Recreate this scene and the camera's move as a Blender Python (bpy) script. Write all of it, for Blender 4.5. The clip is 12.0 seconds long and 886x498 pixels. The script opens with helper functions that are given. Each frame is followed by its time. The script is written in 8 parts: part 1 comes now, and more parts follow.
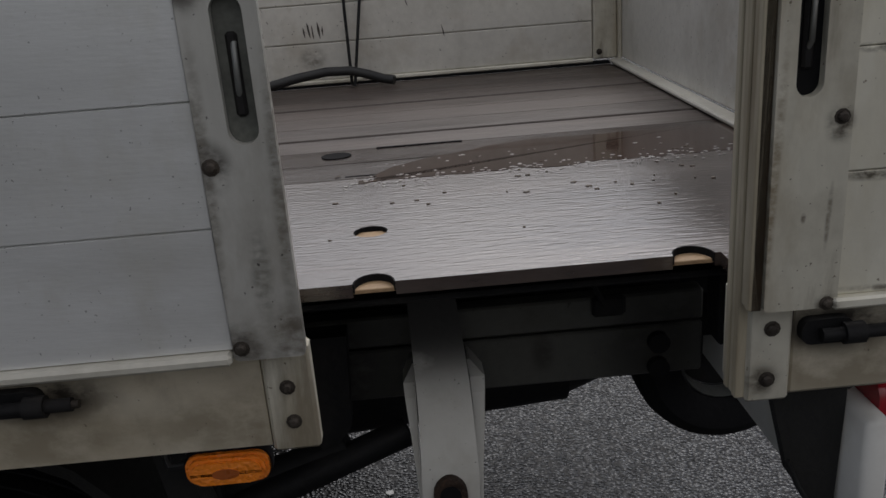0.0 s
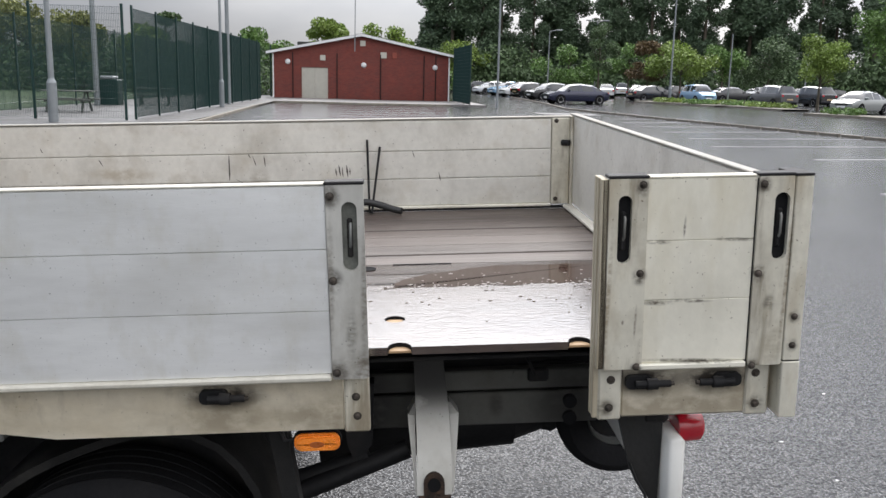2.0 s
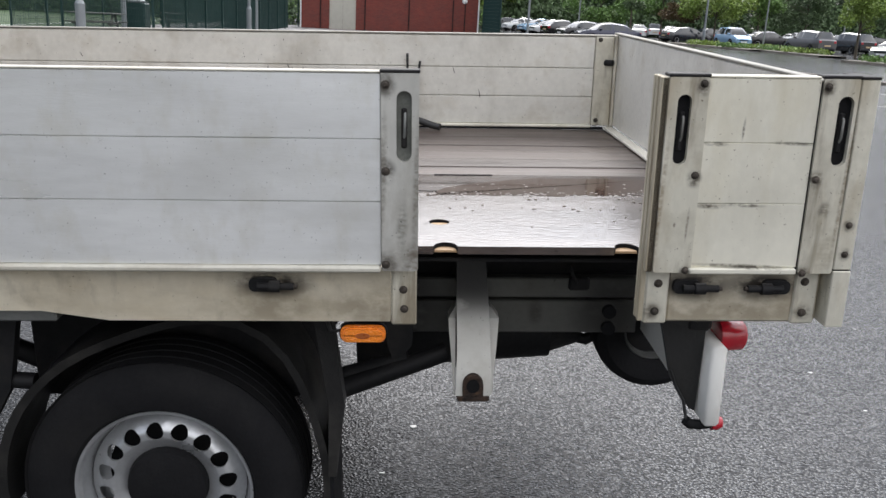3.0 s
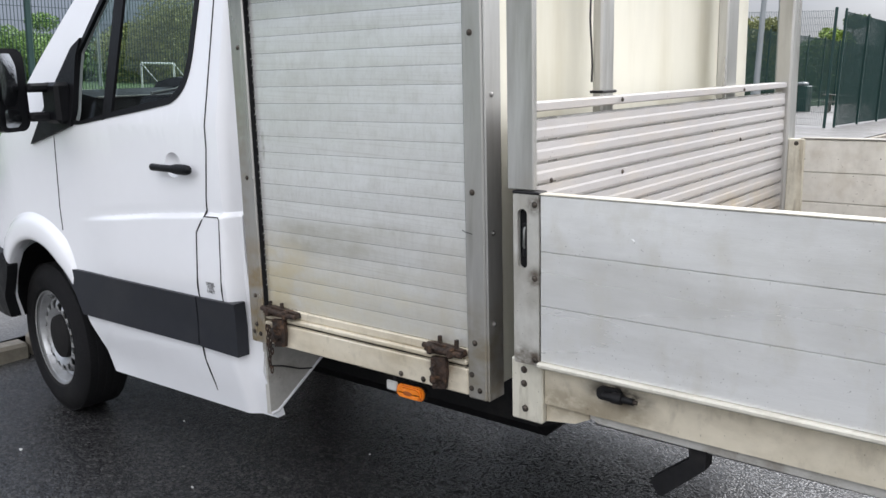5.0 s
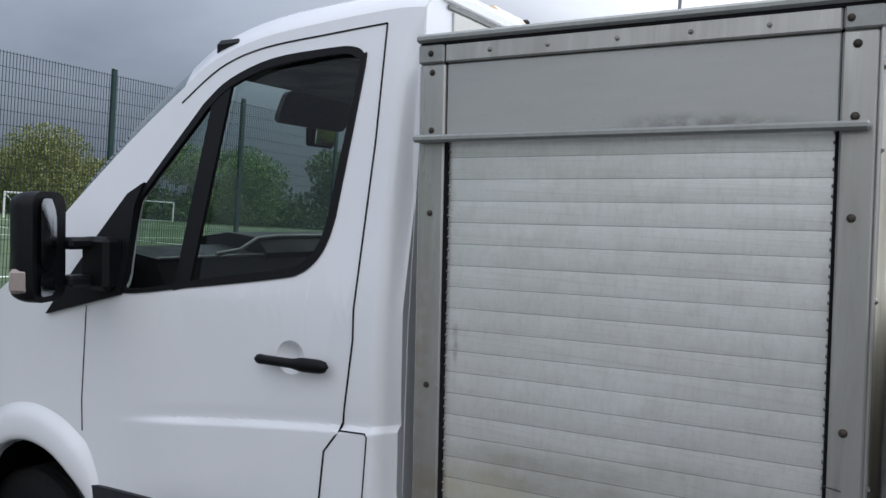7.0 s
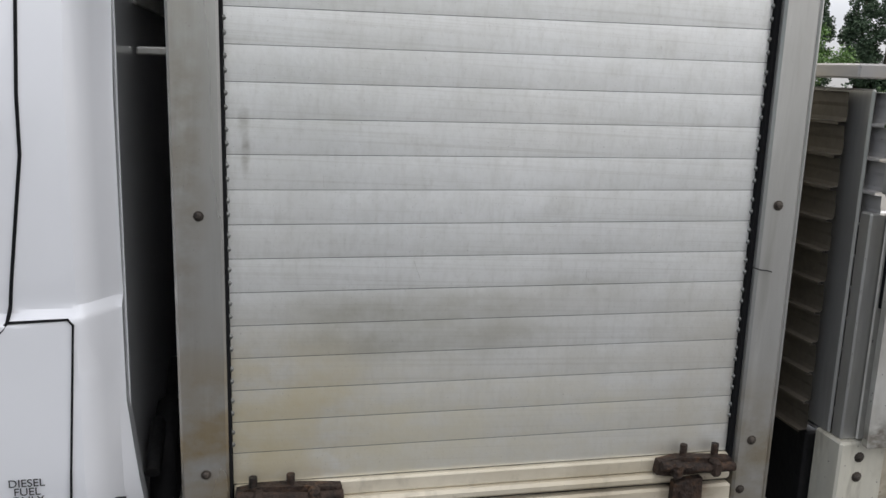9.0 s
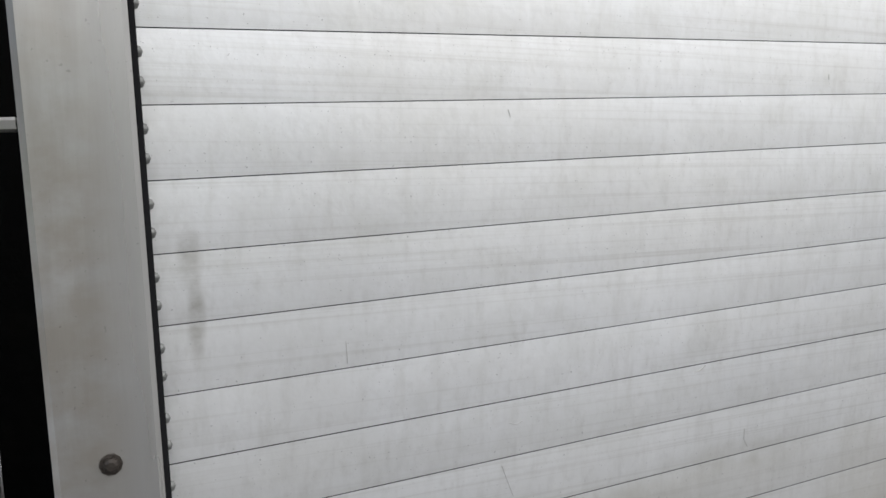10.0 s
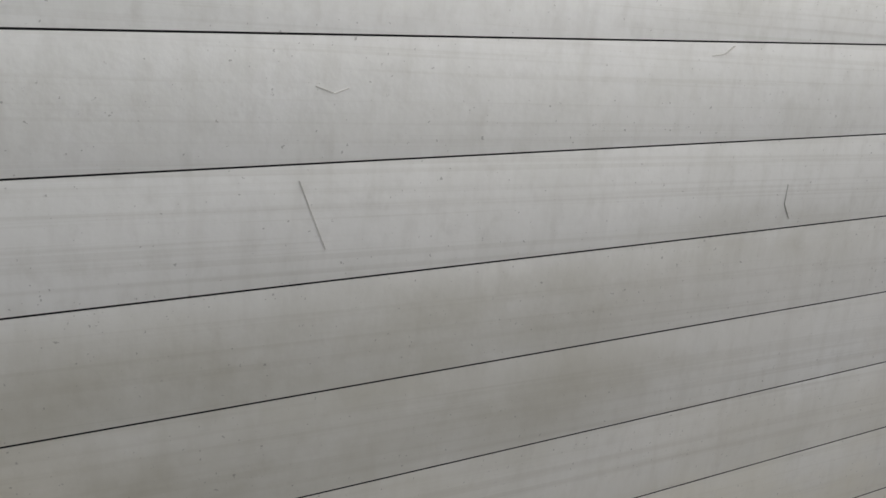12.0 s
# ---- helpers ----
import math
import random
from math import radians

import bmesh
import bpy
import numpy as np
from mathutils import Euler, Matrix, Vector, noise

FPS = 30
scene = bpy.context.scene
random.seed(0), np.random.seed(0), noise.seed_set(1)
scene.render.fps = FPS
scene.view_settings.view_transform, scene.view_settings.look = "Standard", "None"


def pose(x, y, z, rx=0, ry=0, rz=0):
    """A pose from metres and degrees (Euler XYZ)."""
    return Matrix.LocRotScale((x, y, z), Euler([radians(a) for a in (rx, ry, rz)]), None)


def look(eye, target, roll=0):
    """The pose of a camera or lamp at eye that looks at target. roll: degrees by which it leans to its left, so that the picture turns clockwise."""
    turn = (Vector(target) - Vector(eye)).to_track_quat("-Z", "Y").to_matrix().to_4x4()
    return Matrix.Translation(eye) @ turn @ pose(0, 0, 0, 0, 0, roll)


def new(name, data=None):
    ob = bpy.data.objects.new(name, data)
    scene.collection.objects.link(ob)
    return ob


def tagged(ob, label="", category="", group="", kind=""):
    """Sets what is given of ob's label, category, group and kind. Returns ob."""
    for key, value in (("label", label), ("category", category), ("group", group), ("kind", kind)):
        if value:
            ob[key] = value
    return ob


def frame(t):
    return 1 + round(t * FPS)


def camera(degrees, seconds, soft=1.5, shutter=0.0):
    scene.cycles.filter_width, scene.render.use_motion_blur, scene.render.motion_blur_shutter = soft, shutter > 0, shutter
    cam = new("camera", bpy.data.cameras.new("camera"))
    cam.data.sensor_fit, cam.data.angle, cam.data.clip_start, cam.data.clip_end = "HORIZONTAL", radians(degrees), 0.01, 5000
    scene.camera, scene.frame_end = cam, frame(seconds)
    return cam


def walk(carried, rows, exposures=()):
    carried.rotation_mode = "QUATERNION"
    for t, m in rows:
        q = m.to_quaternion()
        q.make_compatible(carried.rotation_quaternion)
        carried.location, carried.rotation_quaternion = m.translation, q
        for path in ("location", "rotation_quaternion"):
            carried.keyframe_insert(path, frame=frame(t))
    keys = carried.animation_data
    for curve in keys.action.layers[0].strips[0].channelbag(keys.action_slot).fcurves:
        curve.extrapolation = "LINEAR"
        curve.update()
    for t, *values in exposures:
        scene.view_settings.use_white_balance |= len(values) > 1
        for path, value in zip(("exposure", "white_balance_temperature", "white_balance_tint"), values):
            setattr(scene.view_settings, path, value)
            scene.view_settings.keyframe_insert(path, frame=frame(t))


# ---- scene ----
import collections
# The truck leans a little on the ground it stands on; its own axes run x to the rear, y away, z up.
TRUCK = Matrix.Translation((0, 0, 0.1185)) @ Matrix.Rotation(radians(1.65), 4, "X") @ Matrix.Rotation(radians(-2.1), 4, "Y")

cam = camera(55.0, 12.0)
PATH = [
    (0, (2.58, -0.933, 1.222), (2.634, 0.948, 0.546), -4.5),
    (0.5, (2.604, -1.209, 1.293), (2.671, 0.645, 0.545), -3.1),
    (1, (2.635, -1.471, 1.368), (2.715, 0.409, 0.691), -1.4),
    (1.5, (2.55, -1.721, 1.464), (2.646, 0.204, 0.929), -1.2),
    (2, (2.502, -1.824, 1.489), (2.619, 0.121, 1.042), -0.7),
    (2.5, (2.488, -1.847, 1.418), (2.625, 0.081, 0.906), 0.0),
    (2.7, (2.474, -1.854, 1.393), (2.615, 0.062, 0.839), 0.4),
    (4.3, (1.822, -1.696, 1.44), (0.863, -0.037, 0.867), -0.3),
    (4.5, (1.647, -1.747, 1.46), (0.55, -0.158, 0.941), -1.2),
    (5, (1.325, -1.776, 1.518), (0.105, -0.245, 1.112), -1.5),
    (5.5, (1.018, -1.744, 1.582), (-0.234, -0.199, 1.371), -0.5),
    (6, (0.713, -1.801, 1.637), (-0.477, -0.195, 1.584), 0.1),
    (6.5, (0.407, -1.834, 1.64), (-0.67, -0.149, 1.633), 0.3),
    (7, (0.131, -1.763, 1.6), (-0.851, -0.022, 1.527), 1.2),
    (7.5, (-0.136, -1.773, 1.546), (-0.8, 0.091, 1.254), 0.7),
    (7.7, (-0.269, -1.762, 1.507), (-0.725, 0.14, 1.087), 0.5),
    (9.3, (-0.846, -1.035, 1.41), (-0.361, 0.86, 0.994), 1.3),
    (9.5, (-0.856, -0.897, 1.41), (-0.33, 0.995, 1.035), 0.6),
    (10, (-0.933, -0.591, 1.426), (-0.078, 1.19, 1.112), -1.3),
    (10.5, (-0.897, -0.454, 1.405), (0.24, 1.143, 1.011), -0.1),
    (11, (-0.763, -0.381, 1.248), (0.355, 1.227, 0.842), 2.6),
    (11.5, (-0.699, -0.32, 1.196), (0.264, 1.366, 0.718), 3.4),
    (12, (-0.691, -0.306, 1.196), (0.197, 1.394, 0.628), 2.4),
]
EXPOSURES = [(0.0, -1.6, 6750, 12), (0.3, -1.24, 6850, 12), (0.6, -0.62, 6850, 12), (0.9, -0.45, 6800, 12), (1.2, 0.05, 6750, 12), (1.5, 0.24, 6750, 11), (2.0, 0.06, 6700, 11), (2.5, -0.06, 6650, 11), (4.5, 0.4, 6700, 11), (5.0, 0.42, 6650, 11), (5.5, 0.3, 6600, 11), (6.0, 0.0, 6400, 10), (6.5, -0.18, 6350, 10), (7.0, -0.35, 6350, 10), (7.5, -0.5, 6380, 10), (9.5, 0.18, 6830, 11), (10.0, 0.3, 6800, 11), (10.5, 0.17, 6830, 11), (11.0, 0.22, 7000, 11), (12.0, -0.06, 7100, 11)]
walk(cam, [(t, TRUCK @ look(eye, target, roll)) for t, eye, target, roll in PATH], EXPOSURES)

# ---------------------------------------------------------------- light
world = bpy.data.worlds.new("overcast")
scene.world = world
world.use_nodes = True
wn, wl = world.node_tree.nodes, world.node_tree.links
wn.clear()
w_out = wn.new("ShaderNodeOutputWorld")
w_bg = wn.new("ShaderNodeBackground")
w_bg.inputs["Strength"].default_value = 0.15
SUN_TURN, SUN_HEIGHT = radians(12), radians(46)
sky = wn.new("ShaderNodeTexSky")
sky.sky_type = "NISHITA"
sky.sun_disc = False
sky.sun_elevation = SUN_HEIGHT
sky.sun_rotation = SUN_TURN
coord = wn.new("ShaderNodeTexCoord")
stretch = wn.new("ShaderNodeMapping")
stretch.inputs["Scale"].default_value = (1.0, 1.0, 2.2)
stretch.inputs["Location"].default_value = (0.3, 0.15, 0.0)
wl.new(coord.outputs["Generated"], stretch.inputs["Vector"])
cloud = wn.new("ShaderNodeTexNoise")
cloud.inputs["Scale"].default_value = 2.0
cloud.inputs["Detail"].default_value = 7
cloud.inputs["Roughness"].default_value = 0.5
cloud.inputs["Distortion"].default_value = 0.3
wl.new(stretch.outputs["Vector"], cloud.inputs["Vector"])
shade = wn.new("ShaderNodeValToRGB")
shade.color_ramp.elements[0].position, shade.color_ramp.elements[0].color = 0.36, (4.8, 5.05, 5.6, 1)
shade.color_ramp.elements[1].position, shade.color_ramp.elements[1].color = 0.68, (9.0, 9.0, 9.1, 1)
wl.new(cloud.outputs["Fac"], shade.inputs["Fac"])
cover = wn.new("ShaderNodeMixRGB")
cover.inputs["Fac"].default_value = 0.92
wl.new(sky.outputs["Color"], cover.inputs["Color1"])
wl.new(shade.outputs["Color"], cover.inputs["Color2"])
# an overcast sky is brightest overhead and round the hidden sun
split = wn.new("ShaderNodeSeparateXYZ")
wl.new(coord.outputs["Generated"], split.inputs["Vector"])
zen = wn.new("ShaderNodeMapRange")
zen.inputs["From Min"].default_value = 0.0
zen.inputs["From Max"].default_value = 0.6
zen.inputs["To Min"].default_value = 0.48
zen.inputs["To Max"].default_value = 1.8
wl.new(split.outputs["Z"], zen.inputs["Value"])
behind = wn.new("ShaderNodeMapRange")
behind.inputs["From Min"].default_value = -0.1
behind.inputs["From Max"].default_value = -0.8
behind.inputs["To Min"].default_value = 1.0
behind.inputs["To Max"].default_value = 1.25
wl.new(split.outputs["Y"], behind.inputs["Value"])
spread = wn.new("ShaderNodeMath")
spread.operation = "MULTIPLY"
wl.new(zen.outputs["Result"], spread.inputs[0])
wl.new(behind.outputs["Result"], spread.inputs[1])
toward = wn.new("ShaderNodeVectorMath")
toward.operation = "DOT_PRODUCT"
toward.inputs[1].default_value = (math.sin(SUN_TURN) * math.cos(SUN_HEIGHT), math.cos(SUN_TURN) * math.cos(SUN_HEIGHT), math.sin(SUN_HEIGHT))
wl.new(coord.outputs["Generated"], toward.inputs[0])
glow = wn.new("ShaderNodeMapRange")
glow.inputs["From Min"].default_value = 0.66
glow.inputs["From Max"].default_value = 1.0
glow.inputs["To Min"].default_value = 0.85
glow.inputs["To Max"].default_value = 2.6
wl.new(toward.outputs["Value"], glow.inputs["Value"])
both = wn.new("ShaderNodeMath")
both.operation = "MULTIPLY"
wl.new(spread.outputs["Value"], both.inputs[0])
wl.new(glow.outputs["Result"], both.inputs[1])
bright = wn.new("ShaderNodeVectorMath")
bright.operation = "SCALE"
wl.new(cover.outputs["Color"], bright.inputs[0])
wl.new(both.outputs["Value"], bright.inputs["Scale"])
# heavier, bluer cloud on the pitch side, thinner towards the rear of the truck
heavy = wn.new("ShaderNodeMapRange")
heavy.interpolation_type = "SMOOTHSTEP"
heavy.inputs["From Min"].default_value = -0.15
heavy.inputs["From Max"].default_value = -0.75
wl.new(split.outputs["X"], heavy.inputs["Value"])
veil = wn.new("ShaderNodeMixRGB")
veil.blend_type = "MULTIPLY"
veil.inputs["Color2"].default_value = (0.50, 0.56, 0.66, 1)
wl.new(heavy.outputs["Result"], veil.inputs["Fac"])
wl.new(bright.outputs["Vector"], veil.inputs["Color1"])
thin = wn.new("ShaderNodeMapRange")
thin.interpolation_type = "SMOOTHSTEP"
thin.inputs["From Min"].default_value = 0.1
thin.inputs["From Max"].default_value = 0.9
thin.inputs["To Min"].default_value = 1.0
thin.inputs["To Max"].default_value = 1.35
wl.new(split.outputs["X"], thin.inputs["Value"])
lift = wn.new("ShaderNodeVectorMath")
lift.operation = "SCALE"
wl.new(veil.outputs["Color"], lift.inputs[0])
wl.new(thin.outputs["Result"], lift.inputs["Scale"])
wl.new(lift.outputs["Vector"], w_bg.inputs["Color"])
wl.new(w_bg.outputs["Background"], w_out.inputs["Surface"])

sun = new("sun", bpy.data.lights.new("sun", "SUN"))
sun.data.energy = 1.4
sun.data.angle = radians(25)
sun.data.color = (1.0, 0.97, 0.93)
sun.matrix_world = look((40 * math.sin(SUN_TURN) * math.cos(SUN_HEIGHT), 40 * math.cos(SUN_TURN) * math.cos(SUN_HEIGHT), 40 * math.sin(SUN_HEIGHT)), (0, 0, 0))

# ---------------------------------------------------------------- materials


def material(name, color, rough=0.5, metal=0.0, var=0.12, scale=6.0, bump=0.0, bump_scale=60.0, stretch=(1, 1, 1),
             dirt=None, dirt_amount=0.0, dirt_scale=3.0, coat=0.0, spec=0.5, random_tint=0.0, rough_var=0.1, island=False,
             dirt_stretch=(1, 1, 1), bump_depth=0.01):
    """A surface with two scales of variation, optional dirt with its own shape, and fine relief."""
    m = bpy.data.materials.new(name)
    m.use_nodes = True
    nt = m.node_tree
    n, l = nt.nodes, nt.links
    b = n["Principled BSDF"]
    b.inputs["Roughness"].default_value = rough
    b.inputs["Metallic"].default_value = metal
    b.inputs["Coat Weight"].default_value = coat
    b.inputs["Specular IOR Level"].default_value = spec
    tc = n.new("ShaderNodeTexCoord")
    place = n.new("ShaderNodeObjectInfo")
    spot = n.new("ShaderNodeVectorMath")
    l.new(tc.outputs["Object"], spot.inputs[0])
    l.new(place.outputs["Location"], spot.inputs[1])
    mp = n.new("ShaderNodeMapping")
    mp.inputs["Scale"].default_value = stretch
    l.new(spot.outputs["Vector"], mp.inputs["Vector"])
    big = n.new("ShaderNodeTexNoise")
    big.inputs["Scale"].default_value = scale
    big.inputs["Detail"].default_value = 6
    l.new(mp.outputs["Vector"], big.inputs["Vector"])
    fine = n.new("ShaderNodeTexNoise")
    fine.inputs["Scale"].default_value = scale * 11
    fine.inputs["Detail"].default_value = 3
    l.new(mp.outputs["Vector"], fine.inputs["Vector"])
    mix = n.new("ShaderNodeMath")
    mix.operation = "MULTIPLY_ADD"
    mix.inputs[1].default_value = 0.4
    l.new(fine.outputs["Fac"], mix.inputs[0])
    scl = n.new("ShaderNodeMath")
    scl.operation = "MULTIPLY"
    scl.inputs[1].default_value = 0.6
    l.new(big.outputs["Fac"], scl.inputs[0])
    l.new(scl.outputs["Value"], mix.inputs[2])
    ramp = n.new("ShaderNodeMapRange")
    ramp.inputs["From Min"].default_value = 0.3
    ramp.inputs["From Max"].default_value = 0.7
    ramp.inputs["To Min"].default_value = 1 - var
    ramp.inputs["To Max"].default_value = 1 + var
    l.new(mix.outputs["Value"], ramp.inputs["Value"])
    tint = n.new("ShaderNodeHueSaturation")
    tint.inputs["Color"].default_value = (*color, 1)
    out = ramp.outputs["Result"]
    if random_tint:
        rnd = n.new("ShaderNodeNewGeometry" if island else "ShaderNodeObjectInfo")
        r2 = n.new("ShaderNodeMapRange")
        r2.inputs["To Min"].default_value = 1 - random_tint
        r2.inputs["To Max"].default_value = 1 + random_tint
        l.new(rnd.outputs["Random Per Island" if island else "Random"], r2.inputs["Value"])
        mul = n.new("ShaderNodeMath")
        mul.operation = "MULTIPLY"
        l.new(out, mul.inputs[0])
        l.new(r2.outputs["Result"], mul.inputs[1])
        out = mul.outputs["Value"]
    l.new(out, tint.inputs["Value"])
    col = tint.outputs["Color"]
    if dirt:
        dmp = n.new("ShaderNodeMapping")
        dmp.inputs["Scale"].default_value = dirt_stretch
        l.new(spot.outputs["Vector"], dmp.inputs["Vector"])
        dn = n.new("ShaderNodeTexNoise")
        dn.inputs["Scale"].default_value = dirt_scale
        dn.inputs["Detail"].default_value = 9
        dn.inputs["Roughness"].default_value = 0.62
        l.new(dmp.outputs["Vector"], dn.inputs["Vector"])
        dr = n.new("ShaderNodeMapRange")
        dr.inputs["From Min"].default_value = 0.5
        dr.inputs["From Max"].default_value = 0.75
        dr.inputs["To Max"].default_value = dirt_amount
        l.new(dn.outputs["Fac"], dr.inputs["Value"])
        dm = n.new("ShaderNodeMixRGB")
        dm.inputs["Color2"].default_value = (*dirt, 1)
        l.new(dr.outputs["Result"], dm.inputs["Fac"])
        l.new(col, dm.inputs["Color1"])
        col = dm.outputs["Color"]
    l.new(col, b.inputs["Base Color"])
    if rough_var:
        rr = n.new("ShaderNodeMapRange")
        rr.inputs["From Min"].default_value = 0.3
        rr.inputs["From Max"].default_value = 0.7
        rr.inputs["To Min"].default_value = max(0.02, rough - rough_var)
        rr.inputs["To Max"].default_value = min(1, rough + rough_var)
        l.new(big.outputs["Fac"], rr.inputs["Value"])
        l.new(rr.outputs["Result"], b.inputs["Roughness"])
    if bump:
        bn = n.new("ShaderNodeTexNoise")
        bn.inputs["Scale"].default_value = bump_scale
        bn.inputs["Detail"].default_value = 5
        l.new(mp.outputs["Vector"], bn.inputs["Vector"])
        bp = n.new("ShaderNodeBump")
        bp.inputs["Strength"].default_value = bump
        bp.inputs["Distance"].default_value = bump_depth
        l.new(bn.outputs["Fac"], bp.inputs["Height"])
        l.new(bp.outputs["Normal"], b.inputs["Normal"])
        l.new(bp.outputs["Normal"], b.inputs["Coat Normal"])
    return m


def wear_and_shade(m, spots=(), specks=0.0, speck_scale=170.0, speck_color=(0.03, 0.028, 0.025), mottle=None, patchy=(0.32, 0.6)):
    """Further wear or painted shade on a surface: mottled film, stains and dark patches at their places (x, y, z, rx,
    ry, rz, colour, amount), fine dark specks.
    """
    n, l = m.node_tree.nodes, m.node_tree.links
    b = n["Principled BSDF"]
    geo = n.new("ShaderNodeNewGeometry")
    col = b.inputs["Base Color"].links[0].from_socket

    def noise(scale, detail, stretch=(1, 1, 1), lo=0.45, hi=0.6):
        mp = n.new("ShaderNodeMapping")
        mp.inputs["Scale"].default_value = stretch
        l.new(geo.outputs["Position"], mp.inputs["Vector"])
        t = n.new("ShaderNodeTexNoise")
        t.inputs["Scale"].default_value = scale
        t.inputs["Detail"].default_value = detail
        t.inputs["Roughness"].default_value = 0.6
        l.new(mp.outputs["Vector"], t.inputs["Vector"])
        r = n.new("ShaderNodeMapRange")
        r.inputs["From Min"].default_value = lo
        r.inputs["From Max"].default_value = hi
        l.new(t.outputs["Fac"], r.inputs["Value"])
        return r.outputs["Result"]

    def times(a, value):
        k = n.new("ShaderNodeMath")
        k.operation = "MULTIPLY"
        l.new(a, k.inputs[0])
        if isinstance(value, (int, float)):
            k.inputs[1].default_value = value
        else:
            l.new(value, k.inputs[1])
        return k.outputs["Value"]

    def over(fac, color):
        mx = n.new("ShaderNodeMixRGB")
        mx.inputs["Color2"].default_value = (*color, 1)
        l.new(fac, mx.inputs["Fac"])
        l.new(col, mx.inputs["Color1"])
        return mx.outputs["Color"]

    for color, amount, scale, stretch, lo, hi in mottle or ():
        col = over(times(noise(scale, 8, stretch, lo, hi), amount), color)
    for x, y, z, rx, ry, rz, color, amount in spots:
        mp = n.new("ShaderNodeMapping")
        mp.inputs["Location"].default_value = (-x / rx, -y / ry, -z / rz)
        mp.inputs["Scale"].default_value = (1 / rx, 1 / ry, 1 / rz)
        l.new(geo.outputs["Position"], mp.inputs["Vector"])
        ln = n.new("ShaderNodeVectorMath")
        ln.operation = "LENGTH"
        l.new(mp.outputs["Vector"], ln.inputs[0])
        fade = n.new("ShaderNodeMapRange")
        fade.interpolation_type = "SMOOTHSTEP"
        fade.inputs["From Min"].default_value = 1.0
        fade.inputs["From Max"].default_value = 0.25
        l.new(ln.outputs["Value"], fade.inputs["Value"])
        col = over(times(times(fade.outputs["Result"], noise(min(60, max(9, 1.1 / min(rx, rz))), 8, (1, 1, 1.5), *patchy)), amount), color)
    if specks:
        col = over(times(noise(speck_scale, 2, (1, 1, 1), 0.70, 0.74), specks), speck_color)
    l.new(col, b.inputs["Base Color"])
    return m


def glass_material(name, tint=(0.9, 0.95, 0.93), rough=0.0, see=0.82):
    """A thin pane: it lets most light straight through and mirrors the rest by Fresnel."""
    m = bpy.data.materials.new(name)
    m.use_nodes = True
    n, l = m.node_tree.nodes, m.node_tree.links
    n.remove(n["Principled BSDF"])
    clear = n.new("ShaderNodeBsdfTransparent")
    clear.inputs["Color"].default_value = (tint[0] * see, tint[1] * see, tint[2] * see, 1)
    gloss = n.new("ShaderNodeBsdfGlossy")
    gloss.inputs["Roughness"].default_value = rough
    edge = n.new("ShaderNodeLayerWeight")
    edge.inputs["Blend"].default_value = 0.5
    steep = n.new("ShaderNodeMath")
    steep.operation = "POWER"
    steep.inputs[1].default_value = 4.0
    l.new(edge.outputs["Facing"], steep.inputs[0])
    fres = n.new("ShaderNodeMath")
    fres.operation = "MULTIPLY_ADD"
    fres.inputs[1].default_value = 0.85
    fres.inputs[2].default_value = 0.028
    l.new(steep.outputs["Value"], fres.inputs[0])
    mx = n.new("ShaderNodeMixShader")
    l.new(fres.outputs["Value"], mx.inputs["Fac"])
    l.new(clear.outputs["BSDF"], mx.inputs[1])
    l.new(gloss.outputs["BSDF"], mx.inputs[2])
    l.new(mx.outputs["Shader"], n["Material Output"].inputs["Surface"])
    return m


GRIME = (0.16, 0.13, 0.085)


def at_truck(x, y, z, rx, ry, rz, color, amount):
    """A stain or a patch of painted shade, given in the truck's own axes."""
    p = TRUCK @ Vector((x, y, z))
    return (p.x, p.y, p.z, rx, ry, rz, color, amount)


RUN = (0.10, 0.075, 0.045)
BOLT_STAINS = [at_truck(x, -0.07, z - 0.005, 0.022, 0.15, 0.027, (0.05, 0.037, 0.025), 0.95) for x in (3.034, 3.297) for z in (1.213, 1.018, 0.803)] + [at_truck(3.386, -0.07, z, 0.018, 0.15, 0.02, (0.05, 0.04, 0.03), 0.9) for z in (0.912, 0.845)] + [at_truck(x, -0.04, 0.697, 0.028, 0.15, 0.028, (0.06, 0.045, 0.03), 0.9) for x in (2.976, 3.325)]
SEAM_STAINS = [at_truck(x, -0.07, z, rx, 0.1, rz, (0.06, 0.047, 0.03), 0.9) for x, z, rx, rz in ((3.07, 1.088, 0.04, 0.007), (3.24, 1.09, 0.06, 0.006), (3.075, 0.952, 0.05, 0.009), (3.15, 0.954, 0.06, 0.006), (3.16, 0.815, 0.15, 0.007), (3.13, 1.12, 0.004, 0.03))]
PLATE_STAINS = [at_truck(x, -0.07, z, rx, 0.1, rz, c, a) for x, z, rx, rz, c, a in ((3.028, 0.91, 0.004, 0.05, (0.12, 0.09, 0.06), 0.8), (3.325, 0.945, 0.02, 0.025, (0.14, 0.125, 0.10), 0.8), (3.34, 0.85, 0.035, 0.07, (0.34, 0.30, 0.22), 0.6), (3.0, 0.91, 0.004, 0.008, (0.08, 0.05, 0.03), 0.9), (2.965, 0.95, 0.008, 0.22, (0.20, 0.14, 0.07), 0.7), (3.362, 1.0, 0.008, 0.25, (0.20, 0.15, 0.09), 0.7))]
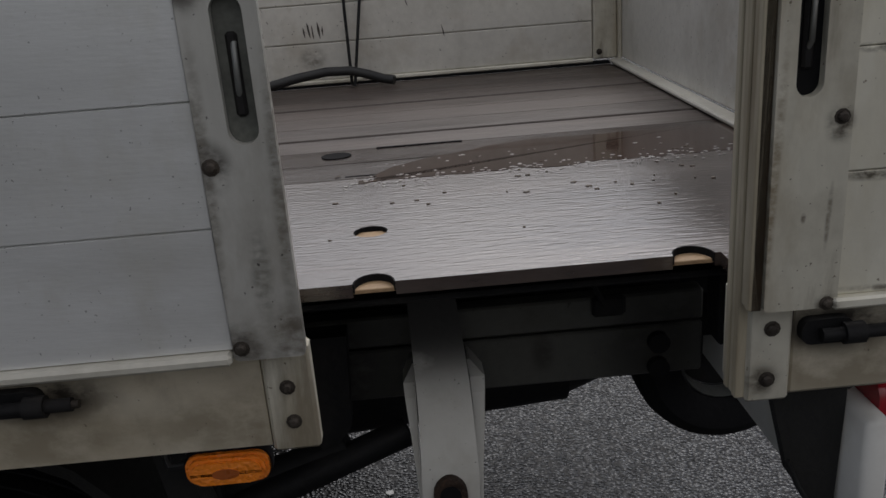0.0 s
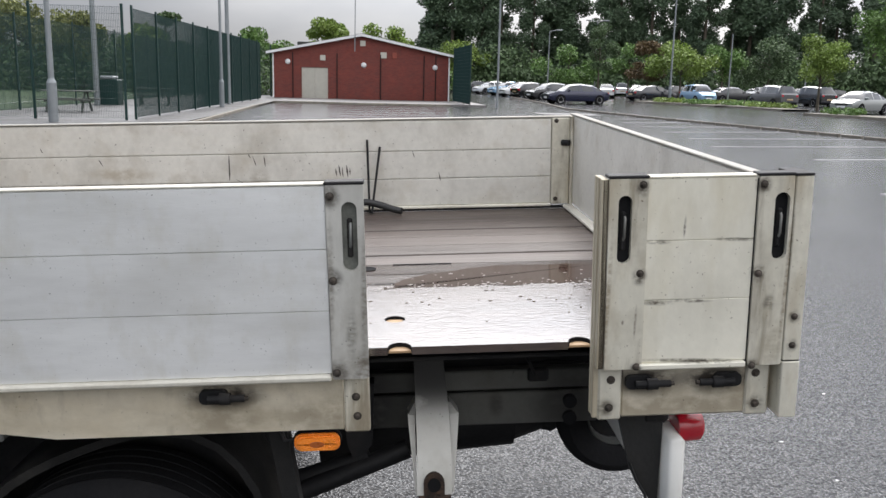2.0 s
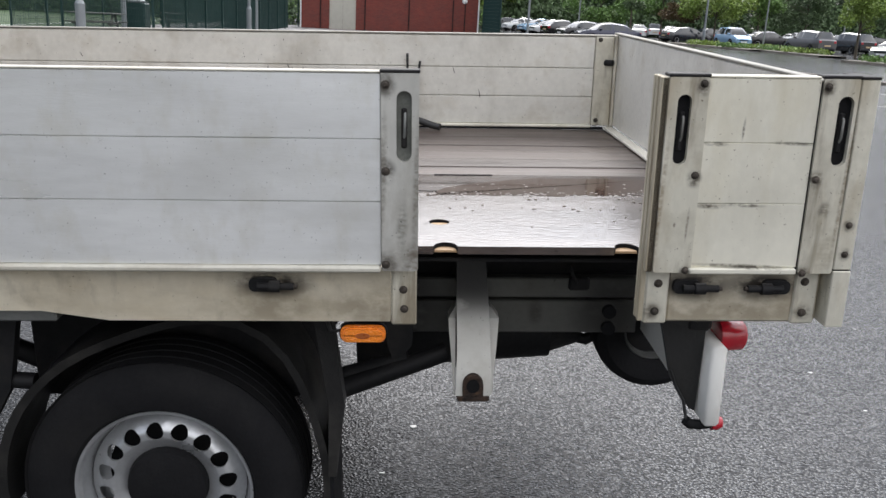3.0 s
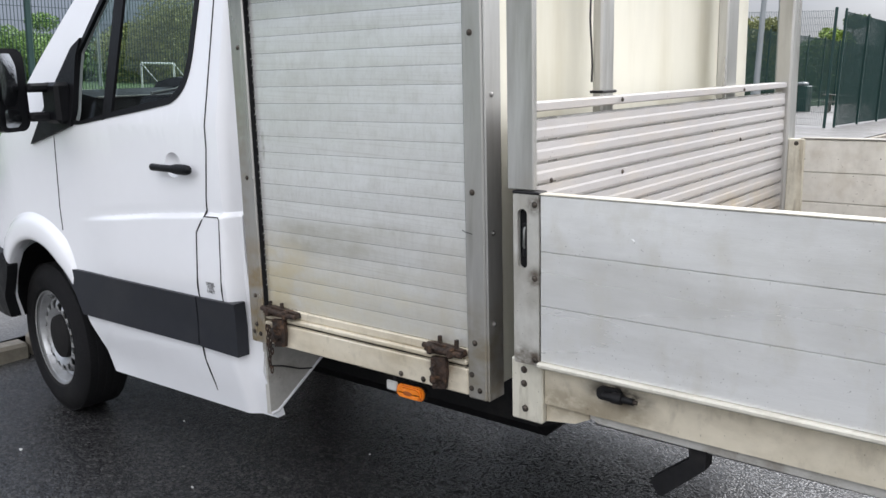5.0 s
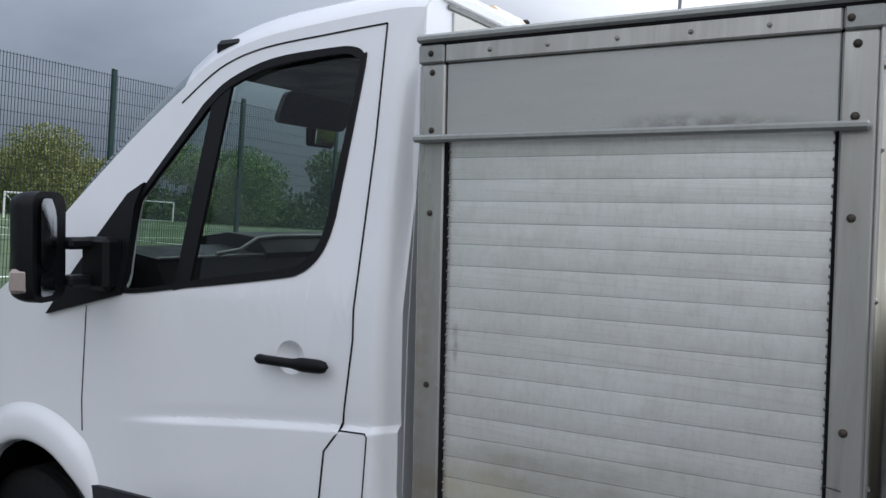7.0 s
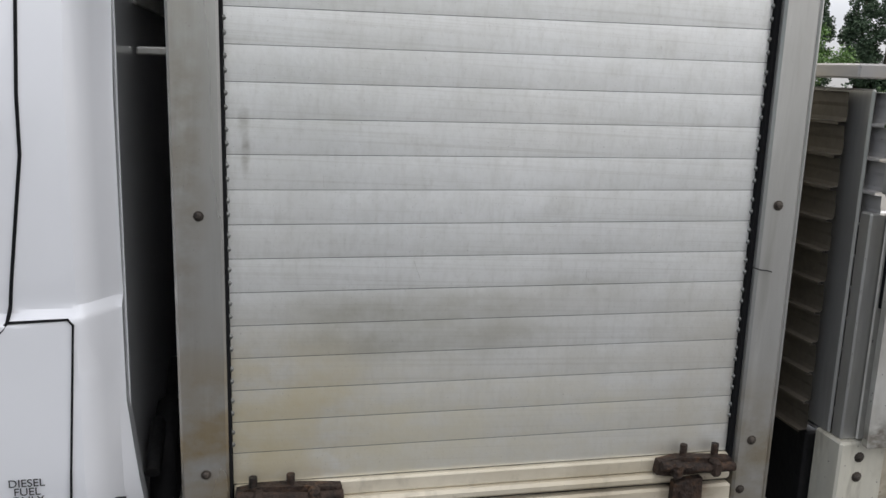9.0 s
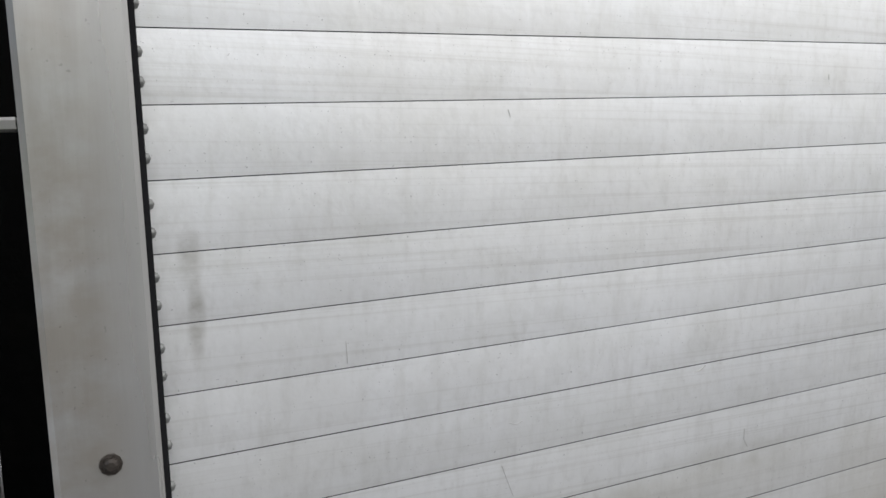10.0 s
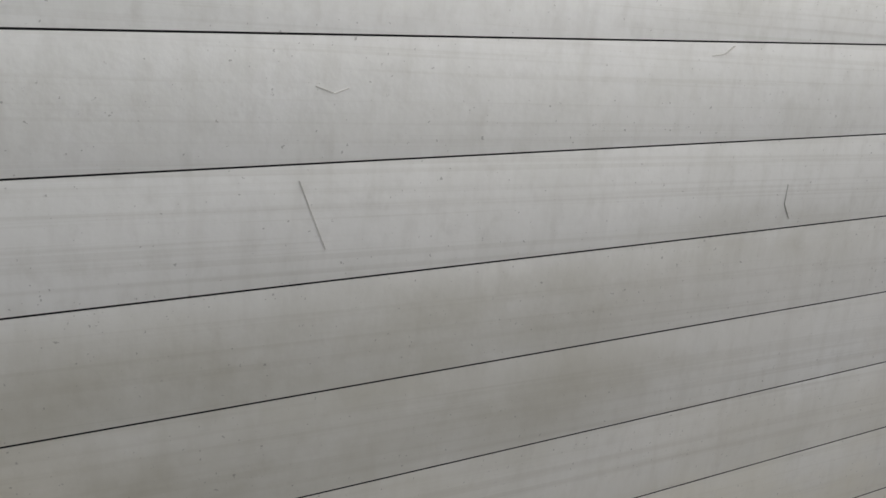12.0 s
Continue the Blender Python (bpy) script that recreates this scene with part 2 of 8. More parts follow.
M_BOARD = wear_and_shade(material("aluminium_board", (0.82, 0.825, 0.815), 0.33, 0.4, 0.06, 2.2, 0.05, 90, (0.5, 1, 3), (0.50, 0.50, 0.47), 0.5, 1.6, dirt_stretch=(0.5, 1, 2.5)), specks=0.5, mottle=(((0.52, 0.51, 0.47), 0.45, 3.0, (0.7, 1, 1.6), 0.48, 0.7), ((0.66, 0.64, 0.57), 0.5, 14.0, (1, 1, 0.6), 0.5, 0.72)))
M_BOARD_OLD = wear_and_shade(material("weathered_board", (0.66, 0.64, 0.585), 0.5, 0.1, 0.12, 4, 0.08, 80, (1, 1, 1), GRIME, 0.4, 3.5, dirt_stretch=(1, 1, 0.6)), ((2.24, 2.06, 1.14, 0.06, 1, 0.05, (0.12, 0.1, 0.08), 0.8), (1.87, 2.06, 1.2, 0.06, 1, 0.05, (0.3, 0.26, 0.2), 0.6), (1.25, 2.06, 1.2, 0.2, 1, 0.04, (0.4, 0.34, 0.25), 0.6)), 0.8, 90.0, (0.12, 0.1, 0.08), (((0.45, 0.4, 0.32), 0.5, 8.0, (1, 1, 1), 0.52, 0.72),))
M_BOARD_CREAM = wear_and_shade(material("cream_panel_grimy", (0.80, 0.77, 0.66), 0.42, 0.15, 0.06, 4, 0.05, 80, (1, 1, 1), GRIME, 0.3, 3.0, dirt_stretch=(1, 1, 0.5)), BOLT_STAINS + SEAM_STAINS, specks=0.7, speck_scale=120, speck_color=(0.16, 0.11, 0.06), mottle=(((0.5, 0.43, 0.27), 0.5, 7.0, (1, 1, 0.3), 0.52, 0.75),))
HINGE_X = (0.455, 1.32, 2.118)
M_LIP = material("dull_lip", (0.60, 0.575, 0.50), 0.5, 0.1, 0.15, 6, 0.05, 80, dirt=(0.30, 0.25, 0.17), dirt_amount=0.6, dirt_scale=9, dirt_stretch=(0.5, 0.5, 1))
M_RAIL = wear_and_shade(material("side_rail_grimy", (0.66, 0.60, 0.48), 0.5, 0.1, 0.10, 3, 0.06, 70, (1, 1, 1), (0.30, 0.25, 0.17), 0.5, 5),
                 [at_truck(x, -0.03, 0.757, 0.125, 0.15, 0.05, (0.035, 0.028, 0.022), 1.0) for x in HINGE_X + (3.07, 3.237)] + [at_truck(x, -0.03, 0.70, 0.16, 0.15, 0.07, (0.20, 0.16, 0.10), 0.65) for x in HINGE_X + (2.34, 3.07, 3.237, 0.30)] + [at_truck(-0.80, 0, 0.70, 0.10, 0.2, 0.08, (0.12, 0.075, 0.04), 0.85), at_truck(-0.10, 0, 0.70, 0.08, 0.2, 0.08, (0.12, 0.075, 0.04), 0.8)],
                 specks=0.6, speck_scale=110, speck_color=(0.08, 0.06, 0.04), mottle=(((0.46, 0.38, 0.25), 0.45, 9.0, (0.4, 1, 1), 0.48, 0.7), ((0.22, 0.18, 0.12), 0.35, 6.0, (0.6, 1, 1.6), 0.54, 0.74), ((0.14, 0.115, 0.08), 0.3, 24.0, (1, 1, 0.5), 0.56, 0.72)), patchy=(0.25, 0.55))
M_FRAME = wear_and_shade(material("aluminium_frame", (0.50, 0.495, 0.475), 0.32, 0.66, 0.10, 5, 0.03, 120, (1, 1, 0.12), (0.36, 0.33, 0.26), 0.5, 2.5, dirt_stretch=(2, 2, 0.5)), (at_truck(-0.905, 0, 0.74, 0.16, 0.4, 0.36, (0.36, 0.27, 0.14), 0.85), at_truck(0.01, 0, 0.70, 0.14, 0.4, 0.30, (0.33, 0.27, 0.17), 0.75), (0.2, 0, 1.3, 0.1, 0.2, 0.16, (0.36, 0.3, 0.2), 0.5), at_truck(-0.925, 0, 1.25, 0.05, 0.3, 0.4, (0.36, 0.32, 0.26), 0.6)), 0.25, 300.0, mottle=(((0.30, 0.285, 0.25), 0.5, 7.0, (3, 3, 0.22), 0.5, 0.72), ((0.72, 0.72, 0.70), 0.45, 6.0, (4, 4, 0.3), 0.52, 0.7)))
# Darker spots around z 1.0 mix dirt film with a painted dark reflection.
M_SLAT = wear_and_shade(material("shutter_slat", (0.86, 0.87, 0.865), 0.34, 0.55, 0.03, 3, 0.03, 130, (1, 1, 1), (0.68, 0.66, 0.60), 0.35, 2.3, random_tint=0.03, rough_var=0.07),
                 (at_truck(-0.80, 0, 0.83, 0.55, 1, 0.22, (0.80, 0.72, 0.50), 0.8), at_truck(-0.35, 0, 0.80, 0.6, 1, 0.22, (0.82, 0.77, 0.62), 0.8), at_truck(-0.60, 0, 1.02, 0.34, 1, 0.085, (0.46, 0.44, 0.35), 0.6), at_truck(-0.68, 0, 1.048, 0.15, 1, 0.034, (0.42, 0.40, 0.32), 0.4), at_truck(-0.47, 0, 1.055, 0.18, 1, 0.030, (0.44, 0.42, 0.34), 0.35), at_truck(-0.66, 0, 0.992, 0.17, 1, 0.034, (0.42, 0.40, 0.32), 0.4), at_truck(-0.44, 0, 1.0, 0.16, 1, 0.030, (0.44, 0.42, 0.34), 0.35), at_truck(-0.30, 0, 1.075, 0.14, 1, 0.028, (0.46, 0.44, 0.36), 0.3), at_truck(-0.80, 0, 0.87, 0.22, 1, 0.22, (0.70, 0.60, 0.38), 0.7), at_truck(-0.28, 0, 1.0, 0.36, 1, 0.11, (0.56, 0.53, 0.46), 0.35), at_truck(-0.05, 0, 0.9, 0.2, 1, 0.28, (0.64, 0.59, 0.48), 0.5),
                  at_truck(-0.838, 0, 1.33, 0.012, 1, 0.03, (0.4, 0.39, 0.35), 0.7), at_truck(-0.836, 0, 1.285, 0.009, 1, 0.04, (0.4, 0.39, 0.35), 0.8)), 0.35, 420.0,
                 mottle=(((0.66, 0.65, 0.60), 0.3, 4.0, (0.5, 1, 1.6), 0.44, 0.7), ((0.56, 0.56, 0.50), 0.22, 15.0, (1.0, 1, 1.1), 0.48, 0.70), ((0.50, 0.49, 0.43), 0.11, 60.0, (1.2, 1, 0.5), 0.48, 0.74), ((0.46, 0.44, 0.40), 0.22, 110.0, (0.012, 1, 2), 0.54, 0.70), ((0.95, 0.95, 0.93), 0.18, 30.0, (1, 1, 0.8), 0.56, 0.66), ((0.44, 0.425, 0.37), 0.13, 240.0, (0.008, 1, 1.0), 0.57, 0.64), ((0.48, 0.465, 0.42), 0.14, 95.0, (1, 1, 0.2), 0.5, 0.68), ((0.40, 0.38, 0.34), 0.1, 120.0, (1, 1, 0.7), 0.54, 0.68)), patchy=(0.2, 0.72))
M_TOPPANEL = wear_and_shade(material("pod_top_panel", (0.46, 0.465, 0.455), 0.38, 0.45, 0.06, 2, 0.02, 120, (0.4, 1, 2), (0.40, 0.40, 0.38), 0.4, 3), ((-0.32, 0, 1.905, 0.26, 1, 0.035, (0.22, 0.22, 0.21), 0.75),), 0.5, 260.0)
M_CREAM = material("cream_panel", (0.72, 0.695, 0.585), 0.35, 0.0, 0.05, 2, 0.0, 60, (1, 1, 0.25), (0.45, 0.40, 0.26), 0.5, 2.2, dirt_stretch=(1, 2, 0.25))
M_PAINT = material("white_cab_paint", (0.845, 0.855, 0.885), 0.22, 0.0, 0.015, 1.5, 0.0, coat=0.6, rough_var=0.04)
M_BLACKTRIM = material("black_plastic", (0.007, 0.0073, 0.0085), 0.45, 0.0, 0.25, 9, 0.15, 260, spec=0.18)
M_STRIP = material("grey_black_strip", (0.022, 0.024, 0.03), 0.5, 0.0, 0.15, 4, 0.1, 300, dirt=(0.05, 0.05, 0.052), dirt_amount=0.4, spec=0.3)
M_RUBBER = material("tyre_rubber", (0.011, 0.011, 0.012), 0.8, 0.0, 0.3, 8, 0.2, 120, dirt=(0.035, 0.033, 0.03), dirt_amount=0.35, spec=0.15)
M_WHEEL = material("steel_wheel_silver", (0.55, 0.56, 0.57), 0.34, 0.7, 0.12, 8, 0.03, 80, dirt=(0.12, 0.1, 0.08), dirt_amount=0.4, dirt_scale=6)
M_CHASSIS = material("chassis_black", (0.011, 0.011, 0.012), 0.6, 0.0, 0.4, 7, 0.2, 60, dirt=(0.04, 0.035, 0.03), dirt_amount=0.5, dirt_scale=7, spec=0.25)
M_GALV = material("galvanised_steel", (0.24, 0.245, 0.235), 0.48, 0.6, 0.15, 6, 0.08, 60, dirt=(0.10, 0.09, 0.07), dirt_amount=0.6, dirt_scale=5)
# The bars are coloured darker towards both ends.
M_GALV_GRIMY = wear_and_shade(material("grimy_cross_bar", (0.105, 0.105, 0.095), 0.5, 0.3, 0.15, 6, 0.08, 60, dirt=(0.06, 0.053, 0.042), dirt_amount=0.6, dirt_scale=6), (at_truck(2.36, 0.48, 0.53, 0.26, 0.4, 0.3, (0.02, 0.019, 0.018), 1.0), at_truck(3.0, 0.48, 0.5, 0.14, 0.4, 0.2, (0.03, 0.028, 0.026), 0.8), at_truck(2.79, 0.48, 0.49, 0.03, 0.4, 0.05, (0.05, 0.045, 0.04), 0.8)), 0.6, 120.0, patchy=(0.2, 0.5))
M_BRACKET = material("dusty_bracket", (0.015, 0.0145, 0.0135), 0.6, 0.1, 0.3, 14, 0.2, 70, dirt=(0.02, 0.02, 0.02), dirt_amount=0.8, dirt_scale=7)
M_BUMPER = material("white_bumper_paint", (0.80, 0.79, 0.75), 0.4, 0.0, 0.05, 4, 0.04, 70, dirt=(0.5, 0.46, 0.38), dirt_amount=0.4, dirt_scale=7)
M_WHITEMETAL = material("white_painted_steel", (0.66, 0.66, 0.62), 0.42, 0.1, 0.06, 4, 0.05, 70, dirt=(0.25, 0.21, 0.15), dirt_amount=0.5, dirt_scale=5)
# The dark upper part paints in deck shade along with oily grime.
M_ARM = wear_and_shade(material("white_painted_arm", (0.54, 0.535, 0.50), 0.42, 0.1, 0.06, 4, 0.05, 70, dirt=(0.25, 0.21, 0.15), dirt_amount=0.5, dirt_scale=5), [at_truck(2.585, 0.36, z, 0.5, 0.8, 0.22, (0.022, 0.021, 0.02), 1.0) for z in (0.76, 0.72, 0.68)], 0.7, 120.0, patchy=(0.1, 0.45))
M_BOLT = material("rusty_bolt", (0.07, 0.058, 0.048), 0.55, 0.5, 0.4, 60, 0.2, 300, random_tint=0.3)
M_BOLT_BRIGHT = material("bright_bolt", (0.30, 0.29, 0.28), 0.4, 0.8, 0.3, 60, 0.1, 300, random_tint=0.25)
M_RUST = wear_and_shade(material("rusted_iron", (0.045, 0.028, 0.02), 0.75, 0.2, 0.5, 18, 0.8, 110), (), 0.0, mottle=(((0.16, 0.085, 0.045), 0.7, 45.0, (1, 1, 1), 0.52, 0.66), ((0.012, 0.010, 0.009), 0.8, 28.0, (1, 1, 1), 0.5, 0.62)))
M_EDGE = material("grimy_board_edge", (0.50, 0.45, 0.34), 0.5, 0.1, 0.15, 9, 0.08, 80, (1, 1, 0.15), (0.17, 0.115, 0.06), 0.8, 14, dirt_stretch=(1, 1, 0.12))
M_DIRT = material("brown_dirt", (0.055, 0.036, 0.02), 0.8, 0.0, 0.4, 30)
M_CAP = material("worn_cap_rail", (0.26, 0.25, 0.22), 0.6, 0.1, 0.15, 5, 0.06, 80, dirt=(0.24, 0.2, 0.14), dirt_amount=0.6, dirt_scale=7)
M_MUDGUARD = material("dusty_mudguard", (0.018, 0.0175, 0.017), 0.55, 0.0, 0.3, 7, 0.15, 160, dirt=(0.075, 0.07, 0.062), dirt_amount=0.6, dirt_scale=5, spec=0.25)
M_DIRTYWHITE = wear_and_shade(material("dirty_white_paint", (0.46, 0.45, 0.42), 0.5, 0.1, 0.12, 6, 0.06, 80, dirt=(0.16, 0.13, 0.09), dirt_amount=0.6, dirt_scale=8), (), 0.7, 130.0, (0.06, 0.045, 0.03), (((0.14, 0.11, 0.075), 0.55, 11.0, (1, 1, 1), 0.53, 0.7),))
M_SCRATCH = material("fine_scratch", (0.53, 0.52, 0.49), 0.5, 0.2, 0.2, 60)
M_SCRAPE = material("dark_scrape_mark", (0.07, 0.06, 0.05), 0.7, 0.0, 0.4, 60)
M_GAP = material("dark_gap", (0.012, 0.012, 0.013), 0.8, 0.0, 0.2, 8, spec=0.1)
M_POCKET = material("grey_catch_pocket", (0.13, 0.135, 0.12), 0.5, 0.2, 0.4, 14, dirt=(0.02, 0.02, 0.02), dirt_amount=0.6, dirt_scale=9)
M_ORANGE = material("orange_lens", (0.95, 0.26, 0.02), 0.2, 0.0, 0.08, 40, 0.5, 160, coat=0.5)
M_ORANGE_DARK = material("lamp_bulb_shade", (0.35, 0.09, 0.02), 0.3, 0.0, 0.2, 30)
M_RED = material("red_lens", (0.42, 0.008, 0.02), 0.2, 0.0, 0.1, 20, coat=0.5)
M_CLEARLENS = material("clear_lens", (0.62, 0.62, 0.6), 0.2, 0.0, 0.1, 30, coat=0.4)
M_INDICATOR = material("smoky_indicator_lens", (0.36, 0.30, 0.28), 0.2, 0.0, 0.1, 30, coat=0.4)
M_MIRROR = material("mirror_glass", (0.5, 0.52, 0.54), 0.05, 1.0, 0.25, 30, 0.12, 160, rough_var=0.03)
M_REARVIEW = material("clean_mirror_glass", (0.88, 0.89, 0.9), 0.02, 1.0, 0.02, 3, rough_var=0.01)
M_GLASS = glass_material("window_glass", (0.90, 0.95, 0.93), 0.0, 0.86)
M_WSCREEN = glass_material("windscreen_glass", (0.80, 0.9, 0.86), 0.0, 0.86)
M_INTERIOR = material("cab_interior", (0.008, 0.008, 0.009), 0.6, 0.0, 0.2, 8, 0.1, 200)
M_DASH = material("dashboard_grey", (0.008, 0.008, 0.009), 0.5, 0.0, 0.2, 8, 0.1, 200, spec=0.15)
M_PLY = material("wet_plywood", (0.055, 0.038, 0.032), 0.17, 0.0, 0.45, 5, 0.6, 62, (0.35, 2.2, 1), (0.13, 0.105, 0.095), 0.6, 9, rough_var=0.12, coat=0.8, dirt_stretch=(0.4, 3, 1), spec=0.9, bump_depth=0.0016)
M_FILM = material("standing_water_on_timber", (0.06, 0.038, 0.03), 0.04, 0.0, 0.2, 5, 0.02, 14, (1, 1, 1), rough_var=0.02)
M_CRUMB = material("brown_wood_bits", (0.09, 0.065, 0.045), 0.6, 0.0, 0.3, 30)
M_DROPS = material("glint_coloured_drops", (0.62, 0.60, 0.58), 0.2, 0.0, 0.2, 30)
M_PLANK = material("worn_deck_plank", (0.064, 0.047, 0.039), 0.45, 0.0, 0.3, 5, 0.15, 40, (0.35, 4, 1), (0.14, 0.108, 0.092), 0.5, 5, random_tint=0.2, rough_var=0.15, dirt_stretch=(0.3, 3, 1))
M_WETPLANK = material("damp_deck_plank", (0.045, 0.032, 0.027), 0.2, 0.0, 0.25, 5, 0.1, 40, (0.35, 4, 1), (0.13, 0.1, 0.085), 0.5, 5, random_tint=0.1, rough_var=0.1)
M_VISOR = material("grey_visor_cloth", (0.05, 0.051, 0.053), 0.7, 0.0, 0.1, 9, 0.1, 200)
M_CUTWOOD = material("fresh_cut_wood", (0.42, 0.28, 0.16), 0.6, 0.0, 0.2, 20, 0.2, 80)
M_CABLE = material("black_cable", (0.02, 0.02, 0.02), 0.5, 0.0, 0.2, 20)
M_TEXT = material("black_print", (0.03, 0.03, 0.03), 0.5, 0.0, 0.05, 20)
M_BEACON = material("amber_cream_beacon", (0.55, 0.41, 0.25), 0.4, 0.0, 0.08, 10)


def asphalt_material(name):
    """Wet tarmac: rounded dark chippings of 6 to 12 mm with water between them, a few pale ones, damp patches."""
    m = bpy.data.materials.new(name)
    m.use_nodes = True
    n, l = m.node_tree.nodes, m.node_tree.links
    b = n["Principled BSDF"]
    geo = n.new("ShaderNodeNewGeometry")

    def tex(kind, scale, detail=0):
        t = n.new(kind)
        t.inputs["Scale"].default_value = scale
        if detail:
            t.inputs["Detail"].default_value = detail
        l.new(geo.outputs["Position"], t.inputs["Vector"])
        return t

    def remap(socket, a0, a1, b0, b1):
        r = n.new("ShaderNodeMapRange")
        for key, value in (("From Min", a0), ("From Max", a1), ("To Min", b0), ("To Max", b1)):
            r.inputs[key].default_value = value
        l.new(socket, r.inputs["Value"])
        return r.outputs["Result"]

    stones = tex("ShaderNodeTexVoronoi", 92.0)
    clumps = tex("ShaderNodeTexNoise", 26.0, 3)
    patch = tex("ShaderNodeTexNoise", 0.7, 5)
    grit = tex("ShaderNodeTexNoise", 330.0, 3)
    split = n.new("ShaderNodeSeparateColor")
    l.new(stones.outputs["Color"], split.inputs["Color"])
    shade = n.new("ShaderNodeValToRGB")
    ramp = shade.color_ramp
    ramp.elements[0].position, ramp.elements[0].color = 0.0, (0.018, 0.018, 0.019, 1)
    ramp.elements[1].position, ramp.elements[1].color = 1.0, (0.09, 0.09, 0.088, 1)
    for at, c in ((0.6, (0.032, 0.032, 0.033, 1)), (0.9, (0.058, 0.057, 0.056, 1)), (0.985, (0.06, 0.06, 0.06, 1))):
        e = ramp.elements.new(at)
        e.color = c
    l.new(split.outputs["Red"], shade.inputs["Fac"])
    tone = n.new("ShaderNodeHueSaturation")
    l.new(shade.outputs["Color"], tone.inputs["Color"])
    l.new(remap(patch.outputs["Fac"], 0.3, 0.7, 0.75, 1.25), tone.inputs["Value"])
    l.new(tone.outputs["Color"], b.inputs["Base Color"])
    l.new(remap(patch.outputs["Fac"], 0.3, 0.7, 0.10, 0.2), b.inputs["Roughness"])
    height = n.new("ShaderNodeMath")
    height.operation = "MULTIPLY_ADD"
    height.inputs[1].default_value = 0.14
    l.new(grit.outputs["Fac"], height.inputs[0])
    l.new(remap(stones.outputs["Distance"], 0.0, 0.75, 1.0, 0.0), height.inputs[2])
    bump = n.new("ShaderNodeBump")
    bump.inputs["Strength"].default_value = 0.9
    bump.inputs["Distance"].default_value = 0.0027
    l.new(height.outputs["Value"], bump.inputs["Height"])
    l.new(bump.outputs["Normal"], b.inputs["Normal"])
    # gap shade between chippings is put into the specular; some chippings are drier
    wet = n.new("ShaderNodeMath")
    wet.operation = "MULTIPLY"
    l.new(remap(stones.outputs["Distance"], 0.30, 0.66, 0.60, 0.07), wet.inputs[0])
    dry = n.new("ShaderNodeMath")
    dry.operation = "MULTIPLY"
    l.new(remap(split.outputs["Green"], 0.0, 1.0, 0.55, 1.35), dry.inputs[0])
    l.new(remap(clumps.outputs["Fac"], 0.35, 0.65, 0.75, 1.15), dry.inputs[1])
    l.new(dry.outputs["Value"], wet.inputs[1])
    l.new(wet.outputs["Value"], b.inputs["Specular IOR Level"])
    b.inputs["Specular Tint"].default_value = (0.90, 0.95, 1.0, 1)
    b.inputs["IOR"].default_value = 1.5
    return m


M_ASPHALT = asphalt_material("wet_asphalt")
M_PAVE = material("grey_path", (0.17, 0.165, 0.16), 0.55, 0.0, 0.15, 1.5, 0.4, 60, dirt=(0.1, 0.1, 0.1), dirt_amount=0.4)
M_KERB = material("concrete_kerb", (0.20, 0.18, 0.145), 0.65, 0.0, 0.25, 4, 0.4, 50, dirt=(0.06, 0.05, 0.035), dirt_amount=0.8, random_tint=0.12)
M_LINE = material("white_road_paint", (0.24, 0.24, 0.24), 0.5, 0.0, 0.25, 6, dirt=(0.05, 0.05, 0.05), dirt_amount=0.8, dirt_scale=14)
M_TURF = material("artificial_turf", (0.042, 0.080, 0.024), 0.8, 0.0, 0.2, 0.4, 0.5, 40)
M_TURFLINE = material("pitch_line_paint", (0.75, 0.78, 0.72), 0.7, 0.0, 0.05, 3)
M_FENCE = material("green_fence_steel", (0.006, 0.034, 0.030), 0.45, 0.1, 0.15, 3)
M_BRICK = material("red_brick", (0.26, 0.065, 0.045), 0.8, 0.0, 0.2, 1.5, 0.3, 30, random_tint=0.12)
M_ROOF = material("dark_roof_sheet", (0.04, 0.043, 0.04), 0.7, 0.0, 0.3, 2, dirt=(0.05, 0.055, 0.02), dirt_amount=0.5)
M_FASCIA = material("white_fascia", (0.75, 0.75, 0.75), 0.5, 0.0, 0.08, 3)
M_DOORCREAM = material("cream_door", (0.5, 0.48, 0.42), 0.5, 0.0, 0.08, 4)
M_POLE = material("galvanised_pole", (0.26, 0.28, 0.29), 0.5, 0.4, 0.12, 4)
M_TIMBER = material("dark_picnic_timber", (0.07, 0.075, 0.065), 0.7, 0.0, 0.3, 8)
M_BARK = material("bark", (0.09, 0.075, 0.055), 0.9, 0.0, 0.3, 5, 0.8, 20)
M_LEAF = material("leaves_fresh", (0.108, 0.198, 0.046), 0.6, 0.0, 0.2, 0.8, random_tint=0.35, island=True)
M_LEAF_YELLOW = material("leaves_spring_yellow", (0.18, 0.26, 0.05), 0.6, 0.0, 0.2, 0.8, random_tint=0.3, island=True)
M_LEAF_DARK = material("leaves_dark", (0.082, 0.132, 0.054), 0.65, 0.0, 0.2, 0.5, random_tint=0.4, island=True)
M_LEAF_POPLAR = material("leaves_poplar", (0.084, 0.13, 0.072), 0.65, 0.0, 0.2, 0.5, random_tint=0.4, island=True)
M_LEAF_RUST = material("leaves_bronze", (0.12, 0.08, 0.035), 0.65, 0.0, 0.2, 0.5, random_tint=0.35, island=True)
M_LEAF_WILLOW = material("leaves_willow", (0.175, 0.19, 0.052), 0.6, 0.0, 0.2, 0.8, random_tint=0.14, island=True)
M_GOAL = material("white_goal_frame", (0.8, 0.8, 0.8), 0.4, 0.0, 0.04, 3)
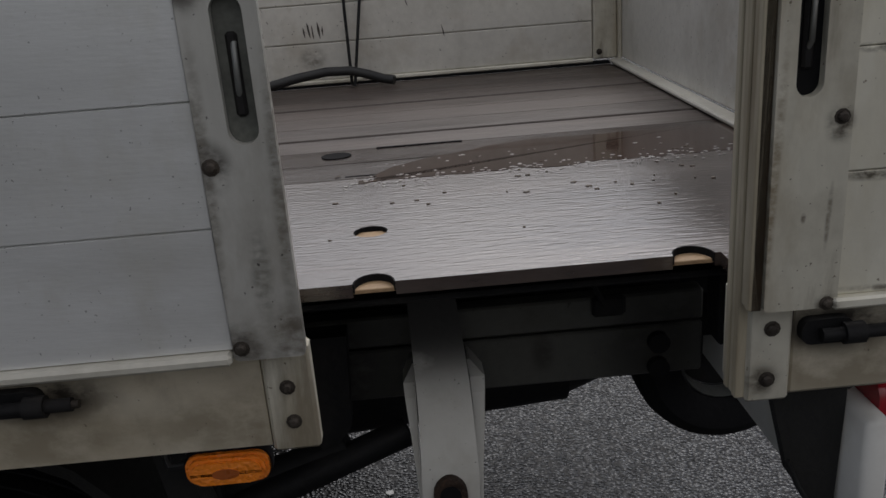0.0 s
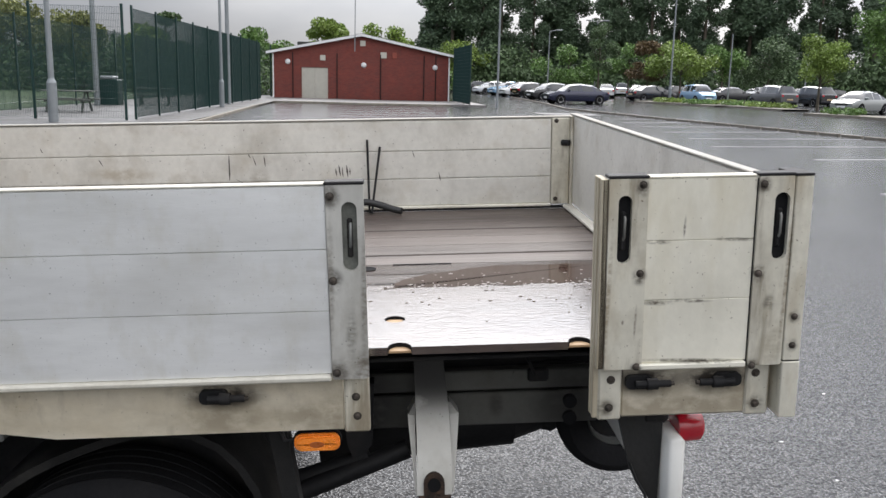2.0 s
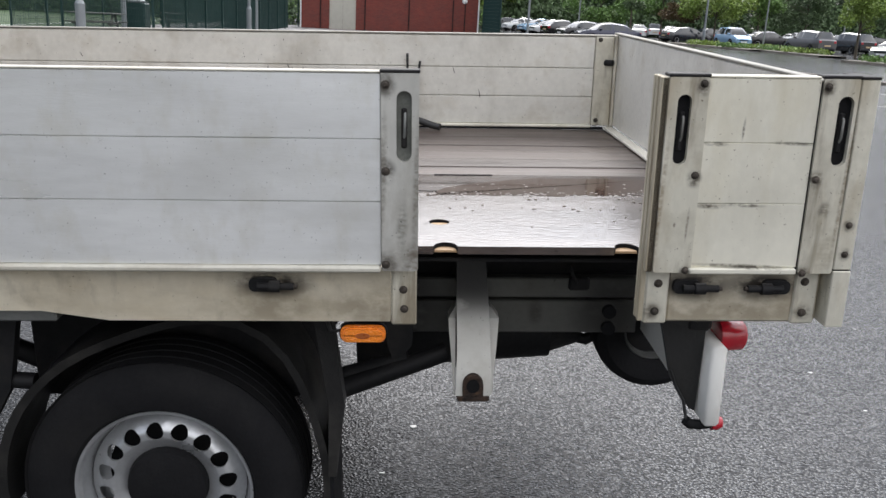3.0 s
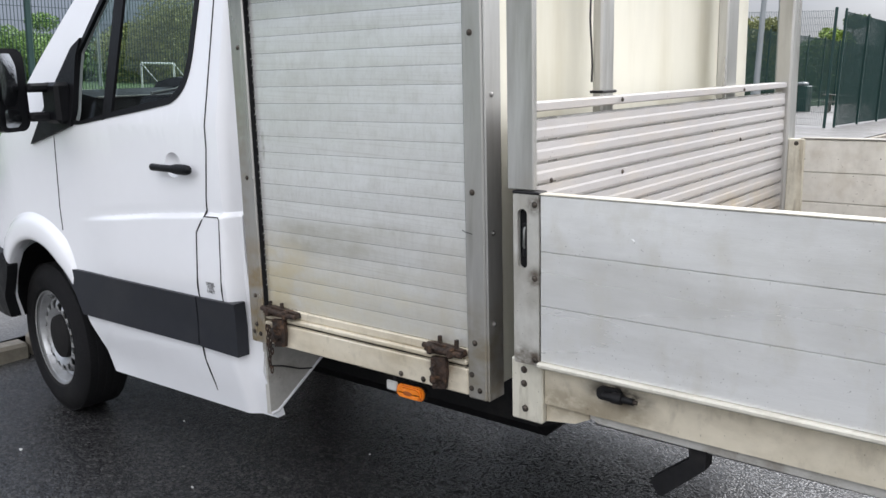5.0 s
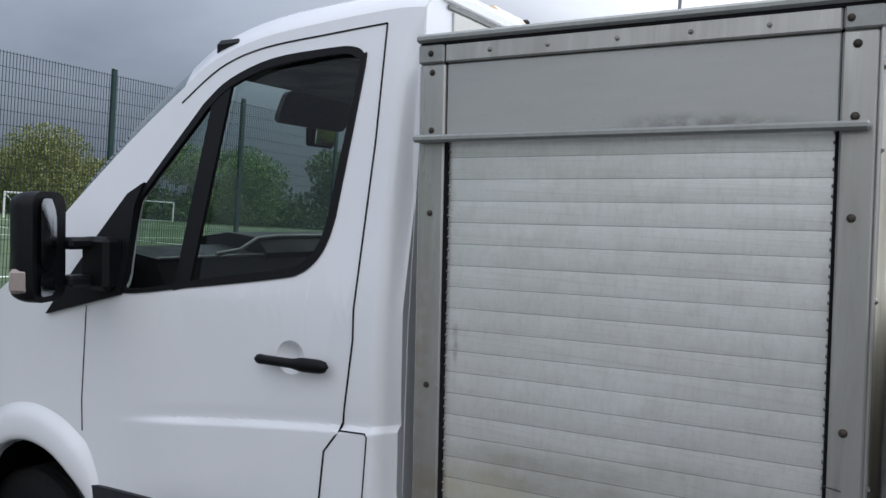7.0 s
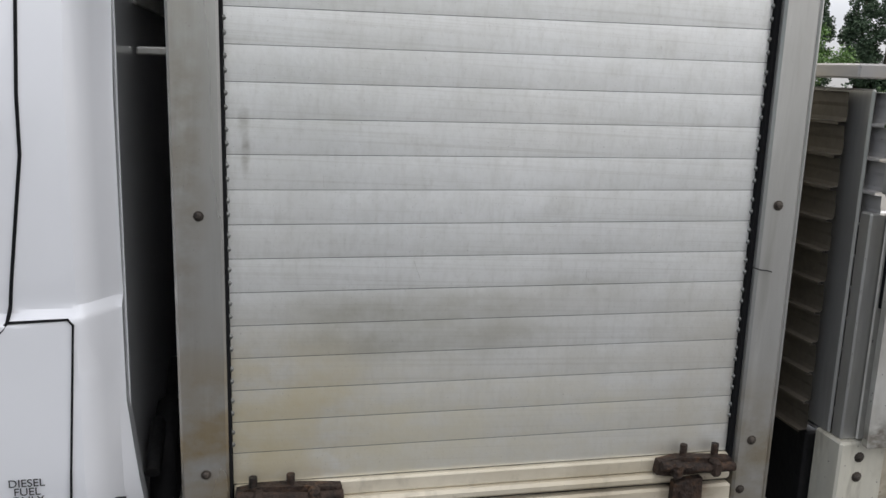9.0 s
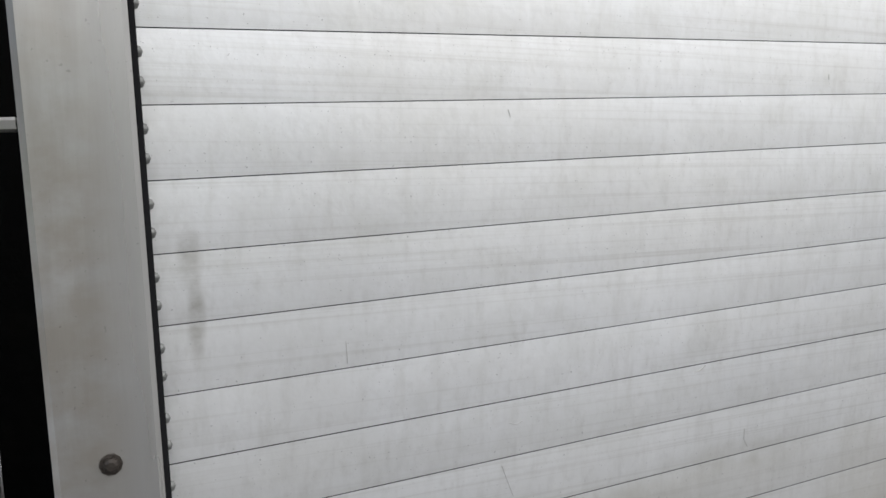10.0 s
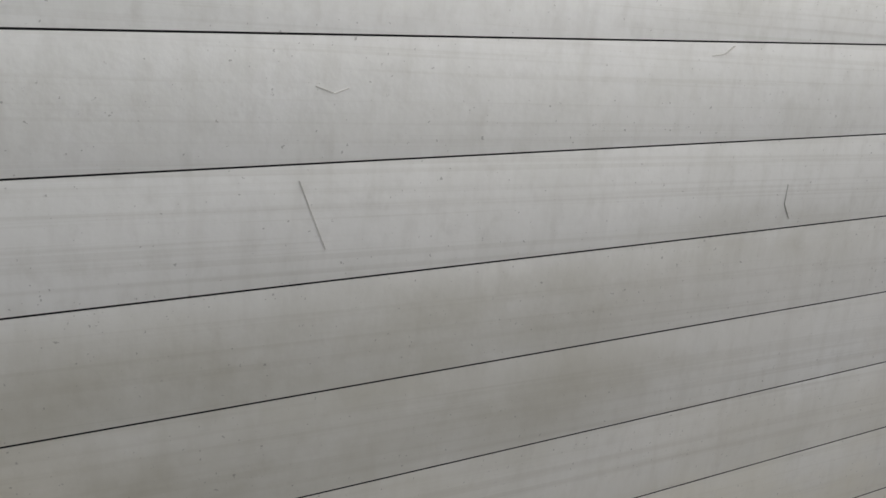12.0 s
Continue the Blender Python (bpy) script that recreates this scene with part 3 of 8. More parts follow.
M_CARGLASS = material("car_glass_dark", (0.02, 0.025, 0.03), 0.05, 0.0, 0.1, 4, rough_var=0.02, coat=0.6)

# ---------------------------------------------------------------- mesh tools


def link(name, bm, mat, parent=None, label="", smooth=None):
    me = bpy.data.meshes.new(name)
    bmesh.ops.recalc_face_normals(bm, faces=bm.faces)
    if smooth is not None:
        for f in bm.faces:
            f.smooth = True
        for e in bm.edges:
            if len(e.link_faces) == 2 and e.calc_face_angle(0) > radians(smooth):
                e.smooth = False
    bm.to_mesh(me)
    bm.free()
    me.materials.append(mat)
    ob = new(name, me)
    if parent is not None:
        ob.parent = parent
    if label:
        ob["label"] = label
    return ob


def part(name, bm, mat, parent, label="", smooth=None):
    """One mesh under a thing or under a part."""
    return link(name, bm, mat, parent, label, smooth)


def share(name, ob, parent, loc=(0, 0, 0), rot=None, scale=None):
    """Another object on the same mesh data."""
    o = new(name, ob.data)
    o.parent = parent
    o.location = loc
    if rot is not None:
        o.rotation_euler = rot
    if scale is not None:
        o.scale = scale
    return o


def cbox(bm, x0, x1, y0, y1, z0, z1, c=0.004):
    """A box with chamfered edges."""
    c = min(c, 0.45 * (x1 - x0), 0.45 * (y1 - y0), 0.45 * (z1 - z0))
    lo, hi = (x0, y0, z0), (x1, y1, z1)
    v = {}
    for sx in (0, 1):
        for sy in (0, 1):
            for sz in (0, 1):
                s = (sx, sy, sz)
                corner = [hi[k] if s[k] else lo[k] for k in range(3)]
                for k in range(3):
                    p = [corner[j] if j == k else corner[j] + (-c if s[j] else c) for j in range(3)]
                    v[s, k] = bm.verts.new(p)
    fs = []
    for k in range(3):
        a, b = [j for j in range(3) if j != k]
        for side in (0, 1):
            loop = []
            for sa, sb in ((0, 0), (1, 0), (1, 1), (0, 1)):
                s = [0, 0, 0]
                s[k], s[a], s[b] = side, sa, sb
                loop.append(v[tuple(s), k])
            fs.append(loop)
        for sa in (0, 1):
            for sb in (0, 1):
                s0, s1 = [0, 0, 0], [0, 0, 0]
                s0[a] = s1[a] = sa
                s0[b] = s1[b] = sb
                s1[k] = 1
                fs.append([v[tuple(s0), a], v[tuple(s1), a], v[tuple(s1), b], v[tuple(s0), b]])
    for sx in (0, 1):
        for sy in (0, 1):
            for sz in (0, 1):
                fs.append([v[(sx, sy, sz), k] for k in range(3)])
    for f in fs:
        bm.faces.new(f)
    return bm


def box(*a, c=0.004):
    return cbox(bmesh.new(), *a, c=c)


def rod(bm, p0, p1, r, seg=10, r2=None, cap=True):
    """A round bar between two points."""
    p0, p1 = Vector(p0), Vector(p1)
    d = (p1 - p0).normalized()
    u = d.orthogonal().normalized()
    w = d.cross(u)
    rings = []
    for p, rad in ((p0, r), (p1, r if r2 is None else r2)):
        rings.append([bm.verts.new(p + (u * math.cos(2 * math.pi * i / seg) + w * math.sin(2 * math.pi * i / seg)) * rad) for i in range(seg)])
    for i in range(seg):
        bm.faces.new((rings[0][i], rings[0][(i + 1) % seg], rings[1][(i + 1) % seg], rings[1][i]))
    if cap:
        bm.faces.new(rings[0][::-1])
        bm.faces.new(rings[1])
    return bm


def tube(bm, pts, r, seg=8):
    """A round bar along a line of points."""
    pts = [Vector(p) for p in pts]
    rings = []
    u = (pts[1] - pts[0]).orthogonal().normalized()
    for i, p in enumerate(pts):
        d = (pts[min(i + 1, len(pts) - 1)] - pts[max(i - 1, 0)]).normalized()
        u = (u - d * u.dot(d)).normalized()
        w = d.cross(u)
        rings.append([bm.verts.new(p + (u * math.cos(2 * math.pi * k / seg) + w * math.sin(2 * math.pi * k / seg)) * r) for k in range(seg)])
    for a, b in zip(rings, rings[1:]):
        for k in range(seg):
            bm.faces.new((a[k], a[(k + 1) % seg], b[(k + 1) % seg], b[k]))
    bm.faces.new(rings[0][::-1])
    bm.faces.new(rings[-1])
    return bm


def spin(bm, profile, centre, seg=40, axis="y"):
    """A turned body: profile of (radius, height along the axis)."""
    cx, cy, cz = centre
    rings = []
    for r, h in profile:
        ring = []
        for i in range(seg):
            a = 2 * math.pi * i / seg
            c, s = r * math.cos(a), r * math.sin(a)
            p = {"y": (cx + c, cy + h, cz + s), "z": (cx + c, cy + s, cz + h), "x": (cx + h, cy + c, cz + s)}[axis]
            ring.append(bm.verts.new(p))
        rings.append(ring)
    for a, b in zip(rings, rings[1:]):
        for i in range(seg):
            bm.faces.new((a[i], a[(i + 1) % seg], b[(i + 1) % seg], b[i]))
    return bm


def slab(bm, outline, at, d0, d1):
    """A flat piece: an outline in two axes, pushed from d0 to d1 along the third. at(u, v, d) gives the place."""
    a = [bm.verts.new(at(u, v, d0)) for u, v in outline]
    b = [bm.verts.new(at(u, v, d1)) for u, v in outline]
    bm.faces.new(a)
    bm.faces.new(b[::-1])
    for i in range(len(a)):
        j = (i + 1) % len(a)
        bm.faces.new((a[i], b[i], b[j], a[j]))
    return bm


def XZ(u, v, d):
    return (u, d, v)


def YZ(u, v, d):
    return (d, u, v)


def XY(u, v, d):
    return (u, v, d)


def rounded(x0, x1, z0, z1, r, n=5):
    pts = []
    for cx, cz, a0 in ((x1 - r, z1 - r, 0), (x0 + r, z1 - r, 90), (x0 + r, z0 + r, 180), (x1 - r, z0 + r, 270)):
        for i in range(n + 1):
            a = radians(a0 + 90 * i / n)
            pts.append((cx + r * math.cos(a), cz + r * math.sin(a)))
    return pts


def circle(cx, cz, rx, rz=None, n=20):
    rz = rx if rz is None else rz
    return [(cx + rx * math.cos(2 * math.pi * i / n), cz + rz * math.sin(2 * math.pi * i / n)) for i in range(n)]


def sheet(outline, holes, at, thick, cuts_u=(), cuts_v=(), single=False):
    """A plate with holes through it, optionally bent: at(u, v, d)."""
    bm = bmesh.new()
    for loop in [outline] + list(holes):
        vs = [bm.verts.new((u, 0, v)) for u, v in loop]
        for i in range(len(vs)):
            bm.edges.new((vs[i], vs[(i + 1) % len(vs)]))
    bmesh.ops.triangle_fill(bm, use_beauty=True, use_dissolve=False, edges=bm.edges[:])
    for c in cuts_u:
        bmesh.ops.bisect_plane(bm, geom=bm.verts[:] + bm.edges[:] + bm.faces[:], plane_co=(c, 0, 0), plane_no=(1, 0, 0))
    for c in cuts_v:
        bmesh.ops.bisect_plane(bm, geom=bm.verts[:] + bm.edges[:] + bm.faces[:], plane_co=(0, 0, c), plane_no=(0, 0, 1))
    front = bm.faces[:]
    if single:
        for v in bm.verts:
            v.co = Vector(at(v.co.x, v.co.z, 0.0))
        return bm
    back = {}
    for v in bm.verts[:]:
        back[v] = bm.verts.new((v.co.x, 1, v.co.z))
    rim = [e for e in bm.edges if len(e.link_faces) == 1]
    for f in front:
        bm.faces.new([back[v] for v in reversed(f.verts)])
    for e in rim:
        a, b = e.verts
        bm.faces.new((a, b, back[b], back[a]))
    for v in bm.verts:
        v.co = Vector(at(v.co.x, v.co.z, thick if v.co.y > 0.5 else 0.0))
    return bm


def ribbon(bm, line, half, at, d0, d1):
    """A narrow strip that follows a line of (u, v)."""
    n = len(line)
    rows = []
    for i, (u, v) in enumerate(line):
        a, b = line[max(i - 1, 0)], line[min(i + 1, n - 1)]
        t = Vector((b[0] - a[0], b[1] - a[1])).normalized()
        nx, nz = -t.y * half, t.x * half
        rows.append([bm.verts.new(at(u + s * nx, v + s * nz, d)) for s, d in ((-1, d1), (-1, d0), (1, d0), (1, d1))])
    for a, b in zip(rows, rows[1:]):
        for k in range(4):
            bm.faces.new((a[k], a[(k + 1) % 4], b[(k + 1) % 4], b[k]))
    bm.faces.new(rows[0])
    bm.faces.new(rows[-1][::-1])
    return bm


def dense(line, step):
    out = []
    for (a, b), (c, d) in zip(line, line[1:]):
        n = max(1, int(math.hypot(c - a, d - b) / step))
        out += [(a + (c - a) * i / n, b + (d - b) * i / n) for i in range(n)]
    return out + [line[-1]]


def things(name, label, category, group="", loc=(0, 0, 0)):
    """The empty at the base of a thing that has parts."""
    ob = new(name)
    ob.empty_display_size = 0.2
    ob.location = loc
    return tagged(ob, label, category, group)


def smoothstep(a, b, x):
    t = min(1, max(0, (x - a) / (b - a)))
    return t * t * (3 - 2 * t)


def ground_z(y, x=5.0):
    """Height of the ground: a gentle cross fall where the truck stands, then almost level."""
    return -0.085 + 0.185 * smoothstep(-4.5, 4.8, y) + max(0.0, y - 4.8) * 0.0028 - 0.03 * smoothstep(-2.4, 1.8, x)


# ---------------------------------------------------------------- ground


def ground_sheet(name, x0, x1, ys, lift, mat, label, category):
    bm = bmesh.new()
    xs = [x0] + steps(-3, 2.4, 9) + [x1]
    rows = [[bm.verts.new((x, y, ground_z(y, x) + lift)) for x in xs] for y in ys]
    for a, b in zip(rows, rows[1:]):
        for k in range(len(xs) - 1):
            bm.faces.new((a[k], a[k + 1], b[k + 1], b[k]))
    ob = link(name, bm, mat, smooth=60)
    return tagged(ob, label, category, kind="structure")


def steps(a, b, n):
    return [a + (b - a) * i / n for i in range(n + 1)]


NEAR_Y = steps(-12, 12, 48)
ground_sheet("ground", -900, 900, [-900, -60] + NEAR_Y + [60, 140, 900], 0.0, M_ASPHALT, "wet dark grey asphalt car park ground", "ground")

# ---------------------------------------------------------------- truck
truck = things("truck", "white dropside truck with shuttered tool pod, parked on wet asphalt", "truck")
truck.matrix_world = TRUCK

bolt_bm = bmesh.new()
spin(bolt_bm, [(0.0, -0.009), (0.006, -0.0085), (0.0095, -0.005), (0.0105, -0.001), (0.0145, -0.0005), (0.0145, 0.002)], (0, 0, 0), 10)
BOLT = bpy.data.meshes.new("bolt")
bmesh.ops.recalc_face_normals(bolt_bm, faces=bolt_bm.faces)
bolt_bm.to_mesh(BOLT)
bolt_bm.free()
BOLT.materials.append(M_BOLT)
BOLT_BRIGHT = BOLT.copy()
BOLT_BRIGHT.materials[0] = M_BOLT_BRIGHT


def bolt(parent, x, y, z, size=1.0, turn=0.0, mesh=None):
    o = new("bolt", mesh or BOLT)
    o.parent = parent
    o.location = (x, y, z)
    o.rotation_euler = (0, 0, turn)
    o.scale = (0.66 * size, 0.66 * size, 0.66 * size)
    return o


# ---- load bed
PY = -0.065          # outer face of the boards
bed = part("bed_frame", cbox(cbox(cbox(bmesh.new(), 0.2, 2.36, 0.24, 0.30, 0.60, 0.765), 3.03, 3.32, 0.24, 0.30, 0.60, 0.765), 0.2, 3.32, 1.78, 1.84, 0.60, 0.765), M_CHASSIS, truck, "black painted steel subframe")
deck_edge = 0.167


def deck_plate():
    """Plywood sheet of the deck with its round hand holes, two of them open at the edge."""
    holes = [circle(2.502, 0.396, 0.0285, 0.0285, 18)]
    edge = [(0.26, -0.03), (2.33, -0.03), (2.335, deck_edge)]
    for cx in (2.512, 2.962):
        edge += [(cx + 0.03 * math.cos(radians(a)), deck_edge + 0.036 * math.sin(radians(a))) for a in range(180, -1, -20)]
    edge += [(3.0, deck_edge), (3.0, -0.03), (3.33, -0.03), (3.33, 0.742), (0.26, 0.742)]
    return sheet(edge, holes, lambda u, v, d: (u, v, 0.786 - d), 0.02)


part("plywood_deck", deck_plate(), M_PLY, bed, "wet brown plywood deck sheet with hand holes")
part("deck_core", box(0.3, 3.3, 0.2, 2.05, 0.735, 0.745), M_CHASSIS, bed)
for cx in (2.512, 2.962):
    part("cut_wood", box(cx - 0.03, cx + 0.03, deck_edge + 0.004, deck_edge + 0.034, 0.769, 0.7755, c=0.001), M_CUTWOOD, bed, "pale freshly cut wood")
part("cut_wood", box(2.475, 2.529, 0.369, 0.418, 0.769, 0.7785, c=0.001), M_CUTWOOD, bed, "pale freshly cut wood")
# Dark linings stand in for the shade on the hole walls.
for cx, cy, rx, ry, a0, a1 in ((2.512, deck_edge, 0.030, 0.036, 0, 180), (2.962, deck_edge, 0.030, 0.036, 0, 180), (2.502, 0.396, 0.0285, 0.0285, -20, 200)):
    arc = [(math.cos(radians(a0 + (a1 - a0) * k / 10)), math.sin(radians(a0 + (a1 - a0) * k / 10))) for k in range(11)]
    part("burnt_rim", slab(bmesh.new(), [(cx + (rx - 0.0004) * c, cy + (ry - 0.0004) * s) for c, s in arc] + [(cx + (rx - 0.0022) * c, cy + (ry - 0.0022) * s) for c, s in arc[::-1]], XY, 0.772, 0.7858), M_GAP, bed, "hand hole wall, its shade added as a dark rim")
lines = [0.744, 0.885, 1.022, 1.16, 1.307, 1.465, 1.6, 1.74, 1.88, 2.048]
for i, (y0, y1) in enumerate(zip(lines, lines[1:])):
    part("deck_plank", box(0.26, 3.33, y0 + 0.0025, y1 - 0.0025, 0.765, 0.785 - 0.0012 * (i % 3), c=0.003), M_WETPLANK if i < 2 else M_PLANK, bed)
part("deck_split", box(2.50, 2.70, 1.012, 1.02, 0.7835, 0.7862, c=0.0005), M_GAP, bed, "dark split in the timber")
part("deck_split", box(2.44, 2.56, 0.765, 0.771, 0.7835, 0.7860, c=0.0004), M_GAP, bed, "dark split in the timber")
part("deck_hole", slab(bmesh.new(), circle(2.41, 0.965, 0.034, 0.03, 16), XY, 0.7845, 0.7862), M_GAP, bed, "dark hand hole")
crumbs = random.Random(9)
bm = bmesh.new()
for i in range(38):
    x, y = crumbs.uniform(2.42, 3.2), 0.167 + 0.62 * crumbs.random() ** 0.5
    a, r = crumbs.uniform(0, 6.3), crumbs.uniform(0.0012, 0.0036)
    o = [(x + r * (0.6 + crumbs.random()) * math.cos(a + k * 1.26) * 1.7, y + r * (0.6 + crumbs.random()) * math.sin(a + k * 1.26)) for k in range(5)]
    slab(bm, o, XY, 0.7862, 0.7862 + 0.0012)
# Water drops whose sky glint is put into a pale colour.
drops = bmesh.new()
for i in range(190):
    x = 2.44 + 0.86 * crumbs.random()
    y = 0.715 + crumbs.gauss(0.0, 0.022) if i < 150 else crumbs.uniform(0.70, 0.88)
    a, r = crumbs.uniform(-0.4, 0.4), crumbs.uniform(0.0008, 0.0024)
    o = [(x + r * (0.7 + 0.6 * crumbs.random()) * math.cos(a + k * 1.26) * 2.2, y + r * (0.7 + 0.6 * crumbs.random()) * math.sin(a + k * 1.26)) for k in range(5)]
    slab(drops, o, XY, 0.7864, 0.7876)
tagged(part("wet_debris", drops, M_DROPS, bed, "wet drops along the puddle, painted pale for their sky glint"), kind="stuff")
tagged(part("deck_debris", bm, M_CRUMB, bed, "scattered wood chips and leaf bits"), kind="stuff")


wrng = random.Random(3)
film = [(2.47 + 0.05 * math.sin(k), 0.70 + 0.012 * k) for k in range(3)]
film += [(2.50 + 0.83 * f, 0.76 + 0.20 * min(1, 2.6 * f) ** 0.6 + wrng.uniform(-0.006, 0.006)) for f in [k / 24 for k in range(25)]]
film += [(3.33 - 0.86 * f, 0.715 + wrng.uniform(-0.012, 0.012)) for f in [k / 24 for k in range(25)]]
part("water_film", slab(bmesh.new(), film, XY, 0.7856, 0.7866), M_FILM, bed, "shallow brown puddle on the deck")


def end_plate(parent, x0, x1, slot_x, z0=0.80, z1=1.228, y=PY, catch=True, pocket=M_GAP, hw=0.0135):
    """Pressed end plate of a board with the slot of its catch."""
    slot = rounded(slot_x - hw, slot_x + hw, 1.043, 1.191, hw - 0.0003, 6)
    outline = rounded(x0, x1, z0, z1, 0.006, 3)
    p = part("end_plate", sheet(outline, [slot], XZ_shift(y - 0.004), 0.012), M_BOARD_PLATE, parent, "dull aluminium end plate with a slot", 40)
    part("catch_pocket", box(slot_x - hw - 0.003, slot_x + hw + 0.003, y + 0.009, y + 0.04, 1.04, 1.198, c=0.002), pocket, p)
    if catch:
        bm = tube(bmesh.new(), [(slot_x + 0.002, y + 0.012, 1.15), (slot_x + 0.002, y + 0.002, 1.14), (slot_x + 0.001, y + 0.001, 1.10), (slot_x - 0.001, y + 0.012, 1.085)], 0.0032, 8)
        part("catch_body", box(slot_x - 0.006, slot_x + 0.006, y + 0.004, y + 0.012, 1.07, 1.155, c=0.003), M_CHASSIS, p)
        part("catch_lever", bm, M_GALV, p, "bright steel catch lever", 60)
    part("top_cap", box(x0 - 0.002, x1 + 0.002, y - 0.006, y + 0.034, z1 - 0.001, z1 + 0.006, c=0.002), M_CHASSIS, p)
    return p


def XZ_shift(y):
    return lambda u, v, d: (u, y + d, v)


M_BOARD_PLATE = wear_and_shade(material("end_plate_aluminium", (0.60, 0.59, 0.55), 0.42, 0.4, 0.12, 6, 0.05, 100, (1, 1, 0.4), GRIME, 0.5, 5), [at_truck(x, -0.07, z, 0.035, 0.1, 0.06, RUN, 0.8) for x, z in ((0.205, 0.81), (0.235, 0.80), (2.376, 0.805), (2.43, 0.82))] + [at_truck(x, -0.07, 1.0, 0.012, 0.1, 0.2, RUN, 0.6) for x in (2.366, 2.44)] + [at_truck(2.408, -0.07, 0.90, 0.016, 0.1, 0.075, (0.22, 0.21, 0.18), 0.75), at_truck(2.405, -0.07, 0.835, 0.03, 0.1, 0.03, (0.30, 0.28, 0.23), 0.6)] + [at_truck(2.373, -0.07, z, 0.03, 0.15, 0.036, (0.06, 0.05, 0.04), 0.9) for z in (1.203, 1.022, 0.815)] + [at_truck(0.247, -0.07, z, 0.03, 0.15, 0.036, (0.09, 0.065, 0.045), 0.9) for z in (1.203, 1.022, 0.815)] + [at_truck(x, -0.03, z, 0.042, 0.15, 0.042, (0.10, 0.07, 0.045), 0.9) for x, z in ((0.198, 0.772), (0.198, 0.735), (0.2, 0.668), (2.406, 0.742), (2.408, 0.694))], specks=0.8, speck_scale=120, mottle=(((0.3, 0.27, 0.21), 0.5, 12.0, (1, 1, 0.4), 0.52, 0.72),))
M_PLATE_CREAM = wear_and_shade(material("end_plate_cream", (0.68, 0.65, 0.55), 0.45, 0.2, 0.12, 6, 0.05, 100, (1, 1, 0.4), GRIME, 0.5, 5), BOLT_STAINS + PLATE_STAINS, specks=0.8, speck_scale=120, speck_color=(0.1, 0.07, 0.04), mottle=(((0.36, 0.29, 0.18), 0.55, 11.0, (1, 1, 0.35), 0.5, 0.7), ((0.15, 0.115, 0.07), 0.6, 20.0, (1, 1, 0.14), 0.54, 0.68)))


def dented_plank(x0, x1, z0, z1, dent=None, n=60):
    """One extruded plank with a grooved joint; dent: (x, z, radius, depth)."""
    bm = bmesh.new()
    zs = [z0, z0 + 0.0015, z0 + 0.004] + [z0 + 0.004 + (z1 - z0 - 0.0055) * k / 8 for k in range(1, 8)] + [z1 - 0.0015, z1]
    rows = []
    for i in range(n + 1):
        x = x0 + (x1 - x0) * i / n
        row = []
        for k, z in enumerate(zs):
            y = PY + (0.004 if k in (0, len(zs) - 1) else 0.0)
            y += 0.0009 * math.sin(x * 5.1 + z * 9) * math.sin(z * 21 + x * 1.7)
            if dent:
                dx, dz, rad, dep = dent
                y += dep * math.exp(-((x - dx) ** 2 * 0.35 + (z - dz) ** 2) / (rad * rad))
            row.append(bm.verts.new((x, y, z)))
        rows.append(row)
    for a, b in zip(rows, rows[1:]):
        for k in range(len(zs) - 1):
            bm.faces.new((a[k], b[k], b[k + 1], a[k + 1]))
    back = [[bm.verts.new((x, PY + 0.026, z)) for x in (x0, x1)] for z in (z0, z1)]
    bm.faces.new((back[0][0], back[0][1], back[1][1], back[1][0]))
    bm.faces.new([r[0] for r in rows] + [back[0][1], back[0][0]])
    bm.faces.new([r[-1] for r in rows] + [back[1][1], back[1][0]])
    return bm


# long near-side board
side_board = part("side_board", box(0.19, 2.44, PY + 0.027, PY + 0.032, 0.803, 1.222), M_BOARD_OLD, truck, "pale aluminium dropside board of three planks, dented along its top")
for z0, z1, dent in ((0.812, 0.955, None), (0.955, 1.090, None), (1.090, 1.226, (1.325, 1.209, 0.021, -0.011))):
    part("plank", dented_plank(0.262, 2.362, z0, z1, dent, 170 if dent else 60), M_BOARD, side_board, "", 30)
part("bottom_lip", box(0.255, 2.362, PY - 0.014, PY + 0.02, 0.798, 0.812, c=0.004), M_LIP, side_board, "pale aluminium lip")
part("dent_mark", slab(bmesh.new(), circle(0.499, 1.14, 0.006, 0.004, 10), XZ, PY - 0.0022, PY + 0.002), M_BOARD, side_board, "small bright ding")
# A dark tube stands in for the shade under the dented lip.
part("dent_fold", tube(bmesh.new(), [(1.305, PY - 0.011, 1.2215), (1.316, PY - 0.0125, 1.2165), (1.326, PY - 0.013, 1.215), (1.337, PY - 0.0115, 1.219)], 0.0016, 6), M_CHASSIS, side_board, "dent crease, its shade added as a dark line", 60)
part("top_lip", box(0.255, 2.362, PY - 0.001, PY + 0.03, 1.2262, 1.2305, c=0.0015), M_LIP, side_board)
end_plate(side_board, 0.186, 0.258, 0.212)
end_plate(side_board, 2.3635, 2.443, 2.412, pocket=M_POCKET, hw=0.016)
for z in (1.203, 1.022, 0.815):
    bolt(side_board, 0.247, PY - 0.004, z, 0.85)
    bolt(side_board, 2.373, PY - 0.004, z, 1.0)

# near-side rail below the board
rail = part("side_rail", slab(bmesh.new(), [(0.2525, 0.689), (1.6, 0.689), (1.75, 0.667), (2.382, 0.667), (2.382, 0.797), (0.2525, 0.797)], XZ, -0.032, 0.02), M_RAIL, truck, "grimy cream side rail")
part("end_bracket", box(0.158, 0.2505, -0.042, 0.03, 0.634, 0.80), M_PLATE_CREAM, rail)
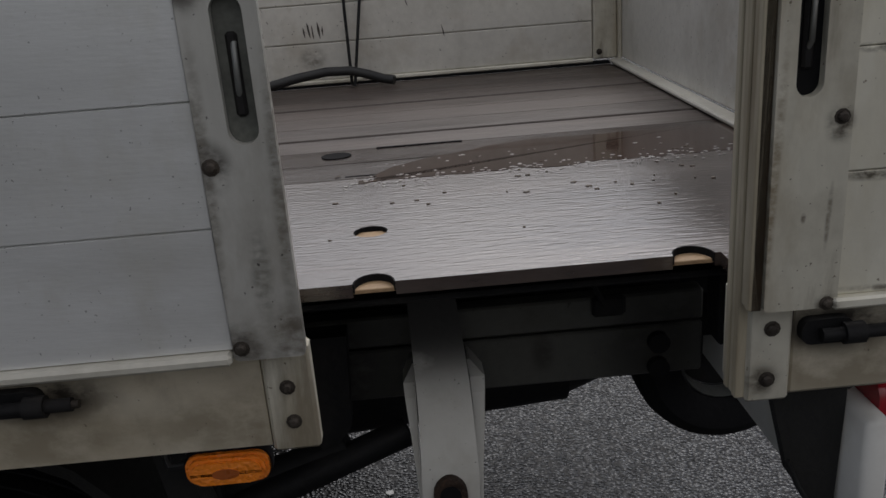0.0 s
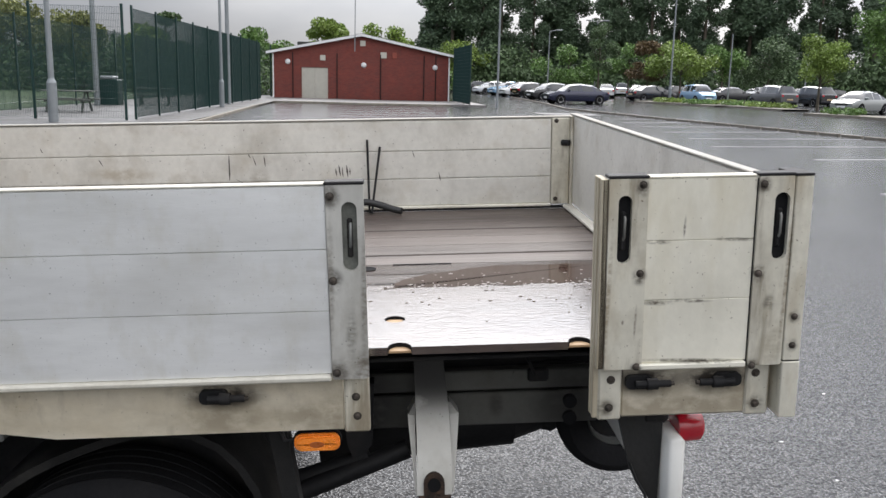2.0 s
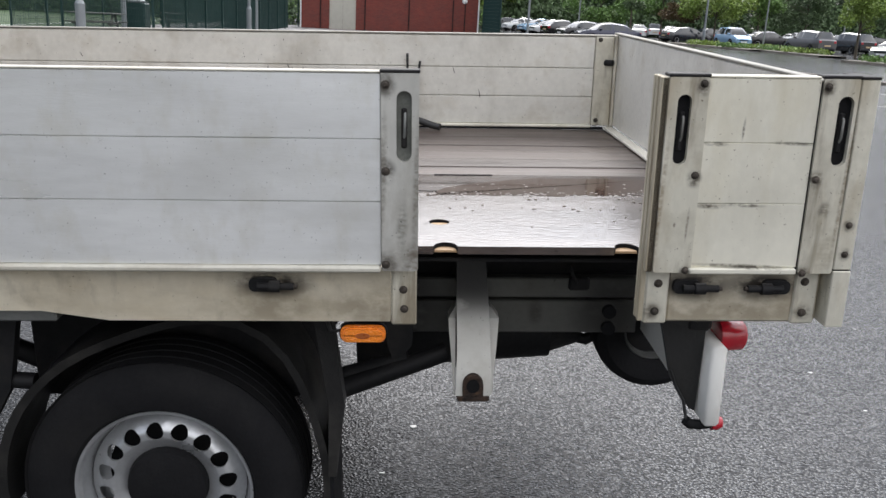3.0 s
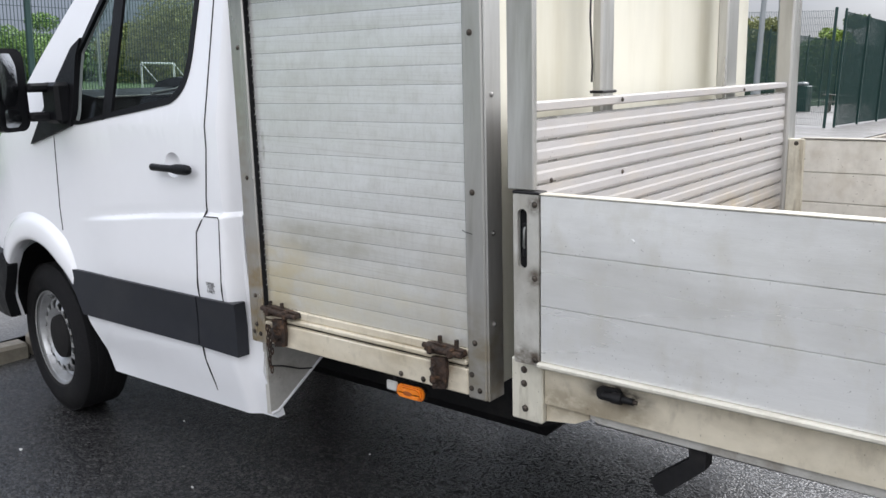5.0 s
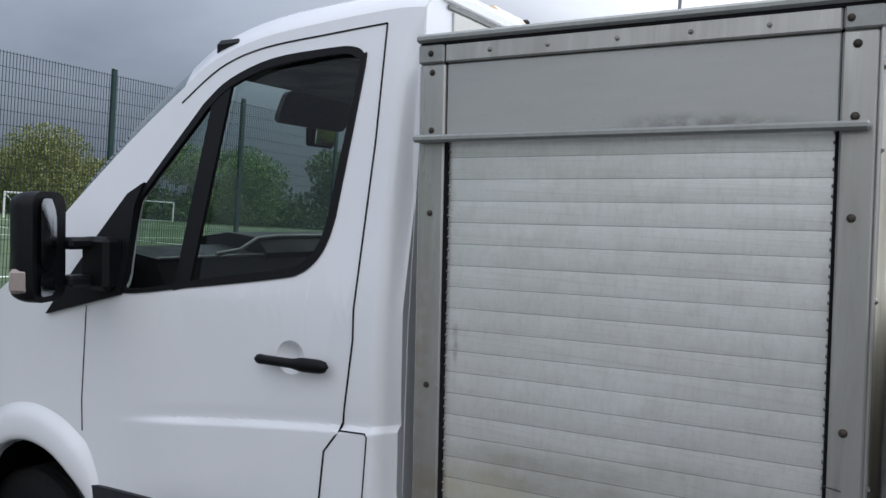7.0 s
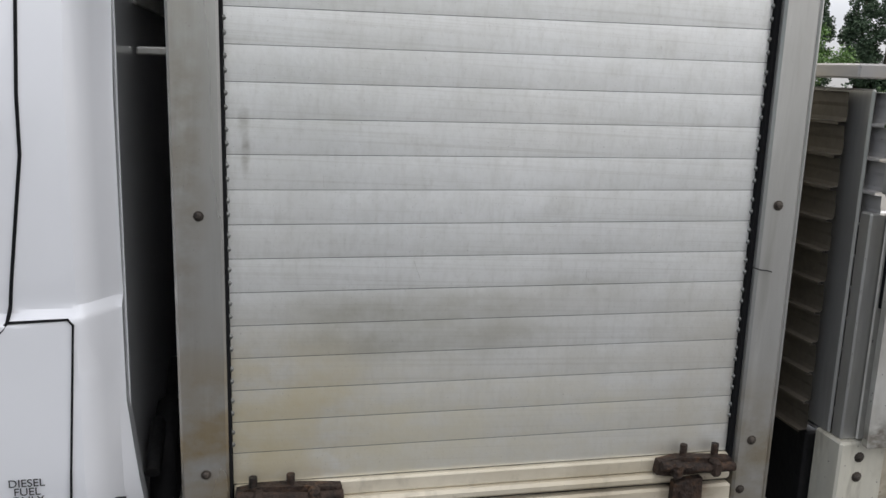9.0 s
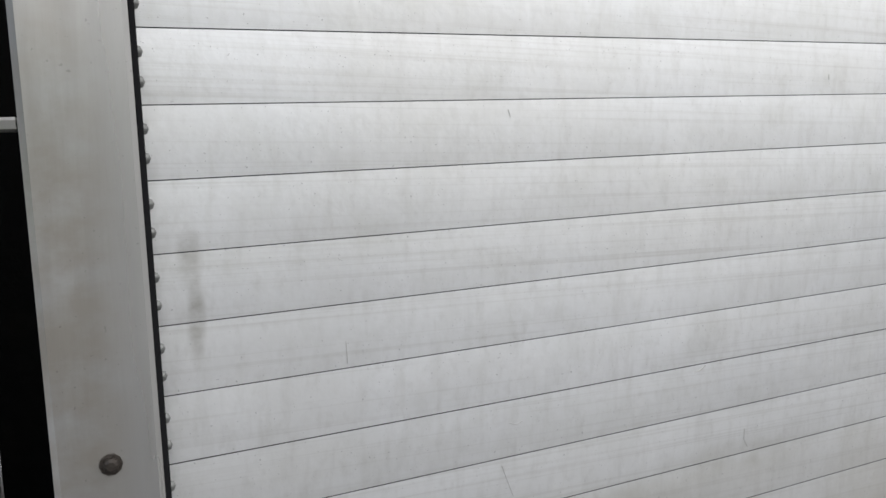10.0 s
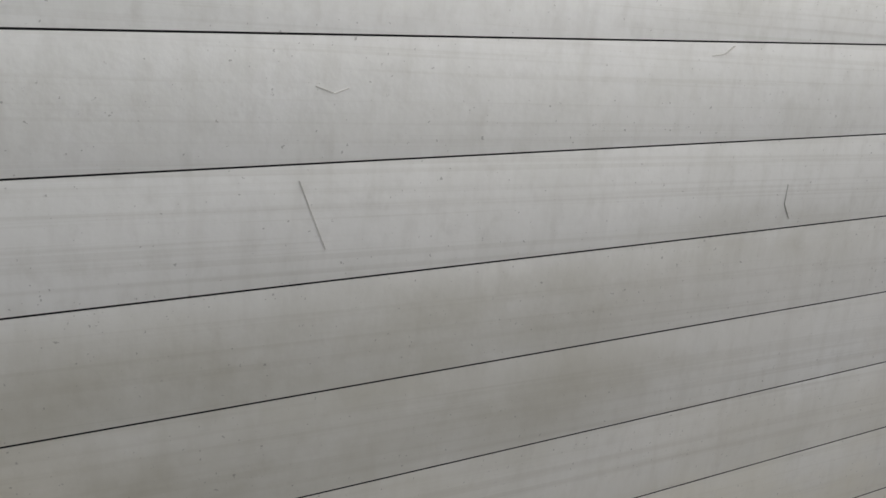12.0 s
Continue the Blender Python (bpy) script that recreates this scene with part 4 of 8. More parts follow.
part("end_foot", slab(bmesh.new(), [(0.2525, 0.640), (0.335, 0.652), (0.375, 0.672), (0.375, 0.6855), (0.2525, 0.6855)], XZ, -0.024, 0.02), M_RAIL, rail)
part("end_bracket", box(2.384, 2.441, -0.038, -0.012, 0.660, 0.7985), M_PLATE_CREAM, rail)
for x, y, z in ((0.197, -0.043, 0.772), (0.197, -0.043, 0.735), (0.2, -0.043, 0.668), (2.411, -0.039, 0.746), (2.413, -0.039, 0.70)):
    bolt(rail, x, y, z, 1.0)


def hinge(parent, x, flip=1):
    h = part("hinge", slab(bmesh.new(), rounded(x - 0.05, x + 0.012 * flip, 0.742, 0.774, 0.012, 3) if flip > 0 else rounded(x - 0.012, x + 0.05, 0.742, 0.774, 0.012, 3), XZ, -0.046, -0.03), M_CHASSIS, parent, "rusted black hinge", 40)
    part("pin", rod(bmesh.new(), (x - 0.03 * flip, -0.052, 0.757), (x + 0.05 * flip, -0.052, 0.757), 0.0085, 10), M_CHASSIS, h, "", 50)
    part("knuckle", rod(bmesh.new(), (x - 0.004 * flip, -0.052, 0.757), (x + 0.02 * flip, -0.052, 0.757), 0.0135, 12), M_CHASSIS, h, "", 50)
    part("pin_end", rod(bmesh.new(), (x + 0.05 * flip, -0.052, 0.757), (x + 0.058 * flip, -0.052, 0.757), 0.0055, 8), M_BOLT, h, "", 50)
    return h


for x in HINGE_X:
    hinge(rail, x)

# short rear near-side board
RX0, RX1 = 2.951, 3.345
short_board = part("short_side_board", box(RX0 + 0.002, RX1, PY + 0.027, PY + 0.032, 0.803, 1.222), M_BOARD_OLD, truck, "short cream aluminium dropside board, stained")
for z0, z1 in ((0.812, 0.957), (0.957, 1.090), (1.090, 1.226)):
    bm = box(3.0465, 3.2838, PY + 0.001, PY + 0.026, z0 + 0.0004, z1 - 0.0004, c=0.0012)
    part("plank", bm, M_BOARD_CREAM, short_board)
part("bottom_lip", box(3.04, 3.2815, PY - 0.01, PY + 0.02, 0.798, 0.812, c=0.003), M_BOARD_CREAM, short_board)
part("top_lip", box(3.04, 3.282, PY - 0.001, PY + 0.03, 1.2262, 1.231, c=0.0015), M_BOARD_CREAM, short_board)
for args, hw in (((2.962, 3.046, 2.997), 0.0148), ((3.287, 3.364, 3.340), 0.0165)):
    p = end_plate(short_board, *args, hw=hw)
    p.data.materials[0] = M_PLATE_CREAM
for k in range(5):
    part("laminate", box(RX0 - 0.0045 + 0.0018 * (k % 2), RX0 + 0.0105, PY + 0.003 + 0.0135 * k, PY + 0.0145 + 0.0135 * k, 0.672 if k > 1 else 0.80, 1.226, c=0.0015), M_EDGE, short_board)
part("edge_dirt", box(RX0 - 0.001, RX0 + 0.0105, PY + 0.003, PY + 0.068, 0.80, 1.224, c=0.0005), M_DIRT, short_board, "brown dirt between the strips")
for x, zs in ((3.034, (1.214, 1.020, 0.806)), (3.297, (1.210, 1.013, 0.800))):
    for z in zs:
        bolt(short_board, x, PY - 0.005, z, 0.9)
for x0, x1, z0 in ((3.2841, 3.2867, 0.80), (3.3643, 3.3664, 0.80)):
    part("shadow_gap", box(x0, x1, PY + 0.002, PY + 0.03, z0, 1.222, c=0.0005), M_GAP, short_board, "dark dirty joint")
corner = part("corner_post", box(3.3667, 3.406, PY - 0.005, 0.02, 0.809, 1.226, c=0.002), M_PLATE_CREAM, truck, "cream rear corner post")
part("post_cap", box(3.3660, 3.4065, PY - 0.006, 0.02, 1.2262, 1.232, c=0.001), M_CHASSIS, corner, "thin dark cap")
part("foot_joint", box(3.368, 3.405, PY - 0.003, 0.02, 0.8062, 0.8088, c=0.0003), M_GAP, corner)
part("corner_foot", box(3.3667, 3.407, PY - 0.006, 0.03, 0.672, 0.806, c=0.002), M_PLATE_CREAM, corner)
for z in (0.912, 0.845):
    bolt(corner, 3.386, PY - 0.006, z, 0.8)
rear_rail = part("rear_side_rail", box(3.0125, 3.36, -0.032, 0.02, 0.669, 0.797, c=0.005), M_RAIL, truck, "grimy cream side rail")
part("end_bracket", box(2.958, 3.0115, -0.040, 0.04, 0.667, 0.7985), M_PLATE_CREAM, rear_rail)
part("end_bracket", box(3.30, 3.355, -0.038, 0.03, 0.667, 0.7985), M_PLATE_CREAM, rear_rail)
for x, y, z in ((2.983, -0.041, 0.698), (2.986, -0.041, 0.765), (3.325, -0.039, 0.695), (3.322, -0.039, 0.77)):
    bolt(rear_rail, x, y, z, 1.05)
hinge(rear_rail, 3.07)
hinge(rear_rail, 3.237, -1)

# tailboard and far board
tail = part("tailboard", box(3.34, 3.357, -0.03, 2.11, 0.80, 1.206, c=0.005), M_BOARD_OLD, truck, "weathered pale tailboard")
part("top_cap", box(3.337, 3.366, 0.02, 2.12, 1.206, 1.214, c=0.002), M_CAP, tail)
part("floor_angle", box(3.295, 3.339, 0.10, 2.045, 0.787, 0.80, c=0.004), M_LIP, tail)
far = part("far_board", box(0.25, 3.338, 2.09, 2.11, 0.80, 1.198), M_BOARD_OLD, truck, "weathered far dropside board with scuffs")
for z0, z1 in ((0.806, 0.929), (0.931, 1.057), (1.059, 1.196)):
    part("plank", box(0.25, 3.24, 2.06, 2.089, z0, z1, c=0.003), M_BOARD_OLD, far)
part("bottom_lip", box(0.25, 3.24, 2.046, 2.085, 0.792, 0.805, c=0.003), M_BOARD_CREAM, far)
part("top_lip", box(0.25, 3.338, 2.057, 2.115, 1.1985, 1.205, c=0.002), M_CAP, far)
part("floor_gap", box(0.25, 3.30, 2.05, 2.085, 0.782, 0.7915, c=0.001), M_GAP, far)
part("end_plate", box(3.242, 3.325, 2.054, 2.089, 0.80, 1.198), M_PLATE_CREAM, far)
part("corner_post", box(3.326, 3.339, 2.04, 2.1, 0.79, 1.206), M_PLATE_CREAM, far)
part("catch", rod(bmesh.new(), (3.29, 2.055, 1.085), (3.318, 2.03, 1.085), 0.014, 10), M_CHASSIS, far, "black catch knob", 50)
for z in (1.185, 0.825):
    bolt(far, 3.262, 2.053, z, 1.1)
part("end_plate", box(0.2, 0.27, 2.052, 2.089, 0.80, 1.2), M_PLATE_CREAM, far)
bolt(far, 0.235, 2.051, 1.18)
scuffs = random.Random(4)


def scrape(x, z, length, lean, width):
    """A thin uneven scrape mark on the far board."""
    n = 5
    left, right = [], []
    for k in range(n):
        f = k / (n - 1)
        w = width * (0.35 + math.sin(math.pi * f)) * scuffs.uniform(0.7, 1.2)
        px = x + lean * f + scuffs.uniform(-0.0006, 0.0006)
        left.append((px - w, z - length * f))
        right.append((px + w, z - length * f))
    part("scuff", slab(bmesh.new(), left + right[::-1], XZ, 2.0592, 2.061), M_SCRAPE, far, "dark scrape")


for x, z, length, lean, width in ((1.775, 1.055, 0.115, -0.004, 0.0028), (1.80, 0.945, 0.03, 0.05, 0.002), (2.25, 0.985, 0.035, 0.004, 0.002), (2.265, 1.0, 0.05, 0.006, 0.0025), (2.28, 0.99, 0.045, 0.003, 0.002), (2.30, 1.0, 0.055, 0.005, 0.0028), (2.315, 0.985, 0.03, 0.0, 0.002),
                                  (1.88, 1.05, 0.045, 0.012, 0.0016), (1.93, 1.05, 0.05, 0.004, 0.0018), (1.86, 1.06, 0.02, 0.01, 0.002), (1.20, 1.045, 0.03, 0.016, 0.0018), (2.60, 1.06, 0.03, 0.01, 0.0016), (2.72, 0.96, 0.04, 0.008, 0.0018), (0.95, 1.1, 0.02, 0.01, 0.0016)):
    scrape(x, z, length, lean, width)

# ---- bulkhead behind the pod
BX = 0.15
M_RIBBED = wear_and_shade(material("ribbed_aluminium", (0.40, 0.385, 0.375), 0.6, 0.12, 0.08, 3, 0.04, 90, (1, 0.4, 2), (0.46, 0.42, 0.36), 0.5, 4, dirt_stretch=(1, 0.6, 2)), (at_truck(0.17, 1.5, 0.9, 0.3, 0.9, 0.22, (0.40, 0.33, 0.22), 0.8),), specks=0.7, mottle=(((0.44, 0.39, 0.33), 0.5, 10.0, (1, 0.5, 2.0), 0.5, 0.72),))
# The dimness of the gap behind the pod is put into this base colour.
M_RIBBED_BACK = material("shaded_grimy_ribbed_back", (0.11, 0.095, 0.075), 0.6, 0.2, 0.25, 8, 0.1, 70, dirt=(0.04, 0.034, 0.027), dirt_amount=0.7, dirt_scale=6)
M_DULL = material("dull_weathered_aluminium", (0.36, 0.37, 0.36), 0.42, 0.5, 0.14, 6, 0.04, 110, (1, 1, 1), (0.2, 0.19, 0.16), 0.5, 6)
bulk = part("bulkhead", box(BX + 0.012, BX + 0.02, 0.0, 2.12, 0.80, 1.40), M_FRAME, truck, "ribbed aluminium bulkhead with posts")


def ribbed(y0, y1, z0, z1, x, pitch=0.055):
    """Ribbed aluminium sheet, its ribs lying level."""
    bm = bmesh.new()
    prof = []
    z = z0
    while z < z1 - 0.01:
        prof += [(-0.004, z), (-0.004, z + 0.0045), (0.0095, z + 0.0055), (0.0115, z + 0.012), (0.0115, z + 0.030), (0.0095, z + 0.036), (0.0095, z + 0.0535), (-0.002, z + 0.0545)]
        z += pitch
    prof.append((0.0, min(z, z1)))
    a = [bm.verts.new((x + d, y0, zz)) for d, zz in prof]
    b = [bm.verts.new((x + d, y1, zz)) for d, zz in prof]
    for i in range(len(a) - 1):
        bm.faces.new((a[i], a[i + 1], b[i + 1], b[i]))
    return bm


part("ribbed_sheet", ribbed(-0.03, 2.06, 0.79, 1.40, BX + 0.02), M_RIBBED, bulk, "pale ribbed sheet")
part("ribbed_back", ribbed(0.03, 2.06, 0.79, 1.40, BX - 0.02), M_RIBBED_BACK, bulk, "grimy back of the ribbed sheet, gap shade in its colour")
part("front_cross_member", box(0.15, 0.2, 0.04, 2.05, 0.60, 0.785), M_CHASSIS, bulk)
part("cap_rail", box(BX - 0.02, BX + 0.035, 0.0, 2.10, 1.416, 1.440, c=0.003), M_RIBBED, bulk)
post = part("post", box(0.165, 0.240, PY + 0.003, PY + 0.022, 1.235, 2.5, c=0.003), M_FRAME, bulk, "flat aluminium post")
part("post", box(0.165, 0.238, -0.03, -0.002, 0.80, 1.20, c=0.003), M_FRAME, bulk)
part("post", box(0.118, 0.15, 0.445, 0.52, 0.80, 2.05, c=0.006), M_FRAME, bulk)
part("band", box(0.113, 0.156, 0.44, 0.527, 1.765, 1.775, c=0.002), M_CHASSIS, bulk)
part("band", box(0.113, 0.156, 0.44, 0.527, 1.448, 1.456, c=0.002), M_CHASSIS, bulk)
part("post", box(0.11, 0.15, 1.42, 1.53, 0.80, 2.05, c=0.006), M_FRAME, bulk)
part("post", box(0.13, 0.20, 2.045, 2.15, 0.80, 2.5, c=0.008), M_FRAME, bulk)
part("beam", box(0.13, 0.20, 0.0, 2.1, 2.052, 2.112, c=0.006), M_FRAME, bulk, "square aluminium cross beam")
for y in (0.47, 1.45):
    bolt(bulk, 0.2, y, 2.08, 0.8, radians(90))
for y, z in ((0.492, 1.429), (0.5, 1.22), (1.5, 1.425), (1.48, 1.24), (0.1, 1.24)):
    bolt(bulk, BX + 0.042, y, z, 0.75, radians(90))
bolt(bulk, 0.203, 2.115, 1.064, 1.2, radians(90))
wire = tube(bmesh.new(), [(0.117 - 0.004 * math.sin(i), 0.441, 2.02 - 0.045 * i) for i in range(13)], 0.003, 6)
part("cable", wire, M_CABLE, bulk, "", 60)


def work_lamp(x, y, z, s=1.0):
    lamp = part("work_lamp", spin(bmesh.new(), [(0.0, -0.05 * s), (0.028 * s, -0.048 * s), (0.045 * s, 0.0), (0.05 * s, 0.03 * s), (0.052 * s, 0.045 * s), (0.0, 0.047 * s)], (x, y, z), 20, "x"), M_BLACKTRIM, bulk, "black work lamp", 50)
    part("bracket", box(x - 0.01, x + 0.012, y - 0.006, y + 0.006, z, z + 0.09 * s), M_CHASSIS, lamp)
    part("cable", tube(bmesh.new(), [(x - 0.05 - 0.052 * math.cos(a), y - 0.01 - 0.004 * math.sin(a), z - 0.045 + 0.058 * math.sin(a)) for a in [radians(d) for d in range(100, -131, -15)]], 0.0034, 7), M_CABLE, lamp, "", 60)


work_lamp(0.165, -0.0, 2.17)
work_lamp(0.19, 1.96, 2.2, 1.5)

# ---- tool pod
PX0, PX1, PZ0, PZ1, PDEP = -0.938, 0.056, 0.64, 2.03, 1.93
pod = part("tool_pod", box(PX0 + 0.006, PX1 - 0.012, 0.06, PDEP - 0.01, PZ0 + 0.06, 1.975, c=0.003), M_TOPPANEL, truck, "aluminium tool pod with a roller shutter and cream rear wall")
part("rear_wall", box(PX1 - 0.011, PX1 - 0.004, 0.06, PDEP - 0.02, PZ0 + 0.03, 1.97, c=0.001), M_CREAM, pod, "cream rear wall panel, streaked")
part("front_wall", box(PX0 + 0.001, PX0 + 0.0055, 0.05, PDEP - 0.02, PZ0 + 0.03, 1.97, c=0.001), M_GALV, pod)
part("corner_frame", box(PX0, -0.868, 0.0, 0.05, PZ0 - 0.005, 1.966), M_FRAME, pod, "aluminium frame upright")
cr = part("corner_frame", box(-0.014, PX1 - 0.008, 0.0, 0.05, PZ0 - 0.005, 1.966), M_FRAME, pod, "aluminium frame upright")
part("corner_angle", box(PX1 - 0.0075, PX1, 0.0025, 0.075, PZ0 - 0.005, 1.99, c=0.003), M_FRAME, pod, "polished corner angle")
part("top_panel", box(-0.866, -0.016, 0.008, 0.03, 1.79, 1.966, c=0.003), M_TOPPANEL, pod, "plain grey header panel")
trim = part("roof_trim", box(-0.868, -0.014, -0.002, 0.05, 1.967, 2.012), M_FRAME, pod, "aluminium roof edge angle")
part("trim_corner", box(PX0 - 0.002, -0.87, -0.004, 0.05, 1.967, 2.013), M_DULL, pod)
part("trim_corner", box(-0.0125, PX1 + 0.002, -0.004, 0.06, 1.967, 2.013), M_DULL, pod)
rt = part("roof_trim", box(PX1 - 0.003, PX1 + 0.003, 0.061, PDEP, 1.955, 2.013, c=0.002), M_FRAME, pod, "aluminium roof edge angle")
part("roof", box(PX0 - 0.006, PX1 + 0.012, -0.012, PDEP + 0.01, 2.016, 2.036, c=0.006), M_DULL, pod, "dark roof sheet with a rolled edge")
part("roof_seal", box(PX0 + 0.004, PX1 + 0.004, -0.004, PDEP, 2.008, 2.0165, c=0.002), M_GAP, pod)
part("rain_rail", box(-0.936, 0.04, -0.034, -0.001, 1.778, 1.795, c=0.005), M_DULL, pod, "dull drip rail")
for x in (-0.75, -0.608, -0.449, -0.295, -0.144):
    bolt(trim, x, -0.003, 1.988, 0.6, mesh=BOLT_BRIGHT)
for x, z in ((-0.905, 1.99), (0.0, 1.988)):
    bolt(pod, x, -0.005, z, 0.8)
for z in (1.945, 1.808, 1.611, 1.197, 0.800):
    bolt(pod, -0.902, -0.001, z, 0.8)
for z in (1.940, 1.805, 1.615, 1.209, 0.797):
    bolt(cr, 0.012, -0.001, z, 0.9)
for x, z in ((0.0, 0.705), (-0.002, 0.665), (0.026, 0.663), (-0.905, 0.70), (-0.92, 0.672), (-0.888, 0.668)):
    bolt(pod, x, -0.001, z, 0.85)
for z in (1.90, 1.745, 1.46, 1.10, 0.85):
    bolt(pod, PX1 + 0.001, 0.03, z, 0.85, radians(90), BOLT_BRIGHT)
for y in (0.2, 0.42, 0.95, 1.25, 1.5, 1.75):
    bolt(rt, PX1 + 0.004, y, 1.985, 0.9, radians(90))
for y, z in ((0.14, 1.91), (0.3, 1.86)):
    bolt(pod, PX1 + 0.001, y, z, 0.6, radians(90))

# roller shutter
SL, SR, PITCH, LINE = -0.8625, -0.0225, 0.05125, 1.18
shutter = part("roller_shutter", box(-0.866, -0.016, 0.034, 0.04, 0.74, 1.80, c=0.001), M_GAP, pod, "pale aluminium roller shutter, stained towards one edge")


def slat_mesh():
    """One shutter slat: slightly bowed face with rolled edges."""
    bm = bmesh.new()
    h = PITCH
    prof = [(0.031, 0.0004)] + [(0.0214 + 0.0005 * ((z - 0.0256) / 0.025) ** 2, z) for z in [0.0004 + 0.05045 * k / 12 for k in range(13)]] + [(0.031, 0.05085)]
    a = [bm.verts.new((SL, y, z)) for y, z in prof]
    b = [bm.verts.new((SR, y, z)) for y, z in prof]
    for i in range(len(a) - 1):
        bm.faces.new((a[i], b[i], b[i + 1], a[i + 1]))
    bm.faces.new(a)
    bm.faces.new(b[::-1])
    return bm


first = None
lean = random.Random(12)
for k in range(-8, 12):
    z = LINE + k * PITCH
    if first is None:
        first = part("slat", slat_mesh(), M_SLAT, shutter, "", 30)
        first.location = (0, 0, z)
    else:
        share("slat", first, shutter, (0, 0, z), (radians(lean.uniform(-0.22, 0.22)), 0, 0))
joint = None
for k in range(-8, 13):
    if joint is None:
        joint = part("slat_joint", box(SL, SR, 0.0219, 0.03, -0.0004, 0.0005, c=0.0001), M_GAP, shutter, "dark joint between slats")
        joint.location = (0, 0, LINE + k * PITCH)
    else:
        share("slat_joint", joint, shutter, (0, 0, LINE + k * PITCH))
rv = spin(bmesh.new(), [(0.0, -0.004), (0.0028, -0.0034), (0.0043, -0.0014), (0.0047, 0.001)], (0, 0, 0), 8)
rivet = None
for k in range(-7, 12):
    for dz in (0.0155, 0.0355):
        for x in (SL - 0.0005, SR + 0.001):
            z = LINE + k * PITCH + dz
            if rivet is None:
                rivet = part("rivet", rv, M_GALV, shutter, "", 60)
                rivet.location = (x, 0.0215, z)
            else:
                share("rivet", rivet, shutter, (x, 0.0215, z))
part("guide_channel", box(-0.8685, -0.8635, 0.006, 0.034, 0.745, 1.785, c=0.001), M_GAP, shutter)
part("guide_channel", box(-0.0215, -0.0125, 0.012, 0.034, 0.745, 1.785, c=0.001), M_GAP, shutter)
marks = [[(-0.587, 1.122), (-0.582, 1.108), (-0.576, 1.092)], [(-0.304, 1.103), (-0.3045, 1.092), (-0.299, 1.083)], [(-0.372, 1.173), (-0.364, 1.174), (-0.358, 1.178)], [(-0.7245, 1.253), (-0.724, 1.235)], [(-0.577, 1.428), (-0.575, 1.422)], [(-0.207, 1.456), (-0.2065, 1.451)], [(-0.58, 1.16), (-0.572, 1.157), (-0.566, 1.159)]]
for i, line in enumerate(marks):
    part("scratch", ribbon(bmesh.new(), line, 0.00016, XZ_shift(0.0), 0.0210, 0.0222), M_SCRATCH, shutter)
part("wire_end", tube(bmesh.new(), [(-0.022, -0.001, 1.106), (-0.01, -0.004, 1.102), (0.002, -0.005, 1.101), (0.012, -0.003, 1.098)], 0.0011, 6), M_CABLE, shutter, "", 60)
part("bottom_bar", box(-0.862, -0.02, 0.012, 0.03, 0.7425, 0.7685, c=0.003), M_RAIL, shutter, "grimy shutter bottom bar")
part("bottom_bar", box(-0.862, -0.02, 0.001, 0.03, 0.7245, 0.742, c=0.005), M_RAIL, shutter, "grimy shutter bottom bar")
part("sill_gap", box(-0.862, -0.02, 0.016, 0.03, 0.7165, 0.7245, c=0.001), M_GAP, shutter)
sill = part("pod_sill", box(-0.866, -0.016, 0.001, 0.05, 0.640, 0.7165, c=0.004), M_RAIL, pod, "grimy cream lower beam")
for x, z in ((-0.865, 0.668), (-0.26, 0.655), (-0.175, 0.655), (-0.845, 0.70)):
    bolt(sill, x if x > -0.86 else -0.84, -0.001, z, 0.9)


def latch(x0, x1, h0, h1, studs):
    """Rusted slide latch: a bent bar on a back plate, its hasp hanging over the sill, studs above."""
    p = part("latch", slab(bmesh.new(), [(x0, 0.747), (x0 + 0.03, 0.742), (x1 - 0.02, 0.746), (x1, 0.752), (x1 - 0.004, 0.768), (x1 - 0.05, 0.772), (x0 + 0.04, 0.776), (x0 + 0.004, 0.77)], XZ, -0.006, 0.012), M_RUST, shutter, "rusted shutter latch")
    part("bolt_bar", tube(bmesh.new(), [(x0 + 0.004, -0.012, 0.766), (x0 + 0.04, -0.015, 0.764), (x1 - 0.05, -0.015, 0.758), (x1 - 0.002, -0.012, 0.757)], 0.0085, 9), M_RUST, p, "", 60)
    for f in (0.22, 0.72):
        xc = x0 + (x1 - x0) * f
        part("strap", box(xc - 0.009, xc + 0.009, -0.027, -0.004, 0.744, 0.774, c=0.005), M_RUST, p)
    hasp = part("hasp", slab(bmesh.new(), [(h0, 0.735), (h1, 0.74), (h1 + 0.002, 0.69), (h1 - 0.004, 0.648), (h0 + 0.004, 0.640), (h0 - 0.002, 0.69)], XZ, -0.014, 0.0), M_RUST, p)
    hc = (h0 + h1) / 2
    part("staple", tube(bmesh.new(), [(hc - 0.012, -0.012, 0.715), (hc - 0.010, -0.034, 0.708), (hc + 0.004, -0.036, 0.69), (hc + 0.009, -0.014, 0.676)], 0.005, 8), M_RUST, hasp, "", 60)
    part("padlock", box(hc - 0.016, hc + 0.004, -0.04, -0.018, 0.664, 0.69, c=0.006), M_RUST, hasp)
    for x, z in studs:
        part("stud", rod(bmesh.new(), (x, 0.004, z - 0.012), (x, 0.004, z + 0.008), 0.0065, 8), M_RUST, p, "", 50)
    return p


latch(-0.862, -0.694, -0.808, -0.752, ((-0.833, 0.781), (-0.776, 0.782)))
latch(-0.164, -0.022, -0.134, -0.082, ((-0.113, 0.787), (-0.054, 0.785)))
chain = bmesh.new()
